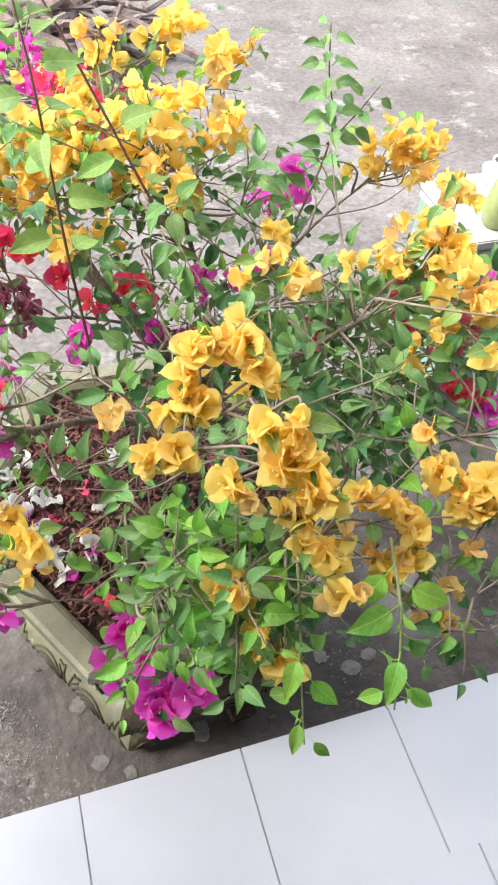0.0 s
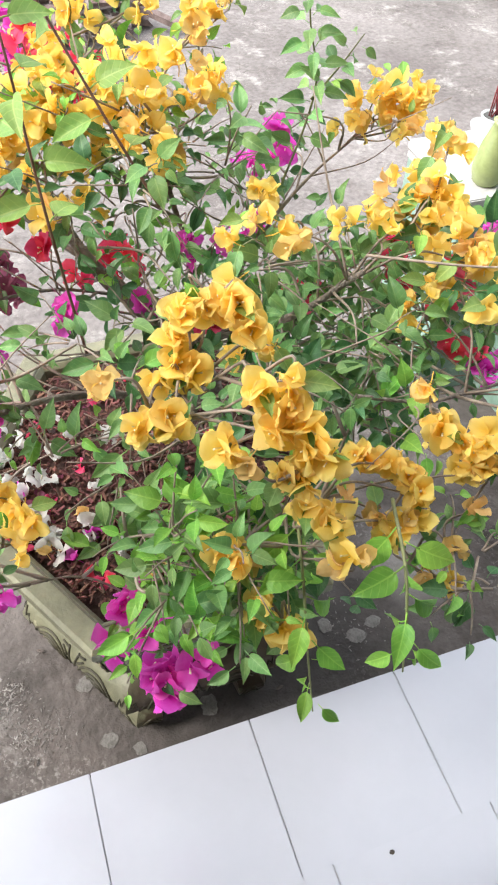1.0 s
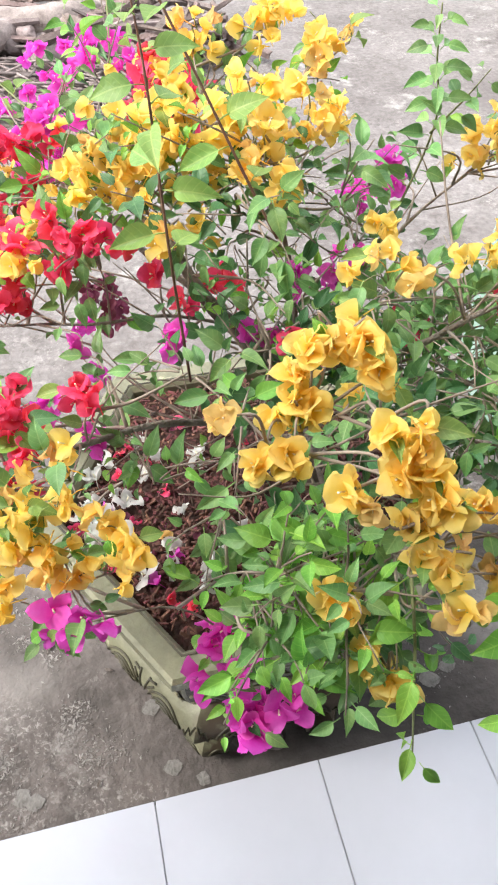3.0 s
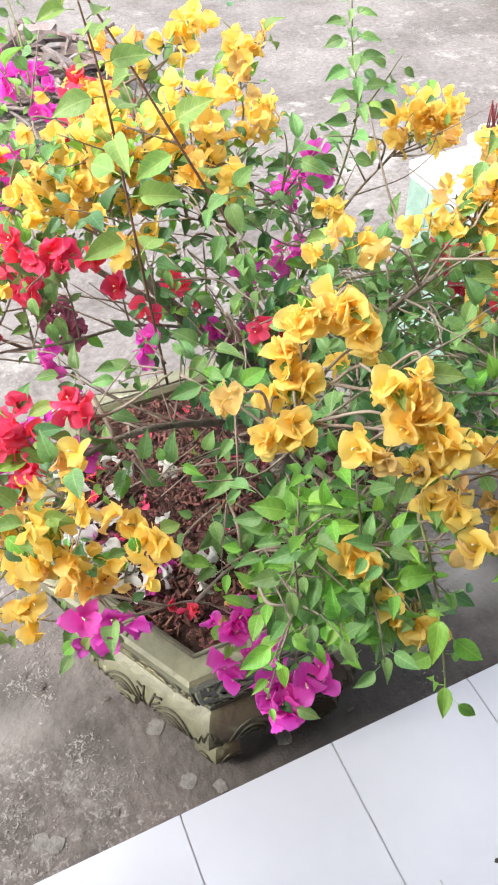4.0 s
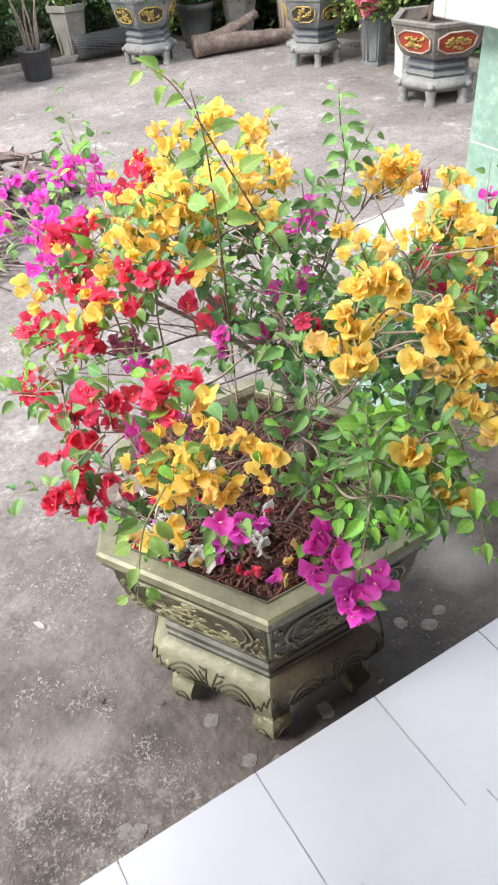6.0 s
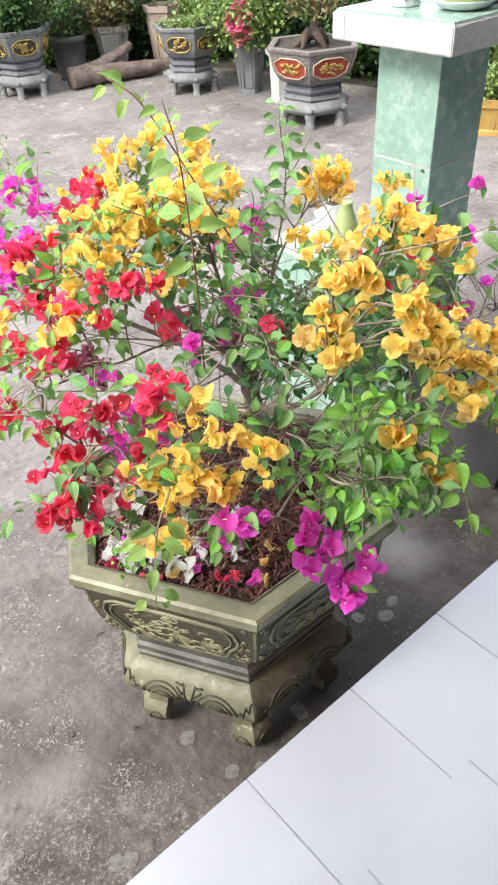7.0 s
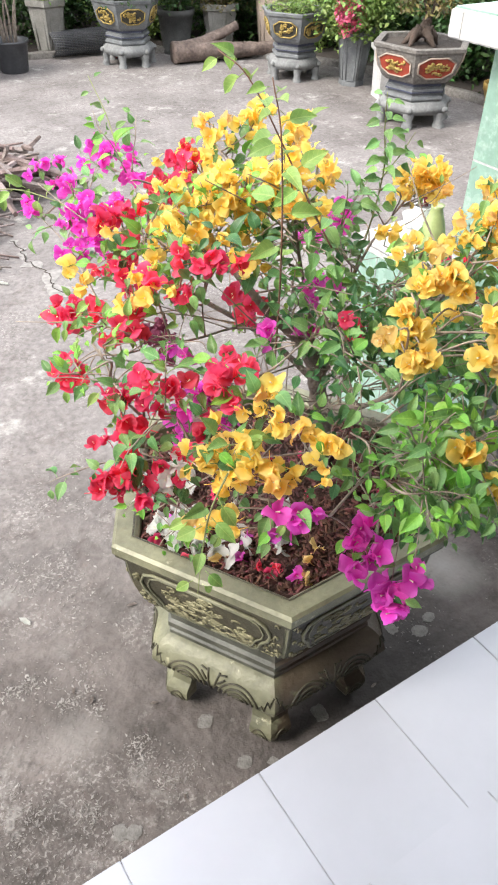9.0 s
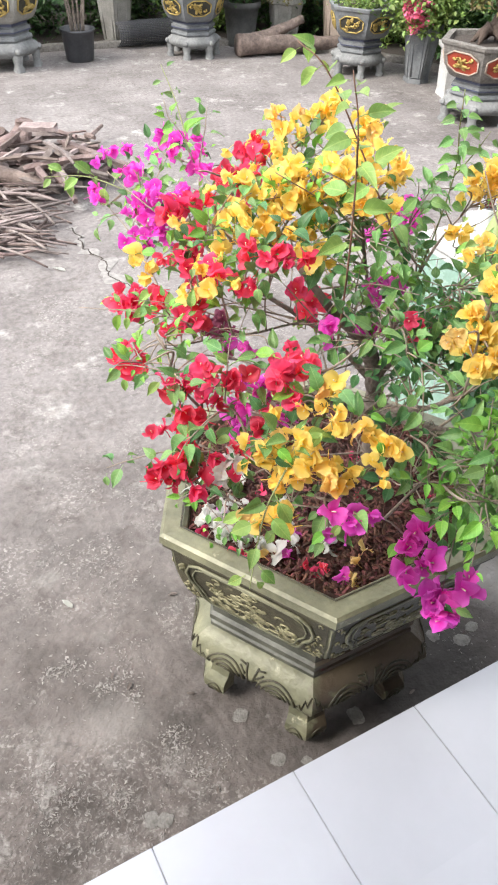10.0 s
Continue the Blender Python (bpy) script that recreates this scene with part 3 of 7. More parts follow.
for k in range(6):
    # carved panel on the body: a dark field, a raised cartouche border, scrolls and corner scales
    v, f = [], []
    nu, nz = 10, 6
    for i in range(nu + 1):
        for j in range(nz + 1):
            z = 0.392 + 0.156 * j / nz
            v.append(side_point(k, 0.955 * (2 * i / nu - 1), body_radius(z) + 0.0035, z))
    for i in range(nu):
        for j in range(nz):
            q = i * (nz + 1) + j
            f.append((q, q + nz + 1, q + nz + 2, q + 1))
    mesh_object("panel", v, f, DARKGOLD, body, "dark recessed carved panel")
    for line in (1.0, 0.90):
        v, f = [], []
        half = [(0.0, 0.404), (0.46, 0.404), (0.60, 0.412), (0.66, 0.432), (0.70, 0.462), (0.78, 0.482), (0.80, 0.505), (0.74, 0.528), (0.62, 0.538), (0.0, 0.540)]
        whole = half + [(-u, z) for u, z in half[::-1][1:]]
        ridge([side_point(k, u * line, body_radius(0.472 + (z - 0.472) * line) + 0.006, 0.472 + (z - 0.472) * line) for u, z in whole], 0.0034 if line == 1.0 else 0.0018, v, f)
        mesh_object("cartouche", v, f, GOLD, body, "raised cartouche border")
    v, f = [], []
    for s in range(64):
        u0, z0 = rr.uniform(-0.56, 0.56), rr.uniform(0.424, 0.522)
        turns, size, sgn = rr.uniform(0.5, 1.3), rr.uniform(0.005, 0.012), rr.choice((-1, 1))
        pts = []
        for w in range(8):
            t = w / 7
            ang = sgn * 2 * math.pi * turns * t + s
            rad = size * (1 - 0.8 * t)
            z = z0 + rad * math.sin(ang)
            pts.append(side_point(k, u0 + 2.0 * rad * math.cos(ang) / 0.17, body_radius(z) + 0.0045, z))
        tube_data(pts, 0.0026, 0.0012, 4, v, f)
    for e in (-1, 1):
        for s in range(22):
            u0, z0 = rr.uniform(0.72, 0.93), rr.uniform(0.398, 0.54)
            if u0 < 0.82 and 0.47 < z0 < 0.53:
                continue
            pts = [side_point(k, e * (u0 + 0.022 * math.cos(w * 0.9)), body_radius(z0 + 0.007 * math.sin(w * 0.9)) + 0.0045, z0 + 0.007 * math.sin(w * 0.9)) for w in range(5)]
            tube_data(pts, 0.0024, 0.0018, 4, v, f)
    mesh_object("carving", v, f, WORNGOLD, body, "raised floral scroll carving worn bright")["kind"] = "stuff"
    # apron of the stand, flaring out and down to a scalloped edge
    v, f = [], []
    nu, ns = 48, 9
    for i in range(nu + 1):
        u = 2 * i / nu - 1
        reach = apron_reach(u)
        for j in range(ns + 1):
            v.append(apron_at(k, u, reach * j / ns))
        p = apron_at(k, u, reach)
        inner = side_point(k, u, 0.262, p.z)
        v += [inner, side_point(k, u, 0.238, 0.246)]
    w_ = ns + 3
    for i in range(nu):
        for j in range(w_ - 1):
            q = i * w_ + j
            f.append((q, q + w_, q + w_ + 1, q + 1))
    apron = mesh_object("apron", v, f, GOLD, pot, "scalloped apron with carved fans")
    apron.location.x = STAND
    for cu in (-0.42, 0.42):
        for n_, rad in enumerate((0.012, 0.023, 0.034, 0.046)):
            v, f = [], []
            pts = [apron_at(k, cu + rad * math.cos(math.pi * w / 12) / 0.147, 0.100 - rad * math.sin(math.pi * w / 12), 0.0008) for w in range(13)]
            ridge(pts, 0.0027, v, f)
            mesh_object("fan_groove", v, f, DARKGOLD, apron, "dark curved groove")
    for e in (-1, 1):
        for u0, u1, s0, s1 in ((0.03, 0.10, 0.092, 0.044), (0.10, 0.22, 0.050, 0.046), (0.09, 0.20, 0.072, 0.056)):
            v, f = [], []
            ridge([apron_at(k, e * (u0 + (u1 - u0) * w / 3), s0 + (s1 - s0) * w / 3, 0.0008) for w in range(4)], 0.0026, v, f)
            mesh_object("leaf_groove", v, f, DARKGOLD, apron)
        zig = [(0.72, 0.104), (0.80, 0.078), (0.83, 0.088), (0.89, 0.060), (0.92, 0.072), (0.985, 0.046)]
        v, f = [], []
        ridge([apron_at(k, e * u, s_, 0.0008) for u, s_ in zig], 0.0023, v, f)
        mesh_object("zigzag_groove", v, f, DARKGOLD, apron)
    # one claw foot at each corner, curling to a tip
    ang = SIDE6[k]
    out, side = Vector((math.cos(ang), math.sin(ang), 0)), Vector((-math.sin(ang), math.cos(ang), 0))
    v, f = [], []
    for r, z, w in FOOT:
        for du, dr in ((-1, -0.58), (0, 0.0), (1, -0.58), (0.72, -1.3), (-0.72, -1.3)):
            p = out * (r + dr * w) + side * (du * w)
            p.z = z
            v.append(p)
    for i in range(len(FOOT) - 1):
        for j in range(5):
            f.append((i * 5 + j, i * 5 + (j + 1) % 5, i * 5 + 5 + (j + 1) % 5, i * 5 + 5 + j))
    f.append(tuple(range(5)))
    f.append(tuple((len(FOOT) - 1) * 5 + j for j in range(5))[::-1])
    foot = mesh_object("foot", v, f, GOLD, pot, "pointed scroll foot with carved arcs", False)
    foot.location.x = STAND
    for e in (-1, 1):
        for path in FOOT_ARCS:
            v, f = [], []
            pts = [out * (foot_front(z) - d * 0.58 + 0.0006) + side * e * d + Vector((0, 0, z)) for d, z in groove_points(path)]
            ridge(pts, 0.0021, v, f)
            mesh_object("foot_groove", v, f, DARKGOLD, foot)

SOIL_Z = 0.566
v, f = [], []
NR = 9
for i in range(NR + 1):
    for k in range(36):
        a_ = 2 * math.pi * k / 36
        hexr = math.cos(math.pi / 6) / math.cos((a_ % (math.pi / 3)) - math.pi / 6)
        r = 0.304 * hexr * i / NR
        x, y = r * math.cos(a_), r * math.sin(a_)
        v.append((x, y, SOIL_Z + 0.012 * noise.noise((x * 14, y * 14, 2)) + 0.012 * (1 - i / NR)))
for i in range(NR):
    for k in range(36):
        f.append((i * 36 + k, i * 36 + (k + 1) % 36, i * 36 + 36 + (k + 1) % 36, i * 36 + 36 + k))
mesh_object("soil", v, f, SOIL, pot, "dark reddish brown soil")

# husk mulch on the soil, far too many bits to count
v, f = [], []
for _ in range(4200):
    a_, q = rr.uniform(0, 2 * math.pi), math.sqrt(rr.random())
    hexr = math.cos(math.pi / 6) / math.cos((a_ % (math.pi / 3)) - math.pi / 6)
    c = Vector((CX + 0.300 * hexr * q * math.cos(a_), CY + 0.300 * hexr * q * math.sin(a_), SOIL_Z + 0.010 + 0.012 * (1 - q) + rr.uniform(0, 0.008)))
    m = Euler((rr.uniform(-0.7, 0.7), rr.uniform(-0.7, 0.7), rr.uniform(0, 6.3))).to_matrix()
    s = Vector((rr.uniform(0.0025, 0.010), rr.uniform(0.0012, 0.0032), rr.uniform(0.0006, 0.0018)))
    b0 = len(v)
    for sx, sy, sz in ((-1, -1, -1), (1, -0.4, -1), (0.8, 1, -1), (-1, 0.7, -1), (-0.9, -0.8, 1), (1, -0.5, 1), (0.7, 0.9, 1), (-1, 0.8, 1)):
        v.append(c + m @ Vector((sx * s.x, sy * s.y, sz * s.z)))
    for q4 in ((0, 3, 2, 1), (4, 5, 6, 7), (0, 1, 5, 4), (1, 2, 6, 5), (2, 3, 7, 6), (3, 0, 4, 7)):
        f.append(tuple(b0 + w for w in q4))
tagged(mesh_object("mulch", v, f, HUSK, smooth=False), "reddish brown husk mulch lying on the soil in the planter", "mulch", kind="stuff")


# ---- bougainvillea ----
def leaf_mesh(name, mat, length, width, fold, curl, wave):
    """An ovate pointed leaf along +x from its stalk, upper face towards +z."""
    rows = [(0.0, 0.10), (0.06, 0.50), (0.17, 0.84), (0.33, 1.0), (0.50, 0.94), (0.67, 0.71), (0.82, 0.40), (0.93, 0.14), (1.0, 0.0)]
    v, f, uv = [], [], []
    for i, (t, w) in enumerate(rows):
        z = -curl * length * t * t
        for s in (-1, -0.5, 0, 0.5, 1):
            v.append((length * t, s * w * width / 2, z + fold * abs(s) * w * width / 2 + wave * width * math.sin(5 * t + 2 * s) * abs(s)))
            uv.append((t, 0.5 + 0.5 * s * w))
    for i in range(len(rows) - 1):
        for j in range(4):
            f.append((i * 5 + j, i * 5 + j + 1, i * 5 + 6 + j, i * 5 + 5 + j))
    b0 = len(v)
    sv, sf = tube_data([Vector((-0.3 * length, 0, -0.06 * length)), Vector((-0.12 * length, 0, 0)), Vector((0.06 * length, 0, 0.0))], 0.0007, 0.0006, 4)
    v += [tuple(q) for q in sv]
    uv += [(0.0, 0.5)] * len(sv)
    f += [tuple(w + b0 for w in q) for q in sf]
    me = bpy.data.meshes.new(name)
    me.from_pydata(v, [], f)
    me.materials.append(mat)
    me.polygons.foreach_set("use_smooth", [True] * len(me.polygons))
    leaf_uv(me, uv)
    return me


def leaf_uv(me, uv):
    """Gives each corner the place on the leaf of its point: along it and across it."""
    layer = me.uv_layers.new(name="leaf")
    for corner in me.loops:
        layer.data[corner.index].uv = uv[corner.vertex_index]


def flower_mesh(name, mat, seed, size, openness):
    """Three broad papery bracts round a stalk, cupped about +z with wavy flaring margins, and a pale floret between them."""
    q = random.Random(seed)
    v, f = [], []
    rows = ((0.0, 0.24), (0.10, 0.66), (0.24, 0.95), (0.42, 1.0), (0.60, 0.93), (0.77, 0.72), (0.90, 0.42), (1.0, 0.07))
    nw = 7
    for k in range(3):
        turn = 2 * math.pi * k / 3 + q.uniform(-0.25, 0.25)
        tilt = openness + q.uniform(-0.45, 0.6)
        L, W = size * q.uniform(0.90, 1.10), size * q.uniform(0.86, 1.02)
        ph, amp, back = q.uniform(0, 6), q.uniform(0.10, 0.20), q.uniform(-0.6, 1.3)
        cup, twist = q.uniform(-0.2, 0.28), q.uniform(-0.75, 0.75)
        b0 = len(v)
        rad = up = last = 0.0
        for t, w in rows:
            ang = tilt * (0.55 + 0.45 * min(1, 1.8 * t)) + back * max(0, t - 0.45)
            rad += L * (t - last) * math.sin(ang)
            up += L * (t - last) * math.cos(ang)
            last = t
            for j in range(nw):
                s = 2 * j / (nw - 1) - 1
                y = s * w * W / 2 * (1 - 0.10 * abs(s) * cup)
                lift = cup * W * s * s * w * 0.8 + twist * y + amp * W * math.sin(ph + 6.5 * t + 2.2 * s) * s * s + q.uniform(-0.04, 0.04) * W * (0.3 + t)
                x, z = rad - lift * math.cos(ang), up + lift * math.sin(ang)
                v.append((x * math.cos(turn) - y * math.sin(turn), x * math.sin(turn) + y * math.cos(turn), z))
        for i in range(len(rows) - 1):
            for j in range(nw - 1):
                p = b0 + i * nw + j
                f.append((p, p + 1, p + nw + 1, p + nw))
    sv, sf = tube_data([Vector((0.003, 0.002, -0.016)), Vector((0, 0.001, -0.007)), Vector((0, 0, 0.004))], 0.0006, 0.0008, 4)
    b0 = len(v)
    v += [tuple(p) for p in sv]
    f += [tuple(w + b0 for w in p) for p in sf]
    first = len(f)
    sv, sf = tube_data([Vector((0.001, 0, 0.003)), Vector((0.0015, 0.001, 0.009)), Vector((0.0015, 0.001, 0.010))], 0.0007, 0.0011, 5)
    b0 = len(v)
    v += [tuple(p) for p in sv]
    f += [tuple(w + b0 for w in p) for p in sf]
    me = bpy.data.meshes.new(name)
    me.from_pydata(v, [], f)
    me.materials.append(mat)
    me.materials.append(CREAM)
    me.polygons.foreach_set("material_index", [0] * first + [1] * (len(f) - first))
    me.polygons.foreach_set("use_smooth", [True] * len(me.polygons))
    return me


FLOWERS = {}
for word, mat in (("yellow", YELLOW), ("peach", PEACH), ("red", RED), ("magenta", MAGENTA), ("purple", PURPLE), ("white", WHITE)):
    FLOWERS[word] = [flower_mesh(word + "_flower", mat, 11 * i + 5, 0.0218, (0.5, 0.8, 1.05, 0.4, 1.2, 0.65, 0.9, 0.3)[i] + (0.0 if word in ("yellow", "peach") else 0.1)) for i in range(8)]
LEAVES = {}
for word, mat in (("mid", LEAF), ("dark", LEAF_DARK), ("lime", LEAF_LIME), ("fresh", LEAF_FRESH)):
    LEAVES[word] = [leaf_mesh(word + "_leaf", mat, (0.0345, 0.0365, 0.0325, 0.0355, 0.0335)[i], (0.0204, 0.0190, 0.0218, 0.0196, 0.0182)[i], (0.40, 0.75, 0.25, 0.95, 0.55)[i], (0.25, 0.12, 0.5, 0.35, 0.6)[i], (0.06, 0.12, 0.06, 0.13, 0.09)[i]) for i in range(5)]

bougainvillea = thing("bougainvillea", (CX, CY, SOIL_Z), "bougainvillea bush with yellow, red and magenta flowers in the planter", "flowering shrub")
ORIGIN = Vector((CX, CY, SOIL_Z))


def plant_mesh(name, verts, faces, mat, label="", parent=None, smooth=True):
    """A part of the bush from points given in the world."""
    return mesh_object(name, [Vector(q) - ORIGIN for q in verts], faces, mat, parent or bougainvillea, label, smooth)


# trunk and limbs
WOODY = []


def limb(name, points, r0, r1, mat=BARK, label="", sides=8):
    pts = curve_points(points, 5)
    v_, f_ = tube_data(pts, r0 * (0.8 if r0 > 0.02 else 0.66), r1 * 0.7, sides, knobs=0.16)
    WOODY.extend((p, name) for p in pts[2:])
    return plant_mesh(name, v_, f_, mat, label)


trunk = limb("trunk", [(0.243, 0.325, 0.55), (0.240, 0.322, 0.62), (0.228, 0.312, 0.70), (0.206, 0.302, 0.78), (0.190, 0.292, 0.845)], 0.030, 0.022, label="gnarled grey brown trunk", sides=10)
limb("limb", [(0.198, 0.296, 0.81), (0.160, 0.278, 0.90), (0.120, 0.268, 0.955), (0.072, 0.292, 1.01), (0.03, 0.34, 1.08)], 0.021, 0.008)
limb("limb", [(0.190, 0.292, 0.84), (0.21, 0.25, 0.91), (0.27, 0.17, 0.99), (0.33, 0.12, 1.08)], 0.012, 0.004)
limb("limb", [(0.206, 0.302, 0.78), (0.16, 0.20, 0.84), (0.11, 0.09, 0.93), (0.09, 0.0, 1.02)], 0.011, 0.004)
limb("limb", [(0.220, 0.308, 0.73), (0.10, 0.25, 0.83), (-0.01, 0.18, 0.93), (-0.11, 0.10, 1.0)], 0.010, 0.004)
limb("limb", [(0.196, 0.296, 0.82), (0.12, 0.37, 0.91), (0.0, 0.46, 1.0), (-0.05, 0.56, 1.06)], 0.010, 0.004)
limb("limb", [(0.190, 0.292, 0.84), (0.20, 0.35, 0.96), (0.18, 0.36, 1.06), (0.17, 0.37, 1.15)], 0.007, 0.003)
limb("limb", [(0.192, 0.293, 0.83), (0.26, 0.33, 0.94), (0.36, 0.38, 1.02), (0.47, 0.41, 1.08)], 0.0062, 0.002, TWIG)
limb("limb", [(0.215, 0.306, 0.75), (0.19, 0.18, 0.81), (0.16, 0.05, 0.90), (0.17, -0.08, 0.98)], 0.009, 0.003)
limb("limb", [(0.268, -0.014, 1.04), (0.34, -0.02, 1.015), (0.40, 0.0, 0.985), (0.50, 0.03, 0.95), (0.60, 0.05, 0.93)], 0.0035, 0.0025, sides=6)
limb("limb", [(0.10, 0.33, 0.94), (0.02, 0.30, 0.99), (-0.06, 0.29, 1.0), (-0.12, 0.31, 0.995), (-0.17, 0.33, 0.985)], 0.0036, 0.002, sides=6)
TWIGV, TWIGF, OLDWOOD = [], [], [p for p, _ in WOODY]


def branch_to(target, r=0.0018):
    """A thin branch from the nearest lower limb to the target."""
    t = Vector(target)
    best = min(WOODY, key=lambda q: (q[0] - t).length + (0.15 if q[0].z > t.z - 0.01 else 0))[0]
    mid = best.lerp(t, 0.5) + Vector((rng.uniform(-0.02, 0.02), rng.uniform(-0.02, 0.02), -0.010 + rng.uniform(0, 0.04)))
    way = curve_points([best, mid, t], 5)
    tube_data(way, r, r * 0.5, 5, TWIGV, TWIGF, 0.1)
    WOODY.extend((p, "twig") for p in way[4:9])
    return best


def turned(direction, spin):
    """A turn that brings +z to the direction."""
    return Vector(direction).to_track_quat("Z", "Y") @ Euler((0, 0, spin)).to_quaternion()


NEAR_LEAVES, MASS = [], {word: ([], [], []) for word in LEAVES}


def add_leaf(pos, along, up, tone, size, single):
    x = Vector(along).normalized()
    z = (Vector(up) - x * Vector(up).dot(x)).normalized()
    y = z.cross(x)
    m = Matrix(((x.x, y.x, z.x), (x.y, y.y, z.y), (x.z, y.z, z.z))).to_4x4()
    m = Matrix.Translation(Vector(pos)) @ m @ Matrix.Diagonal((size, size, size, 1))
    me = rng.choice(LEAVES[tone])
    if single and len(NEAR_LEAVES) < 300:
        ob = new("leaf", me)
        ob.parent = bougainvillea
        ob.matrix_basis = Matrix.Translation(-ORIGIN) @ m
        NEAR_LEAVES.append(ob)
    else:
        v_, f_, uv_ = MASS[tone]
        b0 = len(v_)
        spots_ = [(0.0, 0.5)] * len(me.vertices)
        for corner, place in zip(me.loops, me.uv_layers[0].data):
            spots_[corner.vertex_index] = tuple(place.uv)
        uv_.extend(spots_)
        v_.extend((m @ q.co) for q in me.vertices)
        f_.extend(tuple(b0 + w for w in p.vertices) for p in me.polygons)


def cluster(colour, at, spread, count, lean=(0, 0, 0.35), scale=1.0, faded=0.12, flat=1.0, dense=0.0):
    """A flower cluster: fine stalks as its own mesh, each flower an object on it."""
    c = Vector(at)
    v_, f_, put = [], [], []
    count = max(1, int(count * (dense or {"yellow": 1.65, "red": 1.2}.get(colour, 1.5)) + 0.5))
    spread = max(spread - 0.009, 0.35 * spread) * (1.2 if colour == "red" else 1.0)
    c.z -= 0.007
    branch_to(c - Vector((0, 0, spread * 0.5)))
    for i in range(count):
        for _ in range(30):
            d = Vector((rng.gauss(0, 1), rng.gauss(0, 1), rng.gauss(0, 1))).normalized()
            o = d * spread * rng.uniform(0.45, 1.0)
            o.z *= flat
            if all((o - w[0]).length > 0.0095 for w in put):
                break
        face = (d * 1.05 + Vector(lean) * 1.5 + Vector((-0.35, -0.5, 0.25)) * 0.15 + Vector((rng.gauss(0, 0.45), rng.gauss(0, 0.45), rng.gauss(0, 0.45)))).normalized()
        put.append((o, face))
    tube_data(curve_points([c + Vector((0, 0, -spread * 0.6)), c + Vector((0.004, 0.003, -spread * 0.1)), c + Vector((0, 0, spread * 0.5))], 3), 0.0013, 0.0007, 4, v_, f_)
    stalks = plant_mesh("flowering_stem", v_, f_, GREENTWIG, {"yellow": "cluster of papery yellow flowers", "red": "cluster of crimson flowers", "magenta": "cluster of magenta flowers", "purple": "cluster of withered purple flowers"}.get(colour, ""))
    for o, face in put:
        word = "peach" if colour == "yellow" and rng.random() < faded else colour
        fl = new("flower", rng.choice(FLOWERS[word]))
        s = scale * rng.uniform(0.7, 1.15) * (0.95 if colour == "red" else 0.8 if word == "peach" else 1.0)
        fl.parent = stalks
        fl.matrix_basis = Matrix.LocRotScale(c - ORIGIN + o, turned(face, rng.uniform(0, 6.3)), (s, s, s))
    for i in range(max(1, count // (2 if colour == "red" else 3))):
        d = Vector((rng.gauss(0, 1), rng.gauss(0, 1), rng.gauss(-0.2, 0.8))).normalized()
        add_leaf(c + d * spread * rng.uniform(0.7, 1.15), d + Vector((0, 0, -0.2)), Vector((-0.3, -0.45, 1)) + d * 0.3, rng.choice(("mid", "lime", "fresh")), rng.uniform(0.45, 0.9), False)


def sprig(colour, *places, size=0.0, count=0):
    """Flowers at the places, one or two at each, on fine stalks of one flowering stem fed by a branch."""
    put = [Vector(p) for p in places]
    mean = sum(put, Vector()) / len(put)
    foot = mean + Vector((0.01, 0.015, -0.035))
    branch_to(foot, r=0.0017)
    v_, f_ = [], []
    for p in put:
        tube_data(curve_points([foot, foot.lerp(p, 0.55) + Vector((0, 0, 0.006)), p - Vector((0, 0, 0.006))], 3), 0.0010, 0.0006, 4, v_, f_)
    stem = plant_mesh("flowering_stem", v_, f_, GREENTWIG, "spray of %s flowers" % {"yellow": "papery yellow", "red": "crimson", "white": "bleached white"}.get(colour, colour))
    for p in put:
        for k in range(count or (rng.choice((2, 2, 3, 3, 4)) if colour == "yellow" else rng.choice((2, 3, 3)))):
            word = "peach" if colour == "yellow" and rng.random() < 0.1 else colour
            face = ((p - mean) * 12 + Vector((-0.25, -0.3, 0.35)) + Vector((rng.gauss(0, 0.6), rng.gauss(0, 0.6), rng.gauss(0, 0.5)))).normalized()
            fl = new("flower", rng.choice(FLOWERS[word]))
            fl.parent = stem
            s = rng.uniform(0.66, 1.02) * (size or {"yellow": 1.0, "red": 1.05}.get(colour, 1.0))
            fl.matrix_basis = Matrix.LocRotScale(p - ORIGIN + Vector((rng.gauss(0, 0.010), rng.gauss(0, 0.010), rng.gauss(0, 0.008) - 0.006)), turned(face, rng.uniform(0, 6.3)), (s, s, s))
        for k in range(1 if rng.random() < 0.85 else 0):
            d = Vector((rng.gauss(0, 1), rng.gauss(0, 1), rng.gauss(-0.2, 0.8))).normalized()
            add_leaf(p + d * 0.016, d + Vector((0, 0, -0.2)), Vector((-0.3, -0.45, 1)) + d * 0.3, rng.choice(("mid", "dark", "lime", "fresh")), rng.uniform(0.45, 0.9), False)


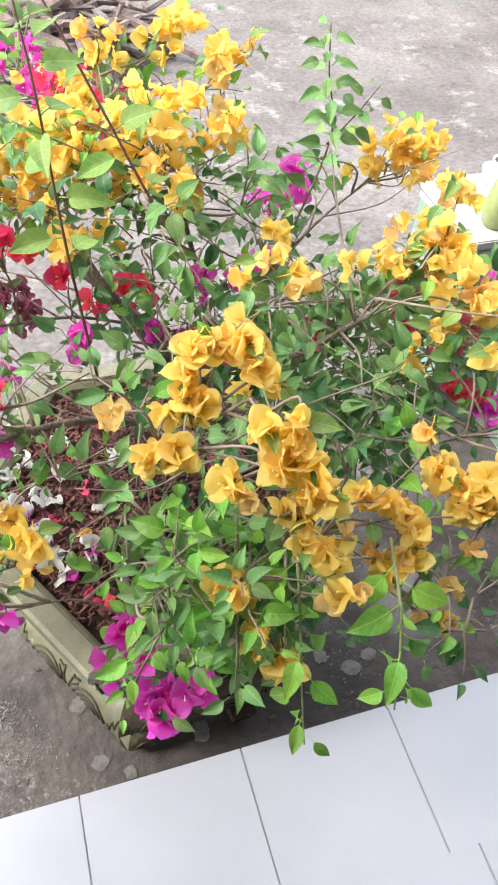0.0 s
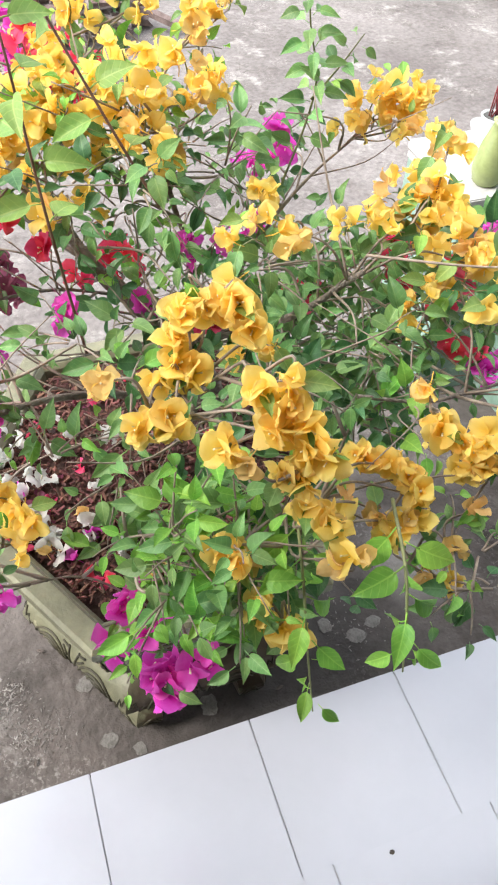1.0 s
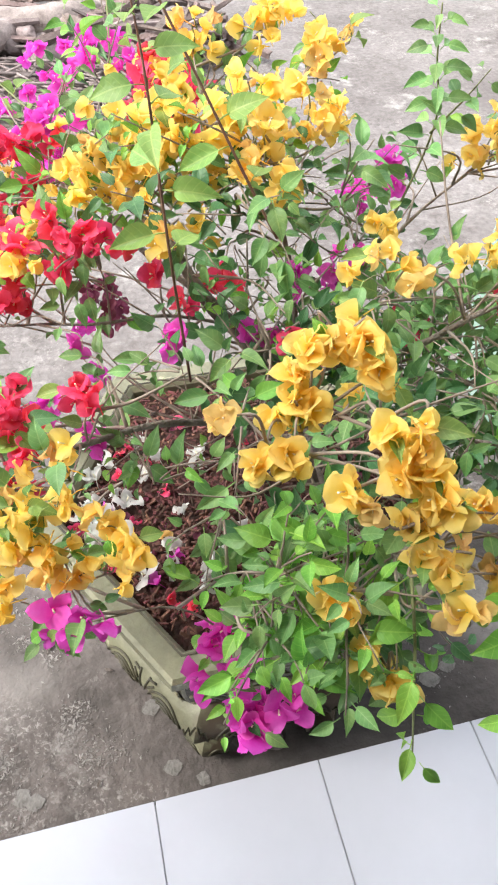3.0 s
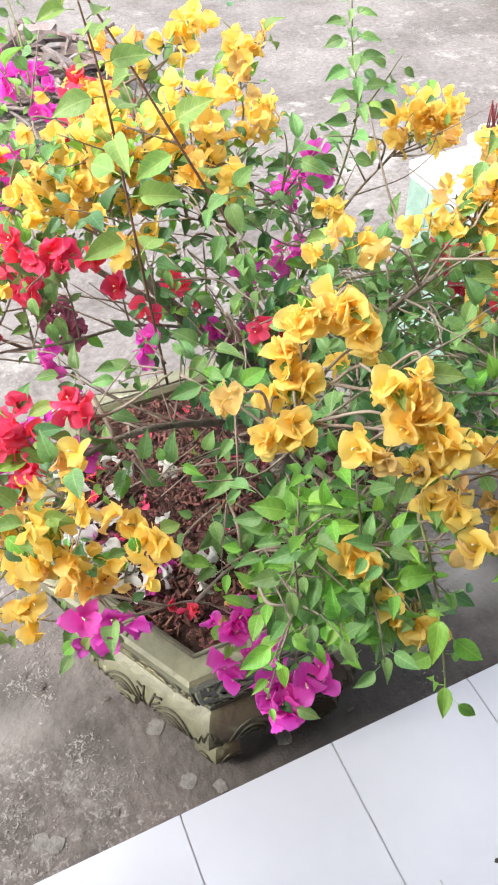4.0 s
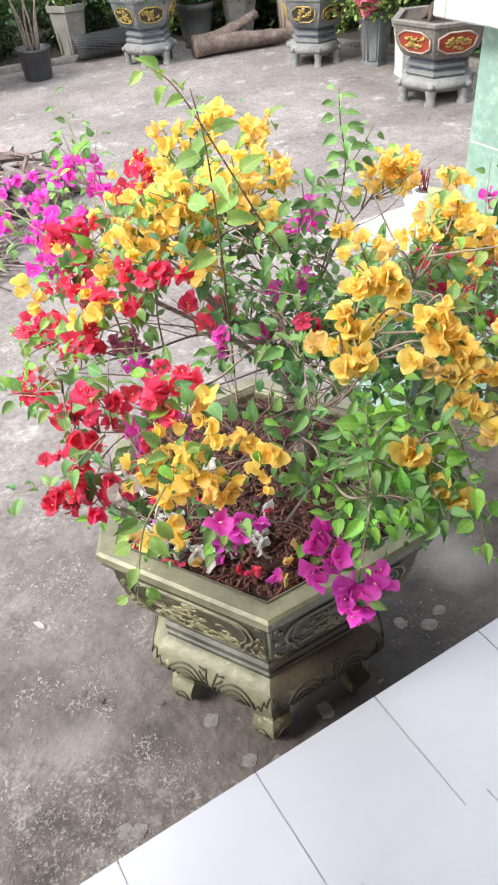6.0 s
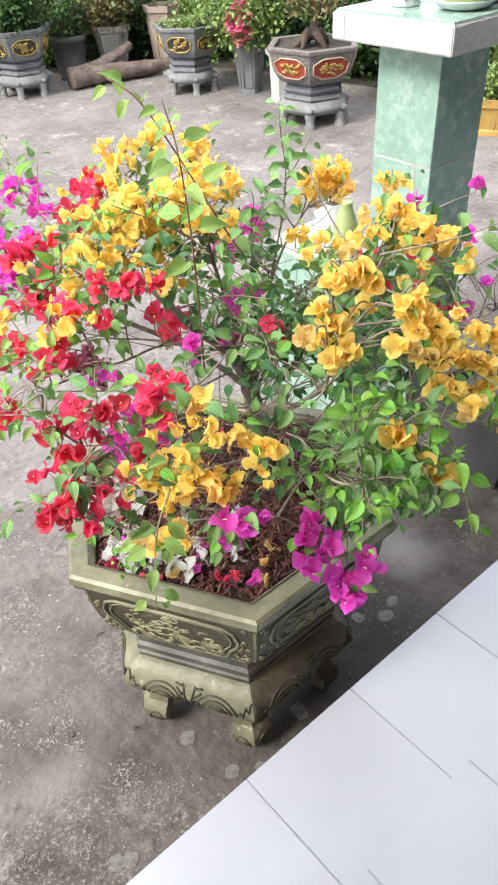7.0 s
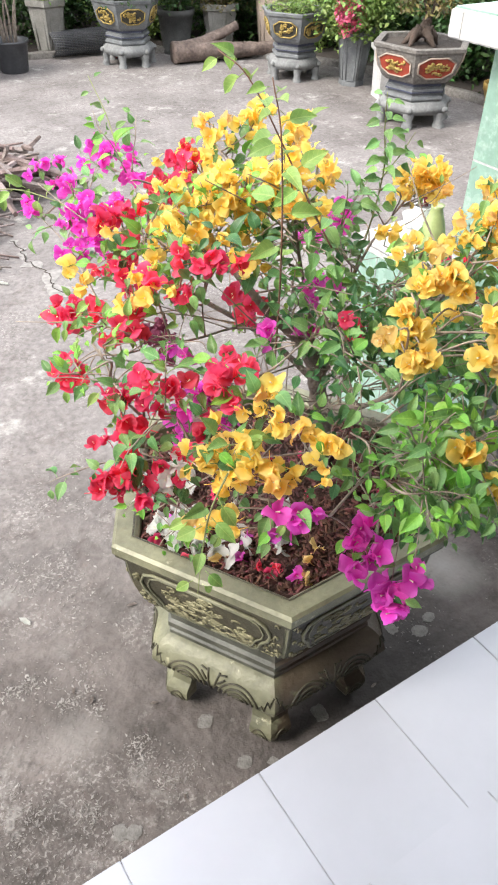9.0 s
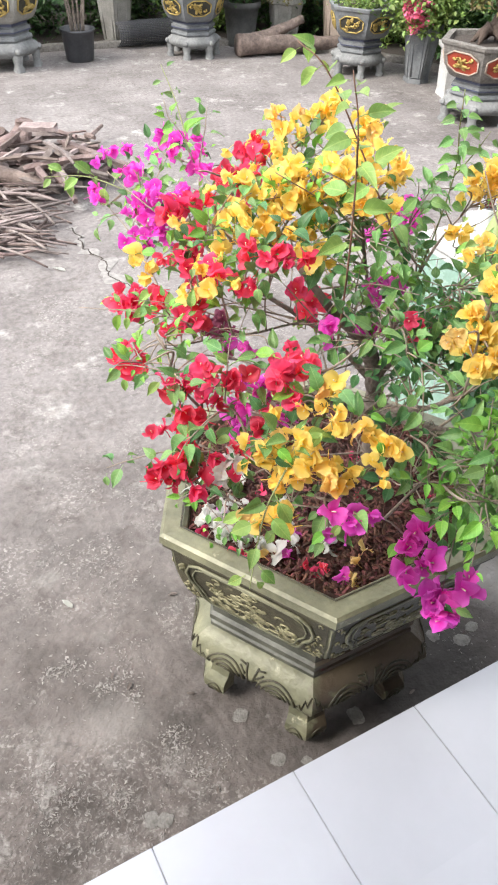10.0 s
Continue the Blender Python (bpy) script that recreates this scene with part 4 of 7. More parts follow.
def twig(start, way, length, tone, leaf=1.0, gap=0.02, droop=0.3, single=False, stem=True, first=0.25, r=0.0014):
    """A leafy twig: a drooping stem with leaves to both sides."""
    p, d = Vector(start), Vector(way).normalized()
    pts, steps = [p.copy()], 7
    for i in range(steps):
        d = (d + Vector((rng.uniform(-0.12, 0.12), rng.uniform(-0.12, 0.12), -droop * 0.16))).normalized()
        p = p + d * length / steps
        pts.append(p.copy())
    if stem:
        tube_data(pts, r, r * 0.5, 4, TWIGV, TWIGF)
    n = max(2, int(length * (1 - first) / gap))
    for i in range(n + 1):
        t = first + (1 - first) * i / n
        s = t * steps
        k = min(int(s), steps - 1)
        q = pts[k].lerp(pts[k + 1], s - k)
        ax = (pts[k + 1] - pts[k]).normalized()
        spin = i * 2.4 + rng.uniform(-0.5, 0.5)
        u = ax.orthogonal().normalized()
        out = u * math.cos(spin) + ax.cross(u) * math.sin(spin)
        along = out * 0.95 + ax * 0.5 + Vector((-0.08, -0.12, -0.08))
        up = Vector((-0.25 + rng.uniform(-0.65, 0.65), -0.4 + rng.uniform(-0.65, 0.65), 0.9))
        size = leaf * rng.uniform(0.45, 1.05) * (1 - 0.35 * max(0, t - 0.7) / 0.3)
        add_leaf(q + along.normalized() * 0.012, along, up, tone, size, single)


def spray(at, radius, twigs, tone, leaf=1.0, lift=0.3, droop=0.4, single=False, reach=1.0, second=None):
    """Leafy twigs spreading from one point, fed by a branch."""
    c = Vector(at)
    branch_to(c, r=0.0024)
    for i in range(max(3, int(twigs * 0.8))):
        d = Vector((rng.gauss(0, 1), rng.gauss(0, 1), rng.gauss(0, 0.7) + lift)).normalized()
        word = second if second and rng.random() < 0.35 else tone
        twig(c + d * radius * 0.15, d, radius * rng.uniform(0.75, 1.2) * reach, word, leaf, 0.0115, droop, single)


# yellow, upper crown
cluster("yellow", (0.136, 0.354, 1.222), 0.045, 14, scale=0.95, faded=0.2, dense=0.55)
cluster("yellow", (0.204, 0.359, 1.205), 0.042, 14, scale=0.95, faded=0.2, dense=0.55)
cluster("yellow", (0.146, 0.328, 1.178), 0.045, 14, scale=0.95, faded=0.2, dense=0.55)
cluster("yellow", (0.085, 0.372, 1.185), 0.050, 16, scale=0.95, faded=0.2, dense=0.55)
cluster("yellow", (0.024, 0.402, 1.170), 0.048, 14, scale=0.95, faded=0.2, dense=0.55)
cluster("yellow", (-0.046, 0.391, 1.127), 0.045, 12, scale=0.95, faded=0.2, dense=0.55)
cluster("yellow", (0.010, 0.350, 1.120), 0.040, 8, scale=0.95, faded=0.2, dense=0.55)
cluster("yellow", (0.106, 0.513, 1.230), 0.038, 8, scale=0.95, faded=0.2, dense=0.55)
cluster("yellow", (0.147, 0.269, 1.162), 0.032, 6, scale=0.95, faded=0.2, dense=0.55)
cluster("yellow", (0.240, 0.400, 1.170), 0.042, 9, scale=0.95, faded=0.2, dense=0.55)
cluster("yellow", (0.175, 0.430, 1.190), 0.045, 9, scale=0.95, faded=0.2, dense=0.55)
cluster("yellow", (0.050, 0.460, 1.190), 0.042, 8, scale=0.95, faded=0.2, dense=0.55)
cluster("yellow", (0.213, 0.552, 1.237), 0.040, 9, scale=0.9, dense=0.55)
cluster("yellow", (0.252, 0.479, 1.223), 0.026, 6, scale=0.9, dense=0.55)
cluster("yellow", (0.309, 0.527, 1.212), 0.024, 5, scale=0.85, dense=0.55)
# yellow, behind and to the shrine's side
cluster("yellow", (0.520, 0.416, 1.108), 0.052, 24, faded=0.05, flat=0.72, dense=0.7)
cluster("yellow", (0.462, 0.385, 1.105), 0.026, 2, faded=0.3, dense=0.6)
cluster("yellow", (0.416, 0.158, 1.116), 0.056, 11, dense=0.6)
cluster("yellow", (0.441, 0.094, 1.106), 0.038, 6, dense=0.6)
cluster("yellow", (0.357, 0.181, 1.112), 0.036, 5, dense=0.6)
cluster("yellow", (0.445, 0.170, 1.130), 0.042, 6, dense=0.6)
cluster("yellow", (0.470, 0.220, 1.175), 0.028, 3, dense=0.6)
cluster("yellow", (0.235, 0.150, 1.150), 0.026, 2, faded=0.3, dense=0.6)
cluster("yellow", (0.430, 0.080, 1.080), 0.034, 4, dense=0.6)
# yellow, the arch in front, the hanging chain and the loose flowers below them
cluster("yellow", (0.100, 0.003, 1.176), 0.014, 2, lean=(-0.2, -0.3, 0.3), scale=0.96, faded=0.04, dense=1.9)
cluster("yellow", (0.116, 0.004, 1.181), 0.014, 2, lean=(-0.2, -0.3, 0.3), scale=0.96, faded=0.04, dense=1.9)
cluster("yellow", (0.129, 0.003, 1.185), 0.014, 2, lean=(-0.2, -0.3, 0.3), scale=0.96, faded=0.04, dense=1.9)
cluster("yellow", (0.144, -0.002, 1.185), 0.014, 2, lean=(-0.2, -0.3, 0.3), scale=0.96, faded=0.04, dense=1.9)
cluster("yellow", (0.151, -0.018, 1.171), 0.014, 2, lean=(-0.2, -0.3, 0.3), scale=0.96, faded=0.04, dense=1.9)
cluster("yellow", (0.097, 0.021, 1.131), 0.014, 2, lean=(-0.2, -0.3, 0.3), scale=0.96, faded=0.04, dense=1.9)
cluster("yellow", (0.091, 0.009, 1.117), 0.014, 2, lean=(-0.2, -0.3, 0.3), scale=0.96, faded=0.04, dense=1.9)
cluster("yellow", (0.103, 0.001, 1.113), 0.014, 2, lean=(-0.2, -0.3, 0.3), scale=0.96, faded=0.04, dense=1.9)
cluster("yellow", (0.077, 0.007, 1.112), 0.014, 1, lean=(-0.2, -0.3, 0.3), scale=0.96, faded=0.75, dense=1.9)
cluster("yellow", (0.052, -0.045, 1.111), 0.014, 2, lean=(-0.2, -0.3, 0.3), scale=0.96, faded=0.04, dense=1.9)
cluster("yellow", (0.069, -0.043, 1.115), 0.014, 2, lean=(-0.2, -0.3, 0.3), scale=0.96, faded=0.04, dense=1.9)
cluster("yellow", (0.073, -0.056, 1.105), 0.014, 1, lean=(-0.2, -0.3, 0.3), scale=0.96, faded=0.04, dense=1.9)
cluster("yellow", (0.022, -0.021, 1.147), 0.014, 2, lean=(-0.2, -0.3, 0.3), scale=0.96, faded=0.75, dense=1.9)
cluster("yellow", (0.162, 0.052, 1.161), 0.014, 1, lean=(-0.2, -0.3, 0.3), scale=0.96, faded=0.04, dense=1.9)
cluster("yellow", (0.183, 0.006, 1.120), 0.014, 1, lean=(-0.2, -0.3, 0.3), scale=0.96, faded=0.04, dense=1.9)
cluster("yellow", (0.150, 0.013, 1.114), 0.014, 1, lean=(-0.2, -0.3, 0.3), scale=0.96, faded=0.04, dense=1.9)
cluster("yellow", (0.138, -0.084, 1.166), 0.014, 2, lean=(-0.2, -0.3, 0.3), scale=0.96, faded=0.04, dense=1.9)
cluster("yellow", (0.160, -0.088, 1.172), 0.014, 2, lean=(-0.2, -0.3, 0.3), scale=0.96, faded=0.04, dense=1.9)
cluster("yellow", (0.150, -0.098, 1.159), 0.014, 2, lean=(-0.2, -0.3, 0.3), scale=0.96, faded=0.04, dense=1.9)
cluster("yellow", (0.144, -0.103, 1.135), 0.014, 2, lean=(-0.2, -0.3, 0.3), scale=0.96, faded=0.04, dense=1.9)
cluster("yellow", (0.164, -0.107, 1.139), 0.014, 2, lean=(-0.2, -0.3, 0.3), scale=0.96, faded=0.04, dense=1.9)
cluster("yellow", (0.167, -0.122, 1.129), 0.014, 2, lean=(-0.2, -0.3, 0.3), scale=0.96, faded=0.04, dense=1.9)
cluster("yellow", (0.179, -0.133, 1.127), 0.014, 1, lean=(-0.2, -0.3, 0.3), scale=0.96, faded=0.04, dense=1.9)
cluster("yellow", (0.146, -0.120, 1.102), 0.014, 2, lean=(-0.2, -0.3, 0.3), scale=0.96, faded=0.04, dense=1.9)
cluster("yellow", (0.162, -0.130, 1.101), 0.014, 2, lean=(-0.2, -0.3, 0.3), scale=0.96, faded=0.04, dense=1.9)
cluster("yellow", (0.169, -0.124, 1.052), 0.014, 2, lean=(-0.2, -0.3, 0.3), scale=0.96, faded=0.04, dense=1.9)
cluster("yellow", (0.181, -0.135, 1.049), 0.014, 2, lean=(-0.2, -0.3, 0.3), scale=0.96, faded=0.04, dense=1.9)
cluster("yellow", (0.193, -0.146, 1.040), 0.014, 1, lean=(-0.2, -0.3, 0.3), scale=0.96, faded=0.75, dense=1.9)
cluster("yellow", (0.180, -0.164, 1.026), 0.014, 1, lean=(-0.2, -0.3, 0.3), scale=0.96, faded=0.75, dense=1.9)
cluster("yellow", (0.194, -0.171, 1.028), 0.014, 1, lean=(-0.2, -0.3, 0.3), scale=0.96, faded=0.75, dense=1.9)
cluster("yellow", (0.101, -0.109, 1.139), 0.014, 2, lean=(-0.2, -0.3, 0.3), scale=0.96, faded=0.04, dense=1.9)
cluster("yellow", (0.116, -0.123, 1.132), 0.014, 1, lean=(-0.2, -0.3, 0.3), scale=0.96, faded=0.75, dense=1.9)
cluster("yellow", (0.093, -0.110, 1.008), 0.014, 1, lean=(-0.2, -0.3, 0.3), scale=0.96, faded=0.04, dense=1.9)
cluster("yellow", (0.106, -0.121, 1.003), 0.014, 2, lean=(-0.2, -0.3, 0.3), scale=0.96, faded=0.04, dense=1.9)
cluster("yellow", (0.098, -0.124, 0.990), 0.014, 1, lean=(-0.2, -0.3, 0.3), scale=0.96, faded=0.04, dense=1.9)
cluster("yellow", (0.112, -0.118, 0.982), 0.014, 1, lean=(-0.2, -0.3, 0.3), scale=0.96, faded=0.75, dense=1.9)
cluster("yellow", (0.116, -0.160, 0.966), 0.014, 2, lean=(-0.2, -0.3, 0.3), scale=0.96, faded=0.04, dense=1.9)
cluster("yellow", (0.131, -0.174, 0.951), 0.014, 2, lean=(-0.2, -0.3, 0.3), scale=0.96, faded=0.04, dense=1.9)
cluster("yellow", (0.142, -0.184, 0.943), 0.014, 1, lean=(-0.2, -0.3, 0.3), scale=0.96, faded=0.04, dense=1.9)
cluster("yellow", (0.240, -0.080, 1.042), 0.014, 2, lean=(-0.2, -0.3, 0.3), scale=0.96, faded=0.04, dense=1.9)
cluster("yellow", (0.217, -0.101, 1.018), 0.014, 1, lean=(-0.2, -0.3, 0.3), scale=0.96, faded=0.75, dense=1.9)
cluster("yellow", (0.262, -0.096, 1.042), 0.014, 2, lean=(-0.2, -0.3, 0.3), scale=0.96, faded=0.04, dense=1.9)
cluster("yellow", (0.275, -0.112, 1.039), 0.014, 2, lean=(-0.2, -0.3, 0.3), scale=0.96, faded=0.04, dense=1.9)
cluster("yellow", (0.277, -0.129, 1.030), 0.014, 2, lean=(-0.2, -0.3, 0.3), scale=0.96, faded=0.04, dense=1.9)
cluster("yellow", (0.247, -0.146, 1.006), 0.014, 2, lean=(-0.2, -0.3, 0.3), scale=0.96, faded=0.04, dense=1.9)
cluster("yellow", (0.264, -0.144, 1.015), 0.014, 2, lean=(-0.2, -0.3, 0.3), scale=0.96, faded=0.04, dense=1.9)
cluster("yellow", (0.242, -0.124, 1.016), 0.014, 1, lean=(-0.2, -0.3, 0.3), scale=0.96, faded=0.75, dense=1.9)
cluster("yellow", (0.327, -0.079, 1.047), 0.014, 2, lean=(-0.2, -0.3, 0.3), scale=0.96, faded=0.04, dense=1.9)
cluster("yellow", (0.340, -0.095, 1.045), 0.014, 2, lean=(-0.2, -0.3, 0.3), scale=0.96, faded=0.04, dense=1.9)
cluster("yellow", (0.331, -0.109, 1.030), 0.014, 2, lean=(-0.2, -0.3, 0.3), scale=0.96, faded=0.04, dense=1.9)
cluster("yellow", (0.347, -0.125, 1.031), 0.014, 2, lean=(-0.2, -0.3, 0.3), scale=0.96, faded=0.04, dense=1.9)
cluster("yellow", (0.327, -0.042, 1.075), 0.014, 1, lean=(-0.2, -0.3, 0.3), scale=0.96, faded=0.04, dense=1.9)
cluster("yellow", (0.299, -0.179, 0.947), 0.014, 2, lean=(-0.2, -0.3, 0.3), scale=0.96, faded=0.04, dense=1.9)
cluster("yellow", (0.284, -0.162, 0.947), 0.014, 1, lean=(-0.2, -0.3, 0.3), scale=0.96, faded=0.75, dense=1.9)
cluster("yellow", (0.316, -0.161, 0.963), 0.014, 1, lean=(-0.2, -0.3, 0.3), scale=0.96, faded=0.75, dense=1.9)
cluster("yellow", (0.347, -0.139, 0.992), 0.014, 1, lean=(-0.2, -0.3, 0.3), scale=0.96, faded=0.75, dense=1.9)
# red
cluster("red", (0.044, 0.500, 1.190), 0.036, 6)
cluster("red", (0.120, 0.700, 1.080), 0.036, 6)
cluster("red", (-0.180, 0.530, 0.970), 0.030, 8)
cluster("red", (-0.240, 0.386, 0.950), 0.032, 9)
cluster("red", (0.135, 0.180, 1.030), 0.014, 2)
cluster("red", (0.117, 0.393, 0.960), 0.036, 8)
cluster("red", (0.310, 0.237, 0.980), 0.028, 5)
cluster("red", (0.480, 0.244, 1.005), 0.026, 5)
cluster("red", (0.430, 0.120, 1.020), 0.020, 2)
# magenta
cluster("magenta", (-0.110, 0.890, 1.030), 0.012, 1, scale=0.85)
cluster("magenta", (0.391, 0.588, 0.965), 0.030, 5)
cluster("magenta", (0.364, 0.470, 1.050), 0.030, 5)
cluster("purple", (-0.045, 0.440, 0.920), 0.042, 12, scale=0.85)
cluster("magenta", (0.116, 0.266, 0.985), 0.014, 2)
cluster("magenta", (0.480, 0.058, 0.955), 0.022, 3)
cluster("magenta", (0.600, 0.250, 1.000), 0.018, 2)
cluster("magenta", (0.640, 0.300, 1.060), 0.018, 2)

# flowers spray by spray on the yard side
sprig("magenta", (-0.005, 0.761, 1.153), (-0.008, 0.718, 1.148), (-0.022, 0.782, 1.127), (0.011, 0.734, 1.153))
sprig("magenta", (-0.042, 0.866, 1.108))
sprig("magenta", (0.046, 0.711, 1.136), (0.029, 0.697, 1.117), (0.043, 0.689, 1.122))
sprig("magenta", (-0.016, 0.628, 1.106), (-0.030, 0.624, 1.094))
sprig("magenta", (-0.046, 0.802, 1.082), (-0.084, 0.654, 1.110), (-0.054, 0.800, 1.089))
sprig("magenta", (-0.079, 0.648, 1.091), (-0.106, 0.665, 1.075), (-0.076, 0.613, 1.107))
sprig("magenta", (-0.095, 0.641, 1.066), (-0.080, 0.603, 1.071), (-0.099, 0.652, 1.084))
sprig("magenta", (-0.085, 0.623, 1.039), (-0.121, 0.663, 1.016), (-0.096, 0.647, 1.000), (-0.115, 0.655, 1.001))
sprig("magenta", (-0.073, 0.617, 1.028), (-0.064, 0.606, 1.057))
sprig("magenta", (0.024, -0.097, 0.738), (0.047, -0.107, 0.743), (0.069, -0.107, 0.758), (0.029, -0.105, 0.722), (0.032, -0.115, 0.739), size=1.4, count=3)
sprig("magenta", (0.003, -0.033, 0.827), (0.024, -0.050, 0.839), (0.004, -0.051, 0.804), (0.023, -0.064, 0.807), (0.006, -0.067, 0.789), size=1.35, count=2)
sprig("magenta", (-0.110, -0.059, 0.956), (-0.127, -0.064, 0.950), (-0.142, -0.057, 0.937), size=1.1, count=2)
sprig("magenta", (0.346, 0.575, 0.969), (0.362, 0.552, 0.958))
sprig("magenta", (0.372, 0.492, 1.026), (0.386, 0.500, 1.020))
sprig("magenta", (0.235, 0.338, 0.992), (0.202, 0.329, 0.997))
sprig("magenta", (0.148, 0.258, 0.984))
sprig("magenta", (0.016, 0.222, 1.026))
sprig("magenta", (-0.096, 0.271, 0.994))
sprig("magenta", (-0.084, 0.370, 0.949))
sprig("magenta", (0.304, 0.426, 0.946), (0.313, 0.405, 0.948))
sprig("magenta", (0.696, 0.190, 1.113))
sprig("magenta", (0.664, 0.170, 1.034))
sprig("magenta", (0.601, 0.091, 0.972))
sprig("magenta", (0.507, 0.069, 0.956))
sprig("magenta", (-0.142, 0.151, 1.026), (-0.135, 0.140, 1.020))
sprig("magenta", (-0.127, 0.224, 0.926), (-0.132, 0.216, 0.915))
sprig("magenta", (-0.091, 0.167, 0.955), (-0.085, 0.160, 0.962))
sprig("magenta", (-0.070, 0.300, 0.915))
sprig("red", (0.058, 0.645, 1.122), (0.069, 0.650, 1.094))
sprig("red", (0.068, 0.587, 1.164))
sprig("red", (-0.132, 0.456, 1.142), (-0.114, 0.414, 1.125))
sprig("red", (-0.123, 0.380, 1.114), (-0.138, 0.393, 1.109), (-0.157, 0.368, 1.104))
sprig("red", (-0.072, 0.251, 1.149), (-0.056, 0.244, 1.149), (-0.031, 0.246, 1.143), (-0.081, 0.281, 1.098))
sprig("red", (-0.089, 0.271, 1.089), (-0.123, 0.293, 1.117))
sprig("red", (-0.151, 0.448, 1.020))
sprig("red", (-0.133, 0.334, 1.052), (-0.138, 0.324, 1.037), (-0.159, 0.348, 1.011), (-0.168, 0.297, 1.050))
sprig("red", (-0.167, 0.519, 0.983))
sprig("red", (-0.146, 0.075, 1.099), (-0.146, 0.073, 1.095), (-0.145, 0.063, 1.081), (-0.158, 0.072, 1.077), (-0.126, 0.058, 1.062))
sprig("red", (-0.094, 0.113, 1.062), (-0.087, 0.126, 1.055))
sprig("red", (-0.187, 0.359, 0.992))
sprig("red", (0.108, 0.387, 0.968))
sprig("red", (0.050, 0.322, 0.984))
sprig("red", (0.098, 0.673, 1.086))
sprig("red", (0.459, 0.258, 1.007), (0.453, 0.240, 1.006), (0.441, 0.234, 0.988))
sprig("red", (0.473, 0.149, 1.039))
sprig("red", (0.447, 0.197, 0.981))
sprig("red", (0.469, 0.063, 0.973), (0.454, 0.088, 0.958))
sprig("red", (0.165, 0.200, 1.015), (0.172, 0.199, 0.982))
sprig("red", (-0.215, 0.156, 1.068), (-0.177, 0.148, 1.055), (-0.229, 0.190, 1.035), (-0.175, 0.144, 1.035))
sprig("red", (-0.241, 0.219, 1.019), (-0.221, 0.185, 1.010), (-0.247, 0.174, 0.982))
sprig("red", (-0.234, 0.153, 0.983), (-0.264, 0.168, 0.984), (-0.252, 0.137, 0.958), (-0.213, 0.117, 0.953), (-0.185, 0.174, 0.998))
sprig("red", (-0.246, 0.139, 0.931), (-0.281, 0.135, 0.936), (-0.270, 0.112, 0.934), (-0.243, 0.106, 0.910), (-0.294, 0.136, 0.937))
sprig("red", (-0.161, 0.107, 0.985), (-0.172, 0.109, 0.967), (-0.184, 0.107, 0.963))
sprig("red", (-0.204, 0.105, 0.941))
sprig("white", (-0.201, 0.100, 0.949), (-0.194, 0.100, 0.965), (-0.214, 0.111, 0.913))
sprig("white", (-0.139, 0.132, 0.989))
sprig("yellow", (0.113, 0.540, 1.241), (0.112, 0.522, 1.219))
sprig("yellow", (0.077, 0.491, 1.213), (0.068, 0.485, 1.196), (0.044, 0.518, 1.206), (0.071, 0.444, 1.186))
sprig("yellow", (0.200, 0.556, 1.229), (0.228, 0.556, 1.240), (0.185, 0.525, 1.220))
sprig("yellow", (0.260, 0.543, 1.237), (0.296, 0.507, 1.214), (0.255, 0.492, 1.214))
sprig("yellow", (0.247, 0.468, 1.202))
sprig("yellow", (0.239, 0.375, 1.186))
sprig("yellow", (0.068, 0.408, 1.201), (0.081, 0.406, 1.173), (0.099, 0.411, 1.198), (0.049, 0.404, 1.166), (0.058, 0.383, 1.160))
sprig("yellow", (0.155, 0.403, 1.193), (0.161, 0.377, 1.183), (0.128, 0.376, 1.180), (0.118, 0.389, 1.158), (0.154, 0.361, 1.157))
sprig("yellow", (0.086, 0.379, 1.164), (0.069, 0.374, 1.144), (0.088, 0.368, 1.130))
sprig("yellow", (0.028, 0.402, 1.151), (0.017, 0.421, 1.153), (0.013, 0.446, 1.165), (-0.017, 0.378, 1.140), (-0.008, 0.370, 1.119))
sprig("yellow", (-0.030, 0.447, 1.160))
sprig("yellow", (0.170, 0.306, 1.154), (0.172, 0.293, 1.147))
sprig("yellow", (-0.049, 0.369, 1.147), (-0.067, 0.379, 1.134), (-0.054, 0.345, 1.136))
sprig("yellow", (-0.137, 0.403, 1.156))
sprig("yellow", (0.014, 0.281, 1.103), (0.027, 0.300, 1.113))
sprig("yellow", (-0.139, 0.347, 1.107), (-0.159, 0.331, 1.074), (-0.129, 0.308, 1.093))
sprig("yellow", (-0.108, 0.281, 1.112))
sprig("yellow", (-0.194, 0.382, 1.111))
sprig("yellow", (0.439, 0.406, 1.120), (0.453, 0.394, 1.102), (0.411, 0.388, 1.102), (0.477, 0.405, 1.129), (0.489, 0.398, 1.104))
sprig("yellow", (0.510, 0.397, 1.135), (0.500, 0.402, 1.119), (0.521, 0.388, 1.112), (0.524, 0.369, 1.128), (0.500, 0.359, 1.101))
sprig("yellow", (0.452, 0.213, 1.155), (0.468, 0.207, 1.158), (0.426, 0.212, 1.138), (0.442, 0.176, 1.123))
sprig("yellow", (0.385, 0.193, 1.121), (0.402, 0.186, 1.103), (0.410, 0.182, 1.124), (0.424, 0.169, 1.097))
sprig("yellow", (0.439, 0.150, 1.110), (0.435, 0.151, 1.089), (0.454, 0.153, 1.127), (0.453, 0.140, 1.093), (0.450, 0.104, 1.090))
sprig("yellow", (0.448, 0.088, 1.117), (0.462, 0.085, 1.108), (0.439, 0.099, 1.081))
sprig("yellow", (0.250, 0.226, 1.132))
sprig("yellow", (0.211, 0.138, 1.152), (0.188, 0.111, 1.153), (0.256, 0.121, 1.144))
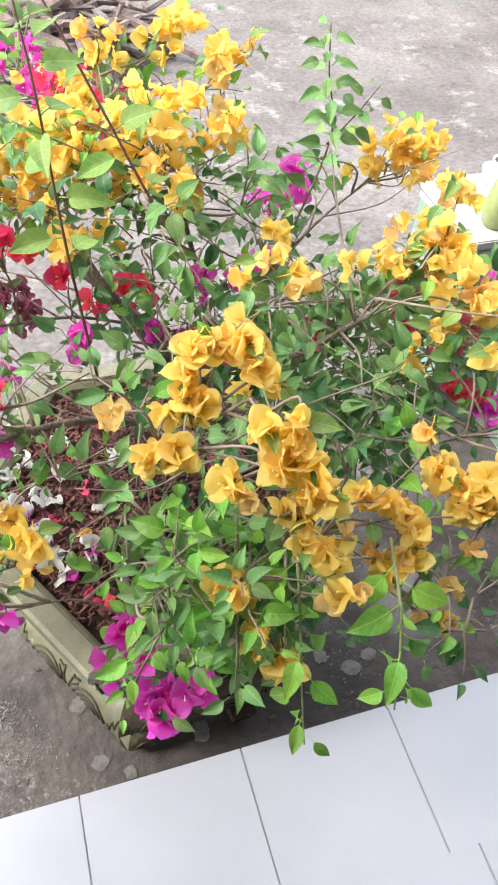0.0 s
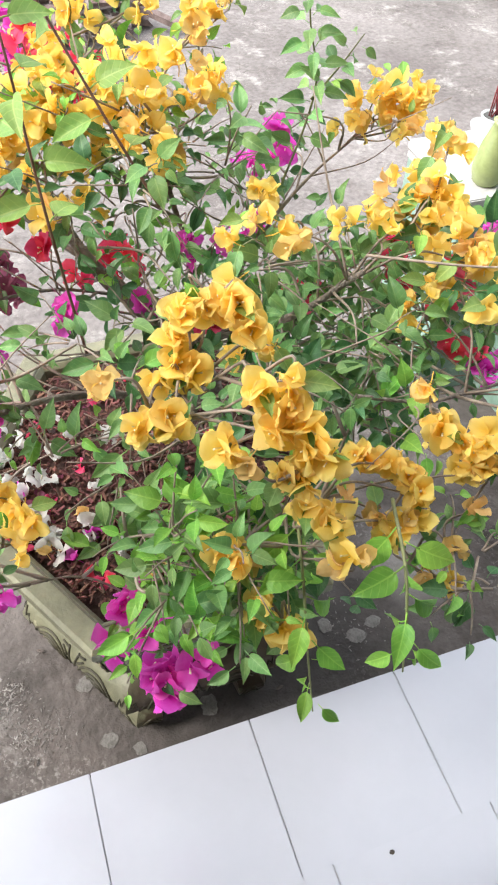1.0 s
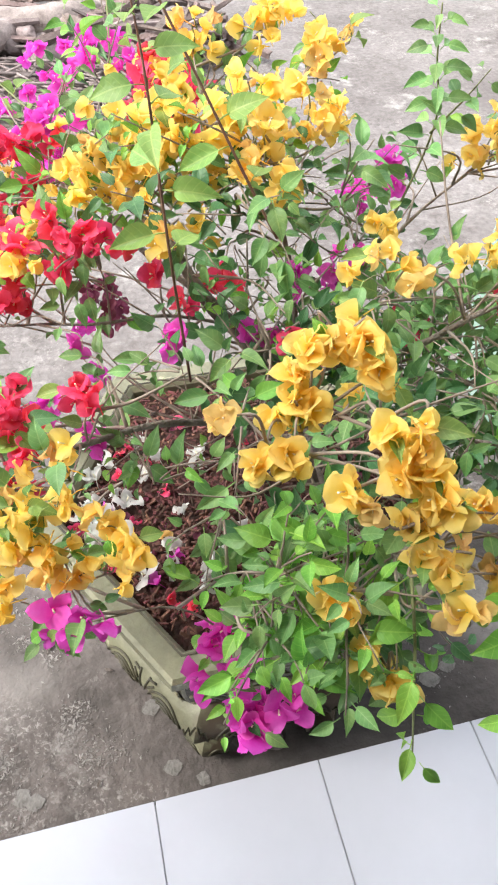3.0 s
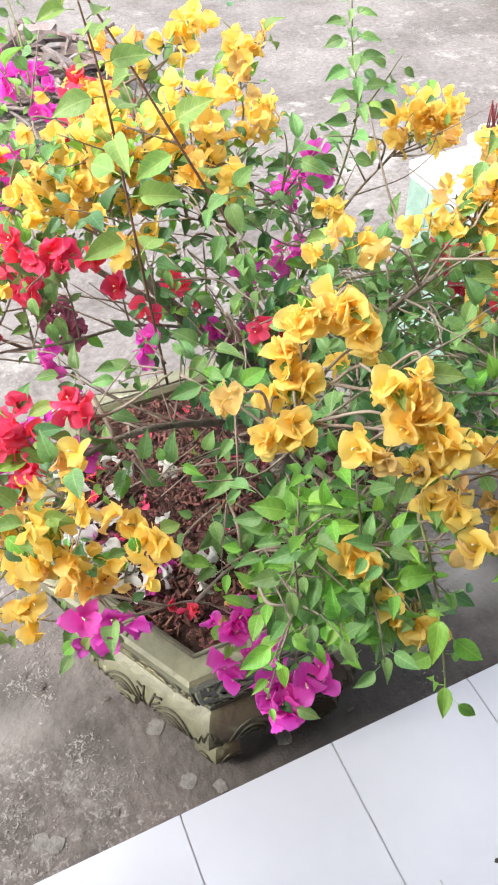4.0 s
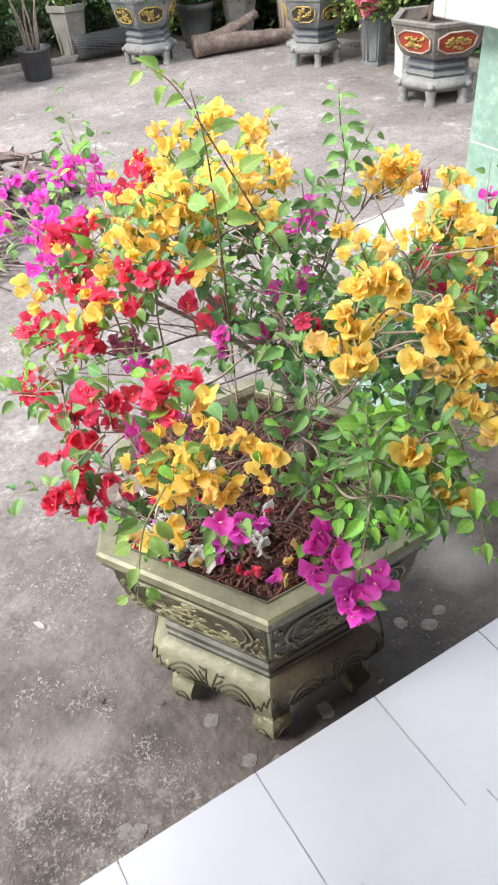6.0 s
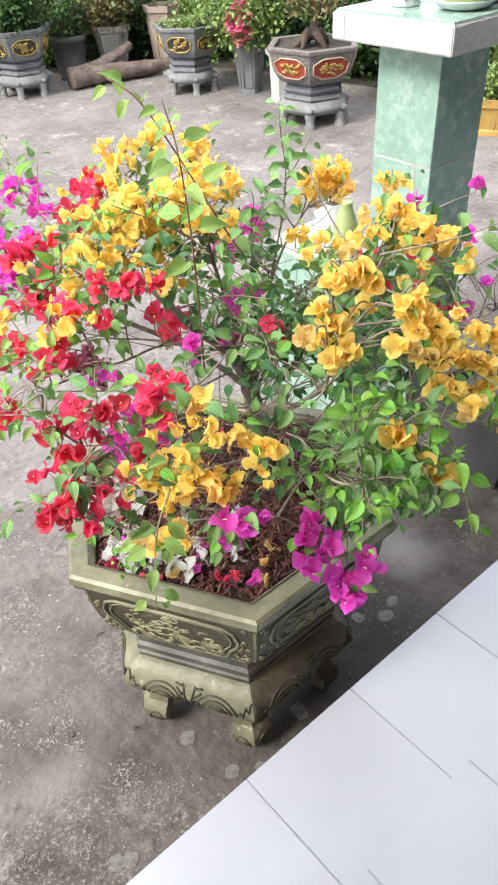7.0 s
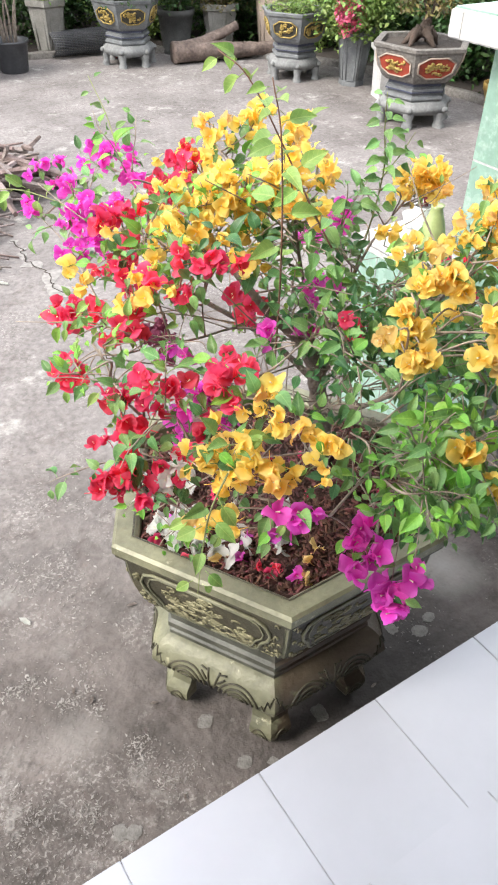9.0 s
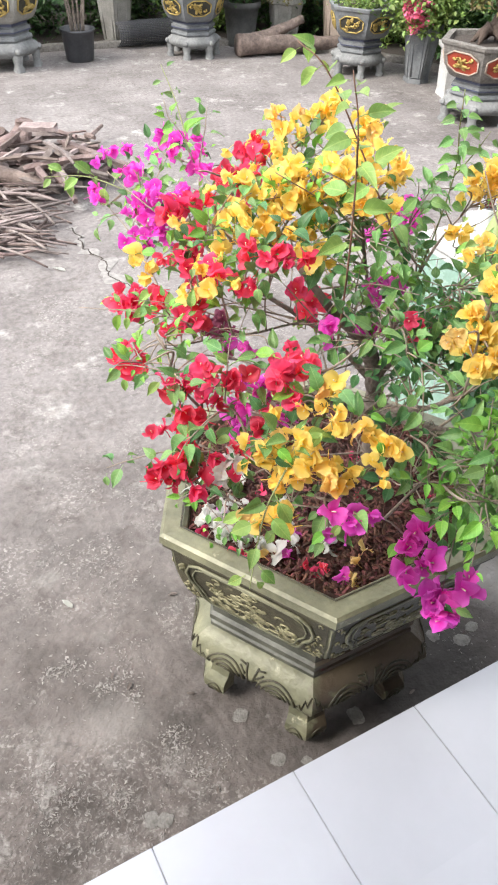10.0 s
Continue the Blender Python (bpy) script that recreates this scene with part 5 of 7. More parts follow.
sprig("yellow", (0.322, 0.162, 1.123))
sprig("yellow", (0.420, 0.022, 1.087))
sprig("yellow", (-0.109, 0.030, 1.087), (-0.108, 0.019, 1.083), (-0.120, 0.031, 1.062), (-0.120, -0.000, 1.045), (-0.130, 0.027, 1.034))
sprig("yellow", (-0.152, 0.056, 1.011), (-0.158, 0.023, 1.025), (-0.182, 0.026, 1.009), (-0.189, 0.036, 1.017), (-0.175, 0.011, 0.989))
sprig("yellow", (-0.200, 0.028, 1.002), (-0.189, 0.012, 0.986), (-0.171, -0.013, 0.993))
sprig("yellow", (-0.146, -0.008, 1.028), (-0.154, -0.011, 1.008), (-0.132, -0.014, 0.998), (-0.149, -0.015, 0.987), (-0.119, -0.023, 0.986))
sprig("yellow", (-0.115, -0.030, 0.977), (-0.076, -0.041, 0.998))
sprig("yellow", (-0.083, -0.028, 1.043), (-0.070, -0.040, 1.023), (-0.062, -0.043, 1.026))
sprig("yellow", (-0.224, -0.001, 0.945), (-0.197, -0.021, 0.934), (-0.187, -0.004, 0.935))

sprig("yellow", (-0.026, 0.397, 1.152), (-0.007, 0.393, 1.147), (0.015, 0.374, 1.138), (-0.057, 0.445, 1.174), (0.034, 0.405, 1.136))
sprig("yellow", (0.107, 0.378, 1.130), (0.126, 0.369, 1.153), (0.077, 0.364, 1.114), (0.081, 0.337, 1.095))
sprig("yellow", (-0.108, 0.331, 1.125))
sprig("yellow", (0.128, 0.312, 1.161))
sprig("red", (0.112, 0.666, 1.064), (0.138, 0.691, 1.089))
sprig("red", (0.095, 0.600, 1.159))
sprig("red", (-0.110, 0.447, 1.158), (-0.085, 0.449, 1.160), (-0.107, 0.401, 1.112))
sprig("red", (-0.083, 0.275, 1.149))
sprig("red", (-0.114, 0.383, 1.060))
sprig("red", (-0.156, 0.424, 1.008))
sprig("red", (0.013, 0.309, 1.064))
sprig("red", (0.033, 0.595, 1.109))
sprig("magenta", (-0.134, 0.766, 1.065))
sprig("magenta", (-0.088, 0.853, 1.105))
sprig("yellow", (0.351, -0.120, 1.057), (0.363, -0.128, 1.049), (0.376, -0.111, 1.065), (0.362, -0.141, 1.037))
sprig("yellow", (0.403, 0.087, 1.067), (0.383, 0.102, 1.037), (0.453, 0.046, 1.088))

# leaves by place
spray((0.315, -0.194, 0.949), 0.05, 3, "dark", leaf=0.85, lift=0.0, droop=0.8, second="mid")
spray((0.332, -0.207, 0.953), 0.05, 3, "dark", leaf=0.85, lift=0.0, droop=0.8, second="mid")
spray((0.331, -0.177, 0.964), 0.05, 4, "mid", leaf=0.85, lift=0.0, droop=0.8, second="mid")
spray((0.312, -0.158, 0.962), 0.05, 3, "lime", leaf=0.85, lift=0.0, droop=0.8, second="mid")
spray((-0.023, 0.403, 1.094), 0.06, 5, "mid", leaf=0.7, second="mid")
spray((-0.068, 0.419, 1.125), 0.06, 4, "mid", leaf=0.7, second="mid")
spray((0.063, 0.444, 1.161), 0.06, 4, "lime", leaf=0.7, second="mid")
spray((0.098, 0.405, 1.165), 0.06, 4, "lime", leaf=0.7, second="mid")
spray((0.007, 0.385, 1.100), 0.06, 5, "mid", leaf=0.7, second="mid")
spray((-0.118, 0.490, 1.117), 0.06, 4, "fresh", leaf=0.7, second="mid")
spray((-0.096, 0.415, 1.091), 0.06, 4, "mid", leaf=0.7, second="mid")
spray((0.060, -0.080, 0.985), 0.085, 10, "lime", lift=0.4, single=True, second="mid")
spray((0.110, -0.110, 0.990), 0.080, 9, "mid", lift=0.2, single=True, second="lime")
spray((0.040, -0.060, 0.930), 0.075, 6, "mid", lift=0.0, droop=0.4, single=True)
spray((0.110, -0.060, 0.900), 0.090, 8, "mid", lift=0.0, droop=0.9, single=True, second="dark")
spray((0.170, -0.090, 0.960), 0.080, 7, "mid", lift=0.1, droop=0.6, single=True, second="dark")
spray((0.030, 0.020, 0.960), 0.070, 6, "mid", single=True)
spray((0.020, 0.130, 1.050), 0.070, 5, "dark", second="mid")
spray((0.330, 0.080, 1.000), 0.100, 11, "mid", second="dark")
spray((-0.030, 0.085, 0.940), 0.060, 4, "lime", second="mid")
spray((-0.030, 0.190, 0.890), 0.055, 3, "mid", second="lime")
spray((0.100, 0.210, 0.990), 0.070, 5, "dark", second="mid")
spray((0.190, 0.240, 0.930), 0.075, 6, "dark", second="mid")
spray((0.130, 0.110, 0.940), 0.070, 5, "dark", second="mid")
spray((0.270, 0.280, 0.890), 0.080, 6, "dark", second="mid")
spray((0.380, 0.300, 0.930), 0.080, 6, "dark", second="mid")
spray((0.250, 0.120, 0.980), 0.110, 13, "dark", second="mid")
spray((0.360, 0.170, 1.010), 0.110, 11, "mid", second="dark")
spray((0.290, 0.020, 0.960), 0.100, 9, "mid", second="lime")
spray((0.200, 0.050, 1.020), 0.090, 9, "mid", second="dark")
spray((0.230, 0.180, 1.060), 0.090, 9, "mid", second="dark")
spray((0.300, 0.280, 1.000), 0.080, 6, "mid", second="lime")
spray((0.240, 0.330, 1.090), 0.090, 9, "dark", second="mid")
spray((0.130, 0.300, 1.110), 0.090, 9, "mid", second="dark")
spray((0.050, 0.330, 1.100), 0.085, 7, "mid", second="dark")
spray((-0.040, 0.300, 1.090), 0.080, 6, "mid", second="lime")
spray((-0.060, 0.440, 1.100), 0.090, 7, "mid", second="lime")
spray((0.100, 0.480, 1.140), 0.100, 9, "mid", second="lime")
spray((0.000, 0.620, 1.130), 0.100, 7, "lime", second="mid")
spray((-0.080, 0.680, 1.050), 0.080, 5, "mid", second="lime")
spray((0.200, 0.500, 1.160), 0.080, 6, "mid", second="lime")
spray((0.360, 0.500, 1.010), 0.080, 6, "mid", second="dark")
spray((-0.120, 0.060, 0.990), 0.080, 7, "mid", single=True, second="dark")
spray((-0.130, -0.010, 0.950), 0.060, 3, "mid", droop=0.7, single=True)
spray((-0.200, 0.130, 1.010), 0.080, 6, "mid", second="dark")
spray((-0.230, 0.230, 1.010), 0.070, 5, "mid", second="lime")
spray((-0.210, 0.140, 0.930), 0.060, 4, "mid", droop=0.5)
spray((-0.150, 0.030, 0.900), 0.055, 3, "mid", droop=0.8, single=True)
spray((-0.224, 0.276, 1.042), 0.055, 7, "lime", leaf=0.62, second="mid")
spray((-0.263, 0.244, 1.030), 0.04, 4, "lime", leaf=0.62, second="mid")
spray((-0.214, 0.149, 0.863), 0.055, 6, "mid", leaf=0.62, second="lime")
spray((-0.186, 0.082, 0.858), 0.05, 4, "mid", leaf=0.62, second="lime")
spray((-0.213, 0.219, 0.988), 0.045, 5, "dark", leaf=0.62, second="mid")
spray((-0.199, 0.301, 1.058), 0.05, 4, "fresh", leaf=0.62, second="lime")
spray((-0.062, 0.357, 1.119), 0.06, 6, "mid", leaf=0.62, second="dark")
spray((0.025, 0.773, 1.134), 0.07, 6, "lime", leaf=0.62, second="fresh")
spray((-0.065, 0.731, 1.076), 0.06, 5, "mid", leaf=0.62, second="fresh")
twig((-0.270, 0.153, 0.946), (-0.064, 0.048, -0.017), 0.095, "mid", leaf=0.8, gap=0.014, droop=0.3)
spray((-0.060, 0.200, 1.000), 0.070, 3, "dark", second="mid")
spray((-0.150, 0.320, 1.040), 0.080, 6, "mid", second="lime")
spray((0.120, 0.180, 1.030), 0.080, 6, "mid", second="dark")
spray((0.060, 0.060, 1.050), 0.070, 5, "mid", second="lime", single=True)
spray((0.440, 0.120, 1.050), 0.090, 8, "mid", second="dark")
spray((0.520, 0.100, 0.980), 0.090, 7, "mid", second="dark")
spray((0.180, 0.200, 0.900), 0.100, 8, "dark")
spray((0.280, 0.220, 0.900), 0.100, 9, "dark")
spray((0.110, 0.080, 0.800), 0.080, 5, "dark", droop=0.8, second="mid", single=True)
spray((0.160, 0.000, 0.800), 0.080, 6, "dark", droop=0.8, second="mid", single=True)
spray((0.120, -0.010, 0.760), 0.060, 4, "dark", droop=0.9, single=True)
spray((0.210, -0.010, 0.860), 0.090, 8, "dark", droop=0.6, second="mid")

# low shoots over the soil towards the yard
spray((-0.139, 0.327, 0.640), 0.05, 5, "mid", leaf=0.8, lift=0.25, second="lime")
spray((-0.134, 0.257, 0.650), 0.05, 5, "lime", leaf=0.8, lift=0.25, second="mid")

# the close mass of small leaves under the flowers on the shrine's side
for x, y, z, tone in ((0.30, 0.26, 1.00, "mid"), (0.36, 0.24, 0.96, "mid"), (0.33, 0.20, 0.93, "dark"), (0.42, 0.22, 0.97, "mid"), (0.28, 0.16, 0.93, "mid"), (0.38, 0.14, 0.94, "mid"), (0.34, 0.10, 0.90, "dark"), (0.24, 0.24, 0.99, "mid"), (0.27, 0.33, 1.03, "mid"), (0.45, 0.16, 0.99, "mid")):
    spray((x, y, z), 0.075, 8, tone, leaf=0.95, lift=0.3, droop=0.4, second="mid")

# small leaves inside the crown
for x, y, z in ((0.12, 0.36, 1.04), (0.0, 0.40, 1.08), (0.12, 0.20, 1.0), (0.19, 0.29, 1.0), (0.16, 0.43, 1.08), (0.07, 0.42, 1.11), (0.22, 0.42, 1.08)):
    spray((x, y, z), 0.085, 7, rng.choice(("mid", "lime", "mid")), leaf=0.7, lift=0.2, droop=0.3, second="dark")

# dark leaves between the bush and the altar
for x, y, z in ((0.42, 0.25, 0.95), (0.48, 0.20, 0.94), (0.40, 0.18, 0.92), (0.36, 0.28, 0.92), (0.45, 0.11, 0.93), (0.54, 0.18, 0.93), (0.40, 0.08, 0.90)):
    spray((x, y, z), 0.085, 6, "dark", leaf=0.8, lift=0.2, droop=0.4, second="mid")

# the dense fresh mass low over the rim
for x, y, z in ((0.075, -0.095, 0.97), (0.105, -0.075, 0.945), (0.045, -0.115, 0.945), (0.085, -0.13, 0.92), (0.12, -0.12, 0.94), (0.09, -0.085, 0.90)):
    spray((x, y, z), 0.066, 9, "lime", leaf=1.0, lift=0.4, droop=0.35, single=True, second="mid")

# long shoots that stand out of the crown


def shoot(points, tone, leaves, leaf, r=0.0018, mat=REDTWIG, start=0.35):
    pts = curve_points(points, 8)
    v_, f_ = tube_data(pts, r, r * 0.45, 6)
    plant_mesh("shoot", v_, f_, mat, "long thin leafy shoot")
    for i in range(leaves):
        t = start + (1 - start) * i / max(1, leaves - 1)
        k = min(int(t * (len(pts) - 1)), len(pts) - 2)
        ax = (pts[k + 1] - pts[k]).normalized()
        spin = i * 2.5
        u = ax.orthogonal().normalized()
        out = u * math.cos(spin) + ax.cross(u) * math.sin(spin)
        along = out + ax * 0.4 + Vector((0, 0, -0.35))
        add_leaf(pts[k] + out * 0.012, along, Vector((-0.4, -0.6, 0.7)), tone, leaf * (1.05 - 0.55 * (i / leaves) ** 2), True)


shoot([(0.034, 0.212, 0.960), (0.019, 0.189, 1.154), (0.012, 0.191, 1.309), (0.006, 0.207, 1.38)], "fresh", 12, 1.15)
shoot([(0.135, 0.222, 1.13), (0.108, 0.239, 1.186), (0.034, 0.287, 1.349), (0.005, 0.33, 1.388)], "fresh", 10, 1.15)
shoot([(0.26, 0.33, 0.94), (0.33, 0.36, 1.05), (0.375, 0.385, 1.15), (0.358, 0.378, 1.23), (0.350, 0.374, 1.287)], "mid", 30, 0.85, 0.0018, GREENTWIG, 0.35)
shoot([(0.37, 0.384, 1.14), (0.40, 0.375, 1.18), (0.425, 0.372, 1.215)], "mid", 9, 0.75, 0.0014, GREENTWIG, 0.2)
shoot([(0.02, 0.70, 1.14), (0.030, 0.77, 1.20), (0.026, 0.827, 1.255)], "mid", 6, 0.6, 0.0016, GREENTWIG)
shoot([(0.17, -0.10, 1.02), (0.155, -0.165, 0.985), (0.150, -0.200, 0.93), (0.152, -0.228, 0.85)], "lime", 13, 1.05, 0.0018, GREENTWIG, 0.15)
shoot([(0.25, -0.13, 1.03), (0.225, -0.20, 1.04), (0.215, -0.235, 1.01), (0.212, -0.255, 0.96)], "lime", 10, 1.1, 0.0018, GREENTWIG, 0.2)
shoot([(-0.19, -0.01, 1.01), (-0.235, -0.045, 1.00), (-0.258, -0.065, 0.965), (-0.276, -0.083, 0.92)], "fresh", 10, 0.85, 0.0013, GREENTWIG, 0.25)
shoot([(-0.15, 0.32, 1.02), (-0.20, 0.36, 1.035), (-0.245, 0.40, 1.03)], "fresh", 7, 0.75, 0.0015, GREENTWIG, 0.2)
shoot([(-0.10, 0.66, 1.09), (-0.15, 0.78, 1.09), (-0.205, 0.88, 1.065)], "fresh", 11, 0.95, 0.0015, GREENTWIG, 0.3)
shoot([(0.33, 0.12, 1.10), (0.42, 0.03, 1.13), (0.50, -0.02, 1.16)], "mid", 5, 1.1, 0.0018, TWIG, 0.5)
shoot([(0.50, 0.15, 1.0), (0.60, 0.26, 1.03), (0.66, 0.32, 1.12)], "mid", 8, 0.8, 0.0016, TWIG, 0.2)
shoot([(0.24, -0.02, 0.80), (0.28, -0.07, 0.74), (0.31, -0.08, 0.71)], "dark", 6, 0.9, 0.0015, TWIG, 0.2)

# fine dense twigs and dark leaves that deepen the shade in the heart of the bush
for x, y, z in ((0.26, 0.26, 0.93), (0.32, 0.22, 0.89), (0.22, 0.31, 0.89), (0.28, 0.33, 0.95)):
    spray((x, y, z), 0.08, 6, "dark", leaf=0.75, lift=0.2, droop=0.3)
for _ in range(100):
    s = rng.choice(OLDWOOD)
    e = s + Vector((rng.uniform(-0.11, 0.11), rng.uniform(-0.11, 0.11), rng.uniform(-0.01, 0.10)))
    tube_data(curve_points([s, s.lerp(e, 0.5) + Vector((rng.uniform(-0.025, 0.025), rng.uniform(-0.025, 0.025), rng.uniform(-0.02, 0.02))), e], 4), 0.0014, 0.0006, 4, TWIGV, TWIGF, 0.1)

# bare crossing twigs inside the bush
for _ in range(42):
    s = rng.choice(OLDWOOD)
    e = s + Vector((rng.uniform(-0.22, 0.22), rng.uniform(-0.22, 0.22), rng.uniform(-0.02, 0.16)))
    tube_data(curve_points([s, s.lerp(e, 0.5) + Vector((rng.uniform(-0.03, 0.03), rng.uniform(-0.03, 0.03), rng.uniform(-0.02, 0.03))), e], 4), 0.002, 0.0009, 4, TWIGV, TWIGF, 0.1)
plant_mesh("brushwood", TWIGV, TWIGF, TWIG, "fine brown twigs")["kind"] = "stuff"
for word, (v_, f_, uv_) in MASS.items():
    if v_:
        ob = plant_mesh("foliage", v_, f_, {"mid": LEAF_MASS, "dark": LEAF_DARK_MASS, "lime": LEAF_LIME_MASS, "fresh": LEAF_FRESH_MASS}[word], "small green leaves")
        ob["kind"] = "stuff"
        leaf_uv(ob.data, uv_)

# fallen petals on the mulch
petal_meshes = {}
for word, mat in (("white", WHITE), ("red", RED), ("magenta", MAGENTA), ("peach", PEACH), ("withered", PURPLE)):
    petal_meshes[word] = [flower_mesh(word + "_petals", mat, 77 + 5 * i, 0.024, (0.8, 1.15, 1.4, 1.0)[i]) for i in range(4)]


def petal(word, x, y, dz=0.0, s=1.0):
    ob = new("fallen_flower", rng.choice(petal_meshes[word]))
    ob.matrix_basis = Matrix.LocRotScale((x, y, SOIL_Z + 0.022 + dz), Euler((rng.uniform(-1.1, 1.1), rng.uniform(-1.1, 1.1), rng.uniform(0, 6))), (s, s, s))
    tagged(ob, "fallen %s bougainvillea flower lying on the mulch" % {"white": "bleached white", "peach": "faded peach", "withered": "withered dark red"}.get(word, word), "fallen flower", "fallen flowers on the mulch")


for x, y, size in ((0.052, 0.182, 1.25), (0.030, 0.172, 1.3), (0.070, 0.196, 1.2), (0.040, 0.200, 1.1), (0.093, 0.251, 1.1), (-0.02, 0.20, 1.0), (-0.06, 0.235, 0.8), (-0.105, 0.255, 1.3), (-0.125, 0.275, 1.3), (-0.12, 0.30, 1.1), (-0.09, 0.36, 0.9), (0.02, 0.30, 0.8), (-0.135, 0.325, 1.2), (-0.11, 0.40, 1.2), (-0.13, 0.42, 1.1), (0.06, 0.40, 0.9), (0.0, 0.42, 0.9)):
    petal("white", x, y, s=size)
for x, y in ((0.0, 0.13), (-0.03, 0.15), (-0.13, 0.235), (-0.11, 0.22), (-0.15, 0.31), (0.09, 0.24), (-0.07, 0.40), (-0.05, 0.46), (0.0, 0.35), (0.05, 0.50)):
    petal("red", x, y, s=0.65)
for x, y in ((-0.04, 0.18), (0.02, 0.10), (-0.01, 0.22), (-0.10, 0.33)):
    petal("magenta", x, y, s=0.8)
for x, y in ((0.06, 0.11), (0.09, 0.13), (-0.08, 0.20), (-0.02, 0.26), (0.03, 0.085)):
    petal("peach", x, y, s=0.8)
# withered dark red ones scattered all over the mulch, a few white at the yard side
for i in range(46):
    a_, r_ = rng.uniform(0, 6.283), 0.25 * math.sqrt(rng.random())
    x, y = CX + r_ * math.cos(a_), CY + r_ * math.sin(a_)
    petal("withered" if i % 3 else "red", x, y, dz=-0.008, s=rng.uniform(0.4, 0.75))
for x, y in ((-0.104, 0.497), (-0.114, 0.460), (-0.069, 0.34), (-0.082, 0.284), (-0.073, 0.234), (-0.01, 0.233), (0.067, 0.409), (-0.022, 0.476), (-0.026, 0.391), (-0.095, 0.43), (-0.115, 0.285), (-0.10, 0.315), (-0.125, 0.345), (-0.09, 0.27), (-0.075, 0.225), (-0.055, 0.20)):
    petal("white", x, y, s=rng.uniform(1.0, 1.35))


# ---- the tiled shrine beside the bush ----
shrine = thing("shrine_pillar", (1.29, 0.77, 0), "pale green tiled pillar with a white slab top, standing on concrete", "pillar table")
bm = bmesh.new()
box(bm, -0.1042, 0.1042, -0.1042, 0.1042, 0, 1.205, 0.002)
part("pillar", bm, GROUT, shrine)
bm = bmesh.new()
box(bm, -0.195, 0.195, -0.195, 0.195, 1.205, 1.275, 0.004)
slab = part("slab", bm, WHITEPAINT, shrine, "thick white slab")
bm = bmesh.new()
box(bm, -0.19, 0.19, -0.19, 0.19, 1.272, 1.279, 0.002)
part("top_tile", bm, GREENTILE, slab, "pale green glazed top")
for sx, sy in ((-1, -1), (-1, 1), (1, -1), (1, 1)):
    bm = bmesh.new()
    box(bm, *sorted((sx * 0.197, sx * 0.15)), *sorted((sy * 0.197, sy * 0.15)), 1.207, 1.272, 0.003)
    part("corner_tile", bm, WHITEPAINT, slab)
for z0, z1 in ((0.002, 0.298), (0.302, 0.598), (0.602, 0.898), (0.902, 1.203)):
    for k in range(4):
        bm = bmesh.new()
        box(bm, -0.1045, 0.1045, -0.105, -0.0985, z0, z1, 0.0012)
        bmesh.ops.rotate(bm, verts=bm.verts, cent=(0, 0, 0), matrix=Matrix.Rotation(k * math.pi / 2, 3, "Z"))
        part("tile", bm, GREENTILE, shrine)

altar = thing("altar_block", (1.08, 0.94, 0), "low pale green tiled block with a white top beside the pillar", "altar")
bm = bmesh.new()
box(bm, -0.10, 0.10, -0.142, 0.142, 0, 0.612, 0.003)
part("body", bm, GREENTILE, altar, "pale green glazed tile sides")
bm = bmesh.new()
box(bm, -0.105, 0.105, -0.148, 0.148, 0.628, 0.65, 0.003)
part("top", bm, WHITEPAINT, altar, "white painted top")
bm = bmesh.new()
box(bm, -0.103, 0.103, -0.145, 0.145, 0.606, 0.622, 0.002)
part("border", bm, WHITEPAINT, altar)
bm = bmesh.new()
box(bm, -0.099, 0.099, -0.141, 0.141, 0.60, 0.64)
part("shadow_groove", bm, GREYPAINT, altar, "grey groove under the top")
for dz in (0.30,):
    bm = bmesh.new()
    box(bm, -0.1015, 0.1015, -0.1435, 0.1435, dz, dz + 0.003)
    part("joint", bm, GREYPAINT, altar)
for dy in (-0.05, 0.05):
    bm = bmesh.new()
    box(bm, -0.1015, -0.09, dy, dy + 0.003, 0.002, 0.60)
    part("joint", bm, GREYPAINT, altar)


def turned_pot(name, at, rings, mat, label, category, parts=(), n=20, group=""):
    ob = thing(name, at, label, category, group)
    b = bmesh.new()
    loft(b, rings, n)
    part("body", b, mat, ob, smooth=True)
    for pname, prings, pmat in parts:
        b = bmesh.new()
        loft(b, prings, n)
        part(pname, b, pmat, ob, smooth=True)
    return ob


burner = turned_pot("incense_burner", (1.117, 0.963, 0.65), [(0.024, 0), (0.026, 0.008), (0.020, 0.016), (0.030, 0.045), (0.033, 0.075), (0.031, 0.094), (0.034, 0.100), (0.028, 0.100), (0.026, 0.09)], PORCELAIN, "small white porcelain incense burner with red sticks on the white top", "incense burner", [("ash", [(0.0285, 0.086), (0.0285, 0.097)], STONE_DARK)])
for k in range(9):
    v_, f_ = tube_data([Vector((rng.uniform(-0.012, 0.012), rng.uniform(-0.012, 0.012), 0.09)), Vector((rng.uniform(-0.016, 0.016), rng.uniform(-0.016, 0.016), rng.uniform(0.150, 0.168)))], 0.0018, 0.0018, 5)
    mesh_object("incense_stick", v_, f_, INCENSE, burner)
turned_pot("altar_vase", (1.055, 0.855, 0.65), [(0.026, 0), (0.033, 0.008), (0.040, 0.035), (0.039, 0.06), (0.031, 0.095), (0.021, 0.125), (0.017, 0.14), (0.021, 0.15), (0.014, 0.146)], CELADON, "slender yellow green glazed vase on the white altar top", "vase")
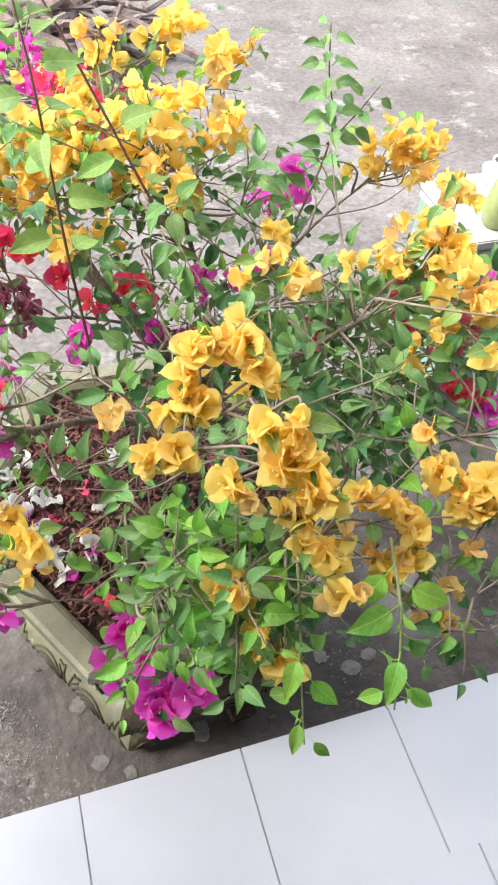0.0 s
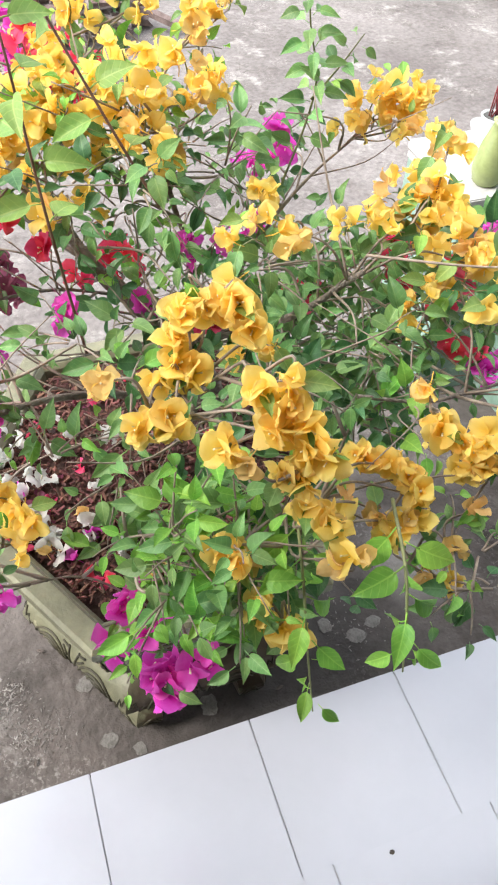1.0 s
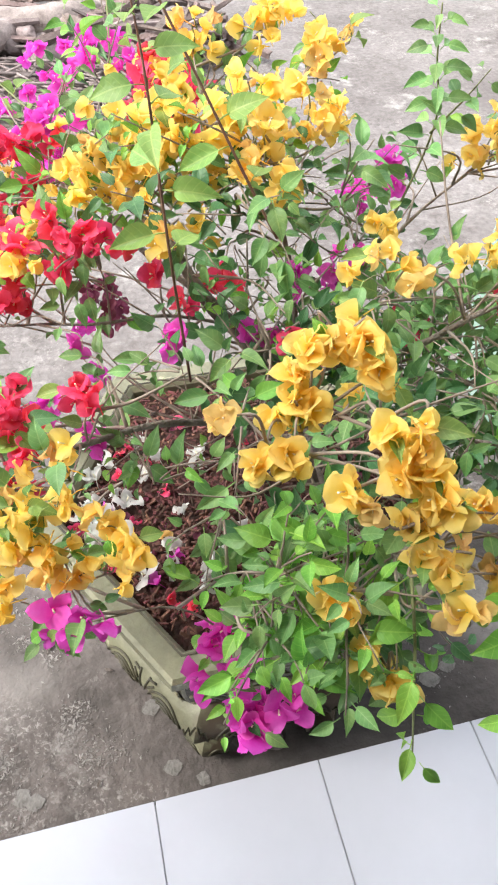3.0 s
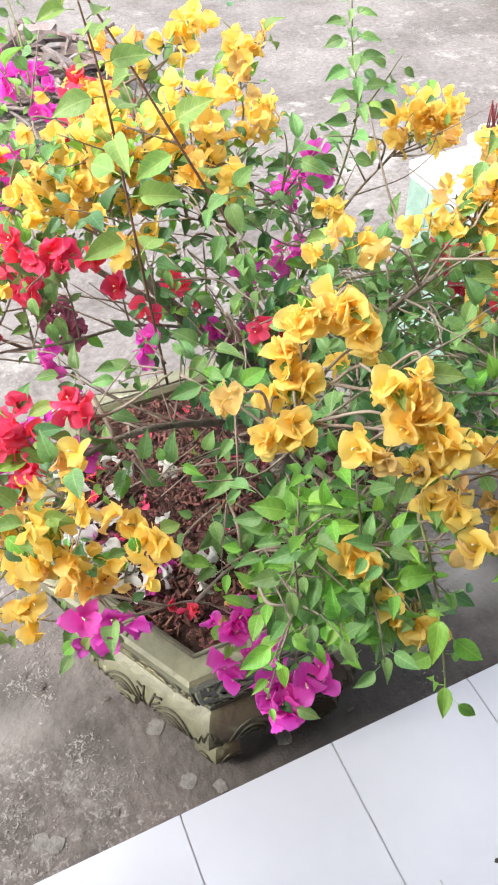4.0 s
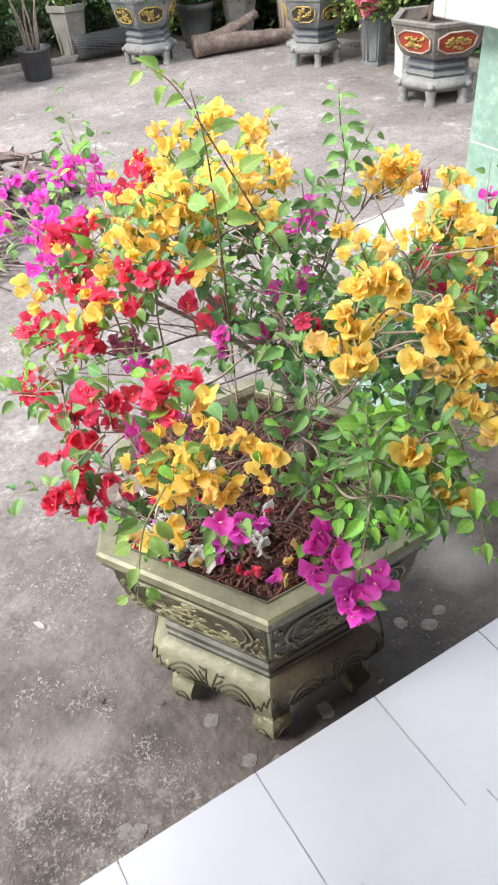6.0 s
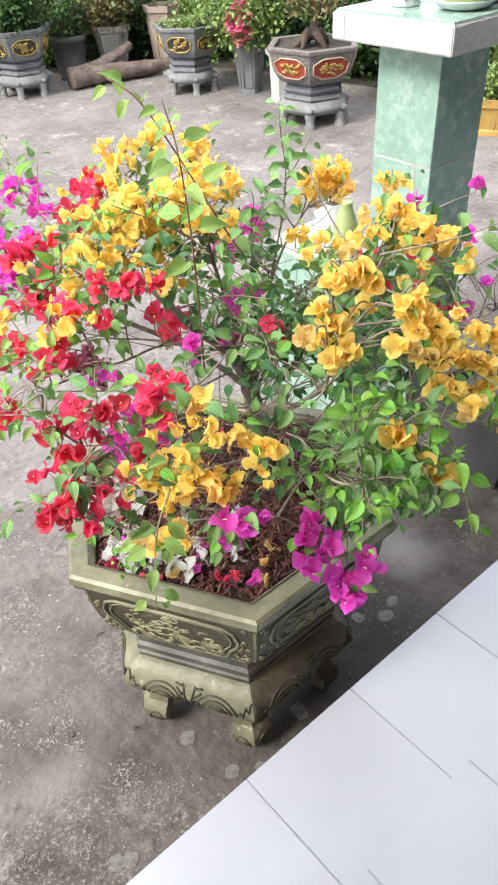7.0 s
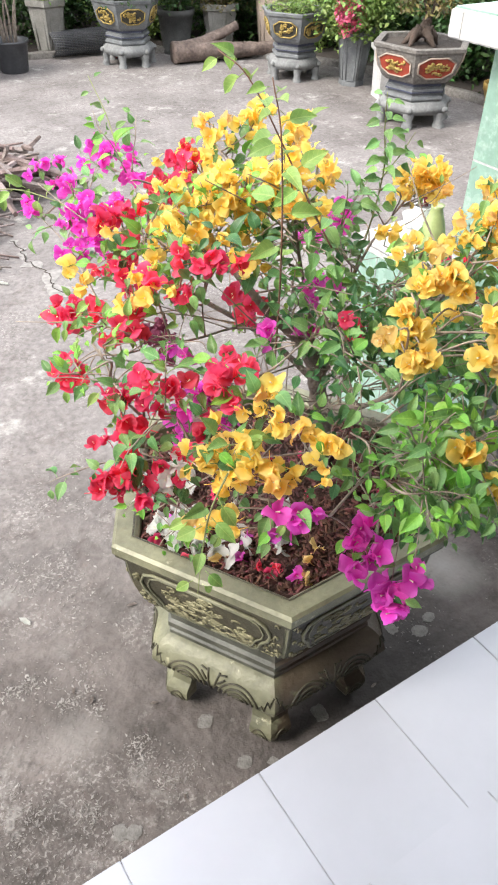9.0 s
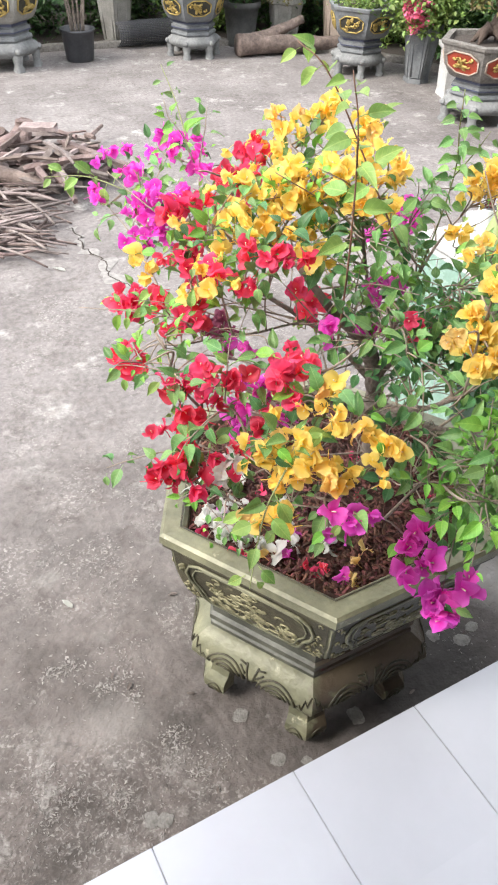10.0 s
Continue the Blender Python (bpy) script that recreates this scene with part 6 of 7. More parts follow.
for x, y in ((1.145, 1.03),):
    turned_pot("altar_cup", (x, y, 0.65), [(0.018, 0), (0.022, 0.005), (0.030, 0.03), (0.034, 0.045), (0.031, 0.045), (0.02, 0.01)], PORCELAIN, "small white porcelain cup on the white altar top", "cup", group="cups on the altar")

# pots on the slab
TOP = 1.279
turned_pot("glazed_pot", (1.27, 0.68, TOP), [(0.042, 0.010), (0.05, 0.016), (0.062, 0.05), (0.068, 0.10), (0.066, 0.14), (0.07, 0.15), (0.062, 0.15), (0.055, 0.10)], CELADON, "yellow green glazed pot in a pale saucer on the slab", "pot", [("saucer", [(0.045, 0), (0.062, 0.006), (0.078, 0.02), (0.080, 0.024), (0.070, 0.018), (0.05, 0.012)], PORCELAIN)])
jar = turned_pot("painted_jar", (1.225, 0.83, TOP), [(0.036, 0), (0.04, 0.006), (0.036, 0.016), (0.052, 0.05), (0.060, 0.10), (0.05, 0.15), (0.04, 0.17), (0.036, 0.17)], PORCELAIN, "white porcelain jar with blue brush marks on the slab", "jar")
for k in range(5):
    pts = [Vector(((0.041 + 0.018 * t) * math.cos(k * 1.25 + t * 1.1), (0.041 + 0.018 * t) * math.sin(k * 1.25 + t * 1.1), 0.02 + 0.075 * t)) * 1.0 for t in (0, 0.25, 0.5, 0.75, 1.0)]
    v_, f_ = tube_data(pts, 0.006, 0.003, 5)
    mesh_object("brush_mark", v_, f_, COBALT, jar, "cobalt blue brush mark")
turned_pot("ochre_pot", (1.41, 0.70, TOP), [(0.038, 0.008), (0.05, 0.03), (0.058, 0.08), (0.055, 0.12), (0.060, 0.13), (0.05, 0.13)], OCHRE, "small ochre glazed pot in a saucer on the slab", "pot", [("saucer", [(0.045, 0), (0.06, 0.006), (0.068, 0.016), (0.05, 0.010)], PORCELAIN)])

# dark stone pot beside the porch
side = thing("stone_trough", (1.24, 0.36, 0), "dark grey square stone pot on the concrete beside the porch", "pot")
bm = bmesh.new()
loft(bm, [(0.15, 0), (0.16, 0.04), (0.165, 0.06), (0.19, 0.20), (0.21, 0.27), (0.225, 0.28), (0.225, 0.31), (0.19, 0.31), (0.18, 0.25)], 4, math.pi / 4)
soften(bm, 0.005)
part("body", bm, STONE_DARK, side)


# ---- shrubs: stems and many small leaves ----
def shrub(name, at, size, count, leaf, mat, label, category, seed, stems=5, lean=0.0, parent=None, flowers=None, kind=""):
    q = random.Random(seed)
    ob = thing(name, at, label, category, kind=kind)
    v_, f_ = [], []
    ends = []
    for k in range(stems):
        w = 2 * math.pi * k / stems + q.uniform(-0.4, 0.4)
        e = Vector((size[0] * 0.7 * math.cos(w), size[1] * 0.7 * math.sin(w), size[2] * q.uniform(0.5, 0.95)))
        pts = curve_points([Vector((q.uniform(-0.03, 0.03), q.uniform(-0.03, 0.03), 0)), e * 0.45 + Vector((q.uniform(-0.04, 0.04), 0, 0.08 * size[2])), e], 4)
        tube_data(pts, 0.011, 0.004, 5, v_, f_, 0.1)
        ends += pts[2:]
    mesh_object("stem", v_, f_, BARK, ob, "brown woody stem")["kind"] = "stuff"
    v_, f_ = [], []
    shape = [(0, 0), (0.35, 0.5), (0.65, 0.42), (1, 0), (0.65, -0.42), (0.35, -0.5)]
    count, leaf = int(count * 1.9), leaf * 0.74
    for _ in range(count):
        c = q.choice(ends) + Vector((q.gauss(0, size[0] * 0.28), q.gauss(0, size[1] * 0.28), q.gauss(0, size[2] * 0.16)))
        c.z = max(c.z, 0.01)
        m = Euler((q.uniform(-0.9, 0.9), q.uniform(-0.9, 0.9), q.uniform(0, 6.3))).to_matrix()
        L = leaf * q.uniform(0.6, 1.25)
        b0 = len(v_)
        for x, y in shape:
            v_.append(c + m @ Vector((x * L, y * L * 0.55, -0.2 * L * x * x + 0.1 * L * abs(y))))
        f_.append((b0, b0 + 1, b0 + 2, b0 + 3))
        f_.append((b0, b0 + 3, b0 + 4, b0 + 5))
    mesh_object("foliage", v_, f_, mat, ob, "many small leaves")["kind"] = "stuff"
    if flowers:
        v_, f_ = [], []
        fmat, spots, offset = flowers
        for _ in range(spots):
            c = Vector(offset) + Vector((q.gauss(0, 0.05), q.gauss(0, 0.05), q.gauss(0, 0.07)))
            for _ in range(9):
                m = Euler((q.uniform(-1, 1), q.uniform(-1, 1), q.uniform(0, 6.3))).to_matrix()
                b0 = len(v_)
                o = c + Vector((q.gauss(0, 0.014), q.gauss(0, 0.014), q.gauss(0, 0.014)))
                for x, y in ((0, -0.3), (1, -0.6), (1.2, 0), (1, 0.6), (0, 0.3)):
                    v_.append(o + m @ Vector((x * 0.028, y * 0.028, 0.006 * x)))
                f_.append(tuple(range(b0, b0 + 5)))
        mesh_object("blossom", v_, f_, fmat, ob, "pink blossom clusters")
    return ob


# ---- carved stone pots along the yard's edge ----
def carved_pot(at, turn, panel, body_mat, label, s=1.0, tall=0.94):
    ob = thing("carved_pot", at, label, "planter", "carved pots along the yard's edge", turn)
    ob.scale = (s, s, s * tall)
    b = bmesh.new()
    loft(b, [(0.20, 0.34), (0.226, 0.347), (0.254, 0.366), (0.278, 0.40), (0.298, 0.45), (0.316, 0.52), (0.330, 0.585), (0.346, 0.600), (0.351, 0.624), (0.340, 0.631), (0.30, 0.628), (0.295, 0.58)], 6)
    soften(b, 0.006)
    bowl = part("bowl", b, body_mat, ob, "six-sided stone bowl")
    b = bmesh.new()
    loft(b, [(0.29, 0.575), (0.29, 0.595)], 6)
    part("soil", b, EARTH, ob, "dark soil")
    b = bmesh.new()
    loft(b, [(0.215, 0.205), (0.23, 0.225), (0.225, 0.245), (0.205, 0.255), (0.205, 0.275), (0.222, 0.285), (0.222, 0.305), (0.20, 0.315), (0.195, 0.345)], 6)
    soften(b, 0.004)
    part("waist", b, STONE, ob, "moulded grey stone waist")
    b = bmesh.new()
    loft(b, [(0.211, 0.272), (0.226, 0.276), (0.226, 0.284), (0.211, 0.288)], 6)
    part("stripe", b, BLUE_EDGE, ob, "dark blue painted edge")
    b = bmesh.new()
    loft(b, [(0.20, 0.098), (0.236, 0.101), (0.258, 0.114), (0.270, 0.135), (0.272, 0.155), (0.262, 0.178), (0.240, 0.198), (0.212, 0.208)], 6)
    soften(b, 0.016)
    part("base", b, STONE_PALE, ob, "rounded stone base", smooth=True)
    b = bmesh.new()
    loft(b, [(0.203, 0.322), (0.203, 0.349)], 6)
    part("groove", b, BLUE_EDGE, ob, "dark groove under the bowl")
    for k in range(6):
        w = SIDE6[k]
        o = Vector((math.cos(w), math.sin(w), 0))
        sd = Vector((-math.sin(w), math.cos(w), 0))
        v_, f_ = [], []
        rows = [(0.230, 0.125, 0.040), (0.238, 0.09, 0.034), (0.235, 0.05, 0.028), (0.243, 0.022, 0.038), (0.241, 0.0, 0.035)]
        for r, z, hw in rows:
            for a1, a2 in ((-1, -0.9), (1, -0.9), (1, 0.3), (0.6, 0.8), (-0.6, 0.8), (-1, 0.3)):
                p = o * (r + a2 * hw) + sd * a1 * hw
                p.z = z
                v_.append(p)
        for i in range(4):
            for j in range(6):
                f_.append((i * 6 + j, i * 6 + (j + 1) % 6, i * 6 + 6 + (j + 1) % 6, i * 6 + 6 + j))
        f_.append(tuple(24 + j for j in range(6))[::-1])
        mesh_object("leg", v_, f_, STONE_PALE, ob)
        b = bmesh.new()
        bmesh.ops.create_icosphere(b, subdivisions=2, radius=0.026, matrix=Matrix.Translation(o * 0.262 + Vector((0, 0, 0.152))))
        part("scroll_knob", b, STONE_PALE, ob, smooth=True)

        def face_point(u, z, lift):
            r = 0.287 + (z - 0.41) * 0.30
            a0, a1 = SIDE6[k], SIDE6[(k + 1) % 6]
            p = Vector((math.cos(a0), math.sin(a0), 0)) * (0.5 - u / 2) + Vector((math.cos(a1), math.sin(a1), 0)) * (0.5 + u / 2)
            p *= r + lift
            p.z = z
            return p
        rim_pts, v_, f_ = [], [], []
        for t in range(9):
            w8 = 2 * math.pi * (t + 0.5) / 8
            rim_pts.append(((0.80 if panel == 'red' else 0.72) * max(-1, min(1, 1.25 * math.cos(w8))), 0.480 + (0.080 if panel == 'red' else 0.07) * max(-1, min(1, 1.25 * math.sin(w8)))))
        for u, z in rim_pts[:8]:
            v_.append(face_point(u, z, 0.004))
        f_.append(tuple(range(8)))
        field = mesh_object("panel", v_, f_, PANEL_RED if panel == "red" else PANEL_BLACK, bowl, "painted recessed panel", False)
        v_, f_ = tube_data([face_point(u, z, 0.005) for u, z in rim_pts], 0.007, 0.007, 5)
        mesh_object("panel_border", v_, f_, PANEL_GOLD if panel != "red" else BEIGE, bowl)
        for _ in range(15):
            v_, f_ = [], []
            u0, z0 = rr.uniform(-0.5, 0.5), 0.478 + rr.uniform(-0.045, 0.045)
            pts = [face_point(u0 + 0.10 * math.cos(t * 1.3 + u0 * 9), z0 + 0.014 * math.sin(t * 1.3 + u0 * 9), 0.006) for t in range(4)]
            tube_data(pts, 0.012, 0.006, 5, v_, f_)
            mesh_object("relief", v_, f_, PANEL_GOLD, bowl, "gilded relief")
    return ob


carved_pot((3.68, 3.62, 0), 40, "red", STONE_ROUGH, "six-sided rough grey stone pot with red and gold carved panels", 1.05, 0.81)
carved_pot((3.66, 5.11, 0), 4, "gold", STONE, "six-sided blue grey stone pot with gilded carved panels", 0.88)
carved_pot((2.62, 6.21, 0), -12, "gold", STONE, "six-sided grey stone pot with dark gilded panels below a green shrub", 0.9)
carved_pot((0.97, 6.42, 0), -20, "gold", STONE_LIGHT, "six-sided pale stone pot with gilded panels", 1.08)

shrub("potted_shrub", (2.62, 6.21, 0.49), (0.42, 0.42, 0.55), 2600, 0.06, HEDGE, "dense dark green shrub growing in the carved stone pot", "shrub", 21)
shrub("potted_weeds", (3.66, 5.11, 0.48), (0.24, 0.24, 0.10), 900, 0.03, HEDGE_LIGHT, "low green weeds covering the soil of the carved pot", "weeds", 22, 7)
shrub("potted_shrub", (0.97, 6.42, 0.59), (0.3, 0.3, 0.5), 900, 0.05, HEDGE, "dark green shrub growing in the pale stone pot", "shrub", 23)
# bonsai in the red panelled pot
bonsai = thing("bonsai", (3.68, 3.62, 0.495), "gnarled bonsai with spreading roots in the red panelled pot", "bonsai")
v_, f_ = [], []
for k in range(6):
    w = 2 * math.pi * k / 6 + rr.uniform(-0.3, 0.3)
    R = rr.uniform(0.08, 0.14)
    tube_data(curve_points([Vector((0.03 * math.cos(w), 0.03 * math.sin(w), 0.10)), Vector((0.07 * math.cos(w), 0.07 * math.sin(w), 0.075)), Vector((R * math.cos(w + 0.3), R * math.sin(w + 0.3), 0.005))], 4), 0.042, 0.014, 7, v_, f_, 0.25)
    mesh_object("root", v_, f_, STUMP, bonsai, "thick knotted root")
    v_, f_ = [], []
v_, f_ = [], []
tube_data(curve_points([Vector((0, 0, 0.06)), Vector((0.015, 0.01, 0.11)), Vector((0.03, 0.01, 0.16)), Vector((0.04, 0.0, 0.20))], 5), 0.055, 0.022, 8, v_, f_, 0.15)
mesh_object("trunk", v_, f_, STUMP, bonsai, "short knotted brown trunk")
for k in range(6):
    w = k * 1.1
    v_, f_ = [], []
    tube_data(curve_points([Vector((0.03, 0, 0.14)), Vector((0.03 + 0.05 * math.cos(w), 0.05 * math.sin(w), 0.28)), Vector((0.14 * math.cos(w), 0.14 * math.sin(w), 0.50 + 0.05 * k))], 4), 0.010, 0.004, 5, v_, f_, 0.1)
    mesh_object("thin_stem", v_, f_, STUMP, bonsai)
v_, f_ = [], []
for _ in range(1300):
    w = rr.uniform(0, 6.3)
    c = Vector((0.22 * math.cos(w) * rr.random() ** 0.4, 0.22 * math.sin(w) * rr.random() ** 0.4, rr.uniform(0.22, 0.8)))
    m = Euler((rr.uniform(-1, 1), rr.uniform(-1, 1), rr.uniform(0, 6))).to_matrix()
    b0 = len(v_)
    for x, y in ((0, 0), (0.4, 0.22), (1, 0), (0.4, -0.22)):
        v_.append(c + m @ Vector((x * 0.05, y * 0.05, -0.006 * x)))
    f_.append((b0, b0 + 1, b0 + 2, b0 + 3))
mesh_object("foliage", v_, f_, HEDGE_BROWN, bonsai, "thin green leaves")["kind"] = "stuff"


def plain_pot(at, r0, r1, h, mat, label, n=6, turn=0.0, group="plain pots along the yard's edge"):
    ob = thing("flower_pot", at, label, "flower pot", group, turn)
    b = bmesh.new()
    loft(b, [(r0 * 1.08, 0), (r0 * 1.08, 0.03), (r0, 0.04), (r1, h - 0.06), (r1 * 1.10, h - 0.05), (r1 * 1.12, h), (r1 * 0.98, h), (r1 * 0.95, h - 0.05)], n)
    soften(b, 0.004, 30)
    body_ = part("body", b, mat, ob, smooth=n > 12)
    b = bmesh.new()
    loft(b, [(r1 * 0.97, h - 0.05), (r1 * 0.97, h - 0.035)], n)
    part("soil", b, EARTH, ob)
    if n == 6:
        for k in range(6):
            v_, f_ = [], []
            for u, z in ((-0.62, 0.10 * h), (-0.62, 0.80 * h), (0.62, 0.80 * h), (0.62, 0.10 * h), (-0.62, 0.10 * h)):
                r = r0 + (r1 - r0) * z / h + 0.002
                a0, a1 = SIDE6[k], SIDE6[(k + 1) % 6]
                p = Vector((math.cos(a0), math.sin(a0), 0)) * (0.5 - u / 2) + Vector((math.cos(a1), math.sin(a1), 0)) * (0.5 + u / 2)
                v_.append(p * r + Vector((0, 0, z)))
            tv, tf = tube_data(v_, 0.005, 0.005, 4)
            mesh_object("side_panel", tv, tf, mat, body_)
    return ob


plain_pot((3.95, 4.66, 0), 0.10, 0.145, 0.44, STONE, "tall six-sided grey pot with a pink flowered shrub", turn=10)
shrub("pink_shrub", (3.95, 4.66, 0.38), (0.42, 0.42, 0.62), 2600, 0.06, HEDGE_LIGHT, "leafy green shrub with bright pink blossom in a grey pot", "shrub", 31, flowers=(PINK, 95, (-0.17, -0.12, 0.19)))
tall = thing("white_pot", (3.93, 4.20, 0), "tall white painted pot with grey marks beside the stone pot", "flower pot")
bm = bmesh.new()
loft(bm, [(0.125, 0), (0.125, 0.02), (0.12, 0.03), (0.135, 0.32), (0.165, 0.345), (0.17, 0.38), (0.145, 0.38)], 4, radians(25))
soften(bm, 0.005)
part("body", bm, WHITEPAINT, tall)
for k in range(5):
    bm = bmesh.new()
    box(bm, -0.03 + rr.uniform(-0.01, 0.01), 0.02, -0.096, -0.092, 0.06 + 0.05 * k, 0.09 + 0.05 * k)
    bmesh.ops.rotate(bm, verts=bm.verts, cent=(0, 0, 0), matrix=Matrix.Rotation(radians(-20), 3, "Z"))
    part("mark", bm, GREYPAINT, tall, "unreadable grey mark")
plain_pot((2.14, 6.88, 0), 0.13, 0.18, 0.46, STONE_LIGHT, "six-sided pale grey pot", turn=5)
plain_pot((3.22, 6.42, 0), 0.13, 0.165, 0.37, STONE_DARK, "dark round pot behind the log", 20)
plain_pot((3.62, 6.28, 0), 0.12, 0.165, 0.41, STONE_LIGHT, "six-sided grey brown pot behind the log", turn=20)
plain_pot((4.02, 5.98, 0), 0.12, 0.165, 0.55, BEIGE, "tall six-sided beige clay pot", turn=12)
plain_pot((4.46, 3.52, 0), 0.07, 0.10, 0.19, OCHRE, "small ochre pot at the foot of the hedge", 18)
plain_pot((4.30, 2.50, 0), 0.17, 0.20, 0.24, OCHRE, "six-sided ochre pot with striped sides", turn=0)
shrub("potted_weeds", (4.30, 2.50, 0.20), (0.2, 0.2, 0.25), 500, 0.05, HEDGE_LIGHT, "small green plant growing in the ochre pot", "plant", 44)
shrub("potted_shrub", (2.14, 6.88, 0.41), (0.22, 0.22, 0.4), 700, 0.05, HEDGE_LIGHT, "green shrub growing in the pale grey pot", "shrub", 32)
shrub("potted_shrub", (3.62, 6.28, 0.36), (0.3, 0.3, 0.45), 1300, 0.05, HEDGE_BROWN, "russet green shrub growing in the grey brown pot", "shrub", 33)
shrub("potted_shrub", (3.22, 6.42, 0.33), (0.22, 0.22, 0.35), 600, 0.05, HEDGE, "dark shrub growing in the round pot", "shrub", 34)
bucket = thing("plastic_bucket", (1.61, 6.40, 0), "black plastic bucket with bare stems on the concrete", "bucket")
bm = bmesh.new()
loft(bm, [(0.115, 0), (0.12, 0.01), (0.14, 0.225), (0.152, 0.23), (0.152, 0.25), (0.138, 0.245), (0.132, 0.18)], 22)
part("body", bm, BLACKPLASTIC, bucket, smooth=True)
for k in range(6):
    w = k * 1.05
    v_, f_ = tube_data(curve_points([Vector((0.05 * math.cos(w), 0.05 * math.sin(w), 0.2)), Vector((0.08 * math.cos(w), 0.08 * math.sin(w), 0.45)), Vector((0.16 * math.cos(w + 0.4), 0.16 * math.sin(w + 0.4), 0.75))], 4), 0.012, 0.006, 6)
    mesh_object("bare_stem", v_, f_, BARK, bucket, "bare woody stem")

# driftwood log before the pots
log = thing("driftwood_log", (3.32, 5.80, 0), "brown driftwood log with a broken branch stump lying on the concrete", "log")
v_, f_ = [], []
tube_data(curve_points([Vector((-0.37, 0.19, 0.092)), Vector((-0.15, 0.15, 0.10)), Vector((0.12, 0.11, 0.088)), Vector((0.36, 0.06, 0.082)), Vector((0.60, 0.0, 0.09))], 9), 0.092, 0.055, 18, v_, f_, 0.04)
tube_data(curve_points([Vector((-0.22, 0.17, 0.12)), Vector((-0.02, 0.16, 0.17)), Vector((0.14, 0.16, 0.22)), Vector((0.29, 0.16, 0.27))], 8), 0.066, 0.034, 14, v_, f_, 0.06)
for w, p in enumerate(v_):
    d_ = Vector((p.x * 3, p.y * 9, p.z * 9))
    v_[w] = p + Vector((0, noise.noise(d_ * 2), noise.noise(d_ * 2 + Vector((0, 9, 0))))) * 0.012
    v_[w].z = max(v_[w].z, 0.003)
mesh_object("log", v_, f_, WOOD, log)
net = thing("netting_roll", (2.42, 6.75, 0), "black plastic netting roll lying behind the pots", "netting")
v_, f_ = [], []
for k in range(30):
    w = 2 * math.pi * k / 30
    tube_data([Vector((x, (0.15 + 0.02 * math.sin(9 * x)) * math.cos(w + 1.6 * x), 0.105 + 0.10 * math.sin(w + 1.6 * x))) for x in (-0.34, -0.2, -0.05, 0.1, 0.25, 0.38)], 0.006, 0.006, 4, v_, f_)
    x = -0.34 + 0.025 * k
    tube_data([Vector((x, (0.15 + 0.02 * math.sin(9 * x)) * math.cos(t * 0.7), 0.105 + 0.10 * math.sin(t * 0.7))) for t in range(10)], 0.006, 0.006, 4, v_, f_)
mesh_object("net", v_, f_, BLACKPLASTIC, net)

# hedge, and a dark wall added for the shade behind the pots
bm = bmesh.new()
for x0, y0, x1, y1 in ((-3.0, 8.6, 2.6, 8.2), (2.6, 8.2, 5.2, 6.2), (5.2, 6.2, 5.9, 1.0)):
    d = Vector((x1 - x0, y1 - y0, 0)).normalized()
    nrm = Vector((-d.y, d.x, 0)) * 0.12
    base = [Vector((x0, y0, -0.02)), Vector((x1, y1, -0.02)), Vector((x1, y1, -0.02)) + nrm, Vector((x0, y0, -0.02)) + nrm]
    lo = [bm.verts.new(p) for p in base]
    hi = [bm.verts.new(p + Vector((0, 0, 1.9))) for p in base]
    bm.faces.new(lo[::-1]), bm.faces.new(hi)
    for i in range(4):
        bm.faces.new((lo[i], lo[(i + 1) % 4], hi[(i + 1) % 4], hi[i]))
tagged(part("wall_north", bm, STONE_DARK), "dark backdrop wall added behind the hedge", "wall", kind="structure")
for i, (x, y, sx, sz, mat) in enumerate(((-0.6, 7.6, 0.6, 0.9, HEDGE), (0.5, 7.4, 0.6, 0.9, HEDGE), (1.4, 7.4, 0.6, 1.0, HEDGE), (2.4, 7.5, 0.6, 1.0, HEDGE), (3.2, 7.1, 0.6, 1.0, HEDGE_LIGHT), (3.9, 6.6, 0.55, 1.0, HEDGE), (4.5, 5.9, 0.55, 1.0, HEDGE_LIGHT), (4.75, 5.1, 0.5, 1.0, HEDGE), (4.85, 4.3, 0.5, 1.0, HEDGE), (5.0, 3.5, 0.5, 1.0, HEDGE), (5.1, 2.7, 0.5, 1.0, HEDGE_LIGHT), (5.2, 1.9, 0.5, 1.0, HEDGE))):
    shrub("hedge_bush", (x, y, 0), (sx, sx, sz), 2800, 0.075, mat, "dense green hedge bush in front of the backdrop wall", "hedge", 60 + i, 8)
bm = bmesh.new()
pts = [(-3.0, 7.05), (1.8, 7.0), (2.9, 6.75), (4.2, 5.6), (4.55, 4.2), (4.65, 1.0), (5.8, 1.0), (5.2, 6.2), (2.6, 8.2), (-3.0, 8.6)]
lo = [bm.verts.new((x, y, 0.004)) for x, y in pts]
hi = [bm.verts.new((x + 0.03 * math.copysign(1, 2 - x) * 0, y + 0.02, 0.035)) for x, y in pts]
bm.faces.new(hi)
for i in range(len(pts)):
    bm.faces.new((lo[i], lo[(i + 1) % len(pts)], hi[(i + 1) % len(pts)], hi[i]))
tagged(part("planting_bed", bm, EARTH), "dark bare earth bed under the hedge", "earth", kind="structure")

# low worn kerb along the bed
v_, f_ = [], []
line = curve_points([Vector(p) for p in ((-3.0, 6.98, 0), (1.0, 6.86, 0), (1.9, 6.78, 0), (2.85, 6.62, 0), (4.1, 5.52, 0), (4.46, 4.2, 0), (4.54, 2.6, 0), (4.56, 1.0, 0))], 14)
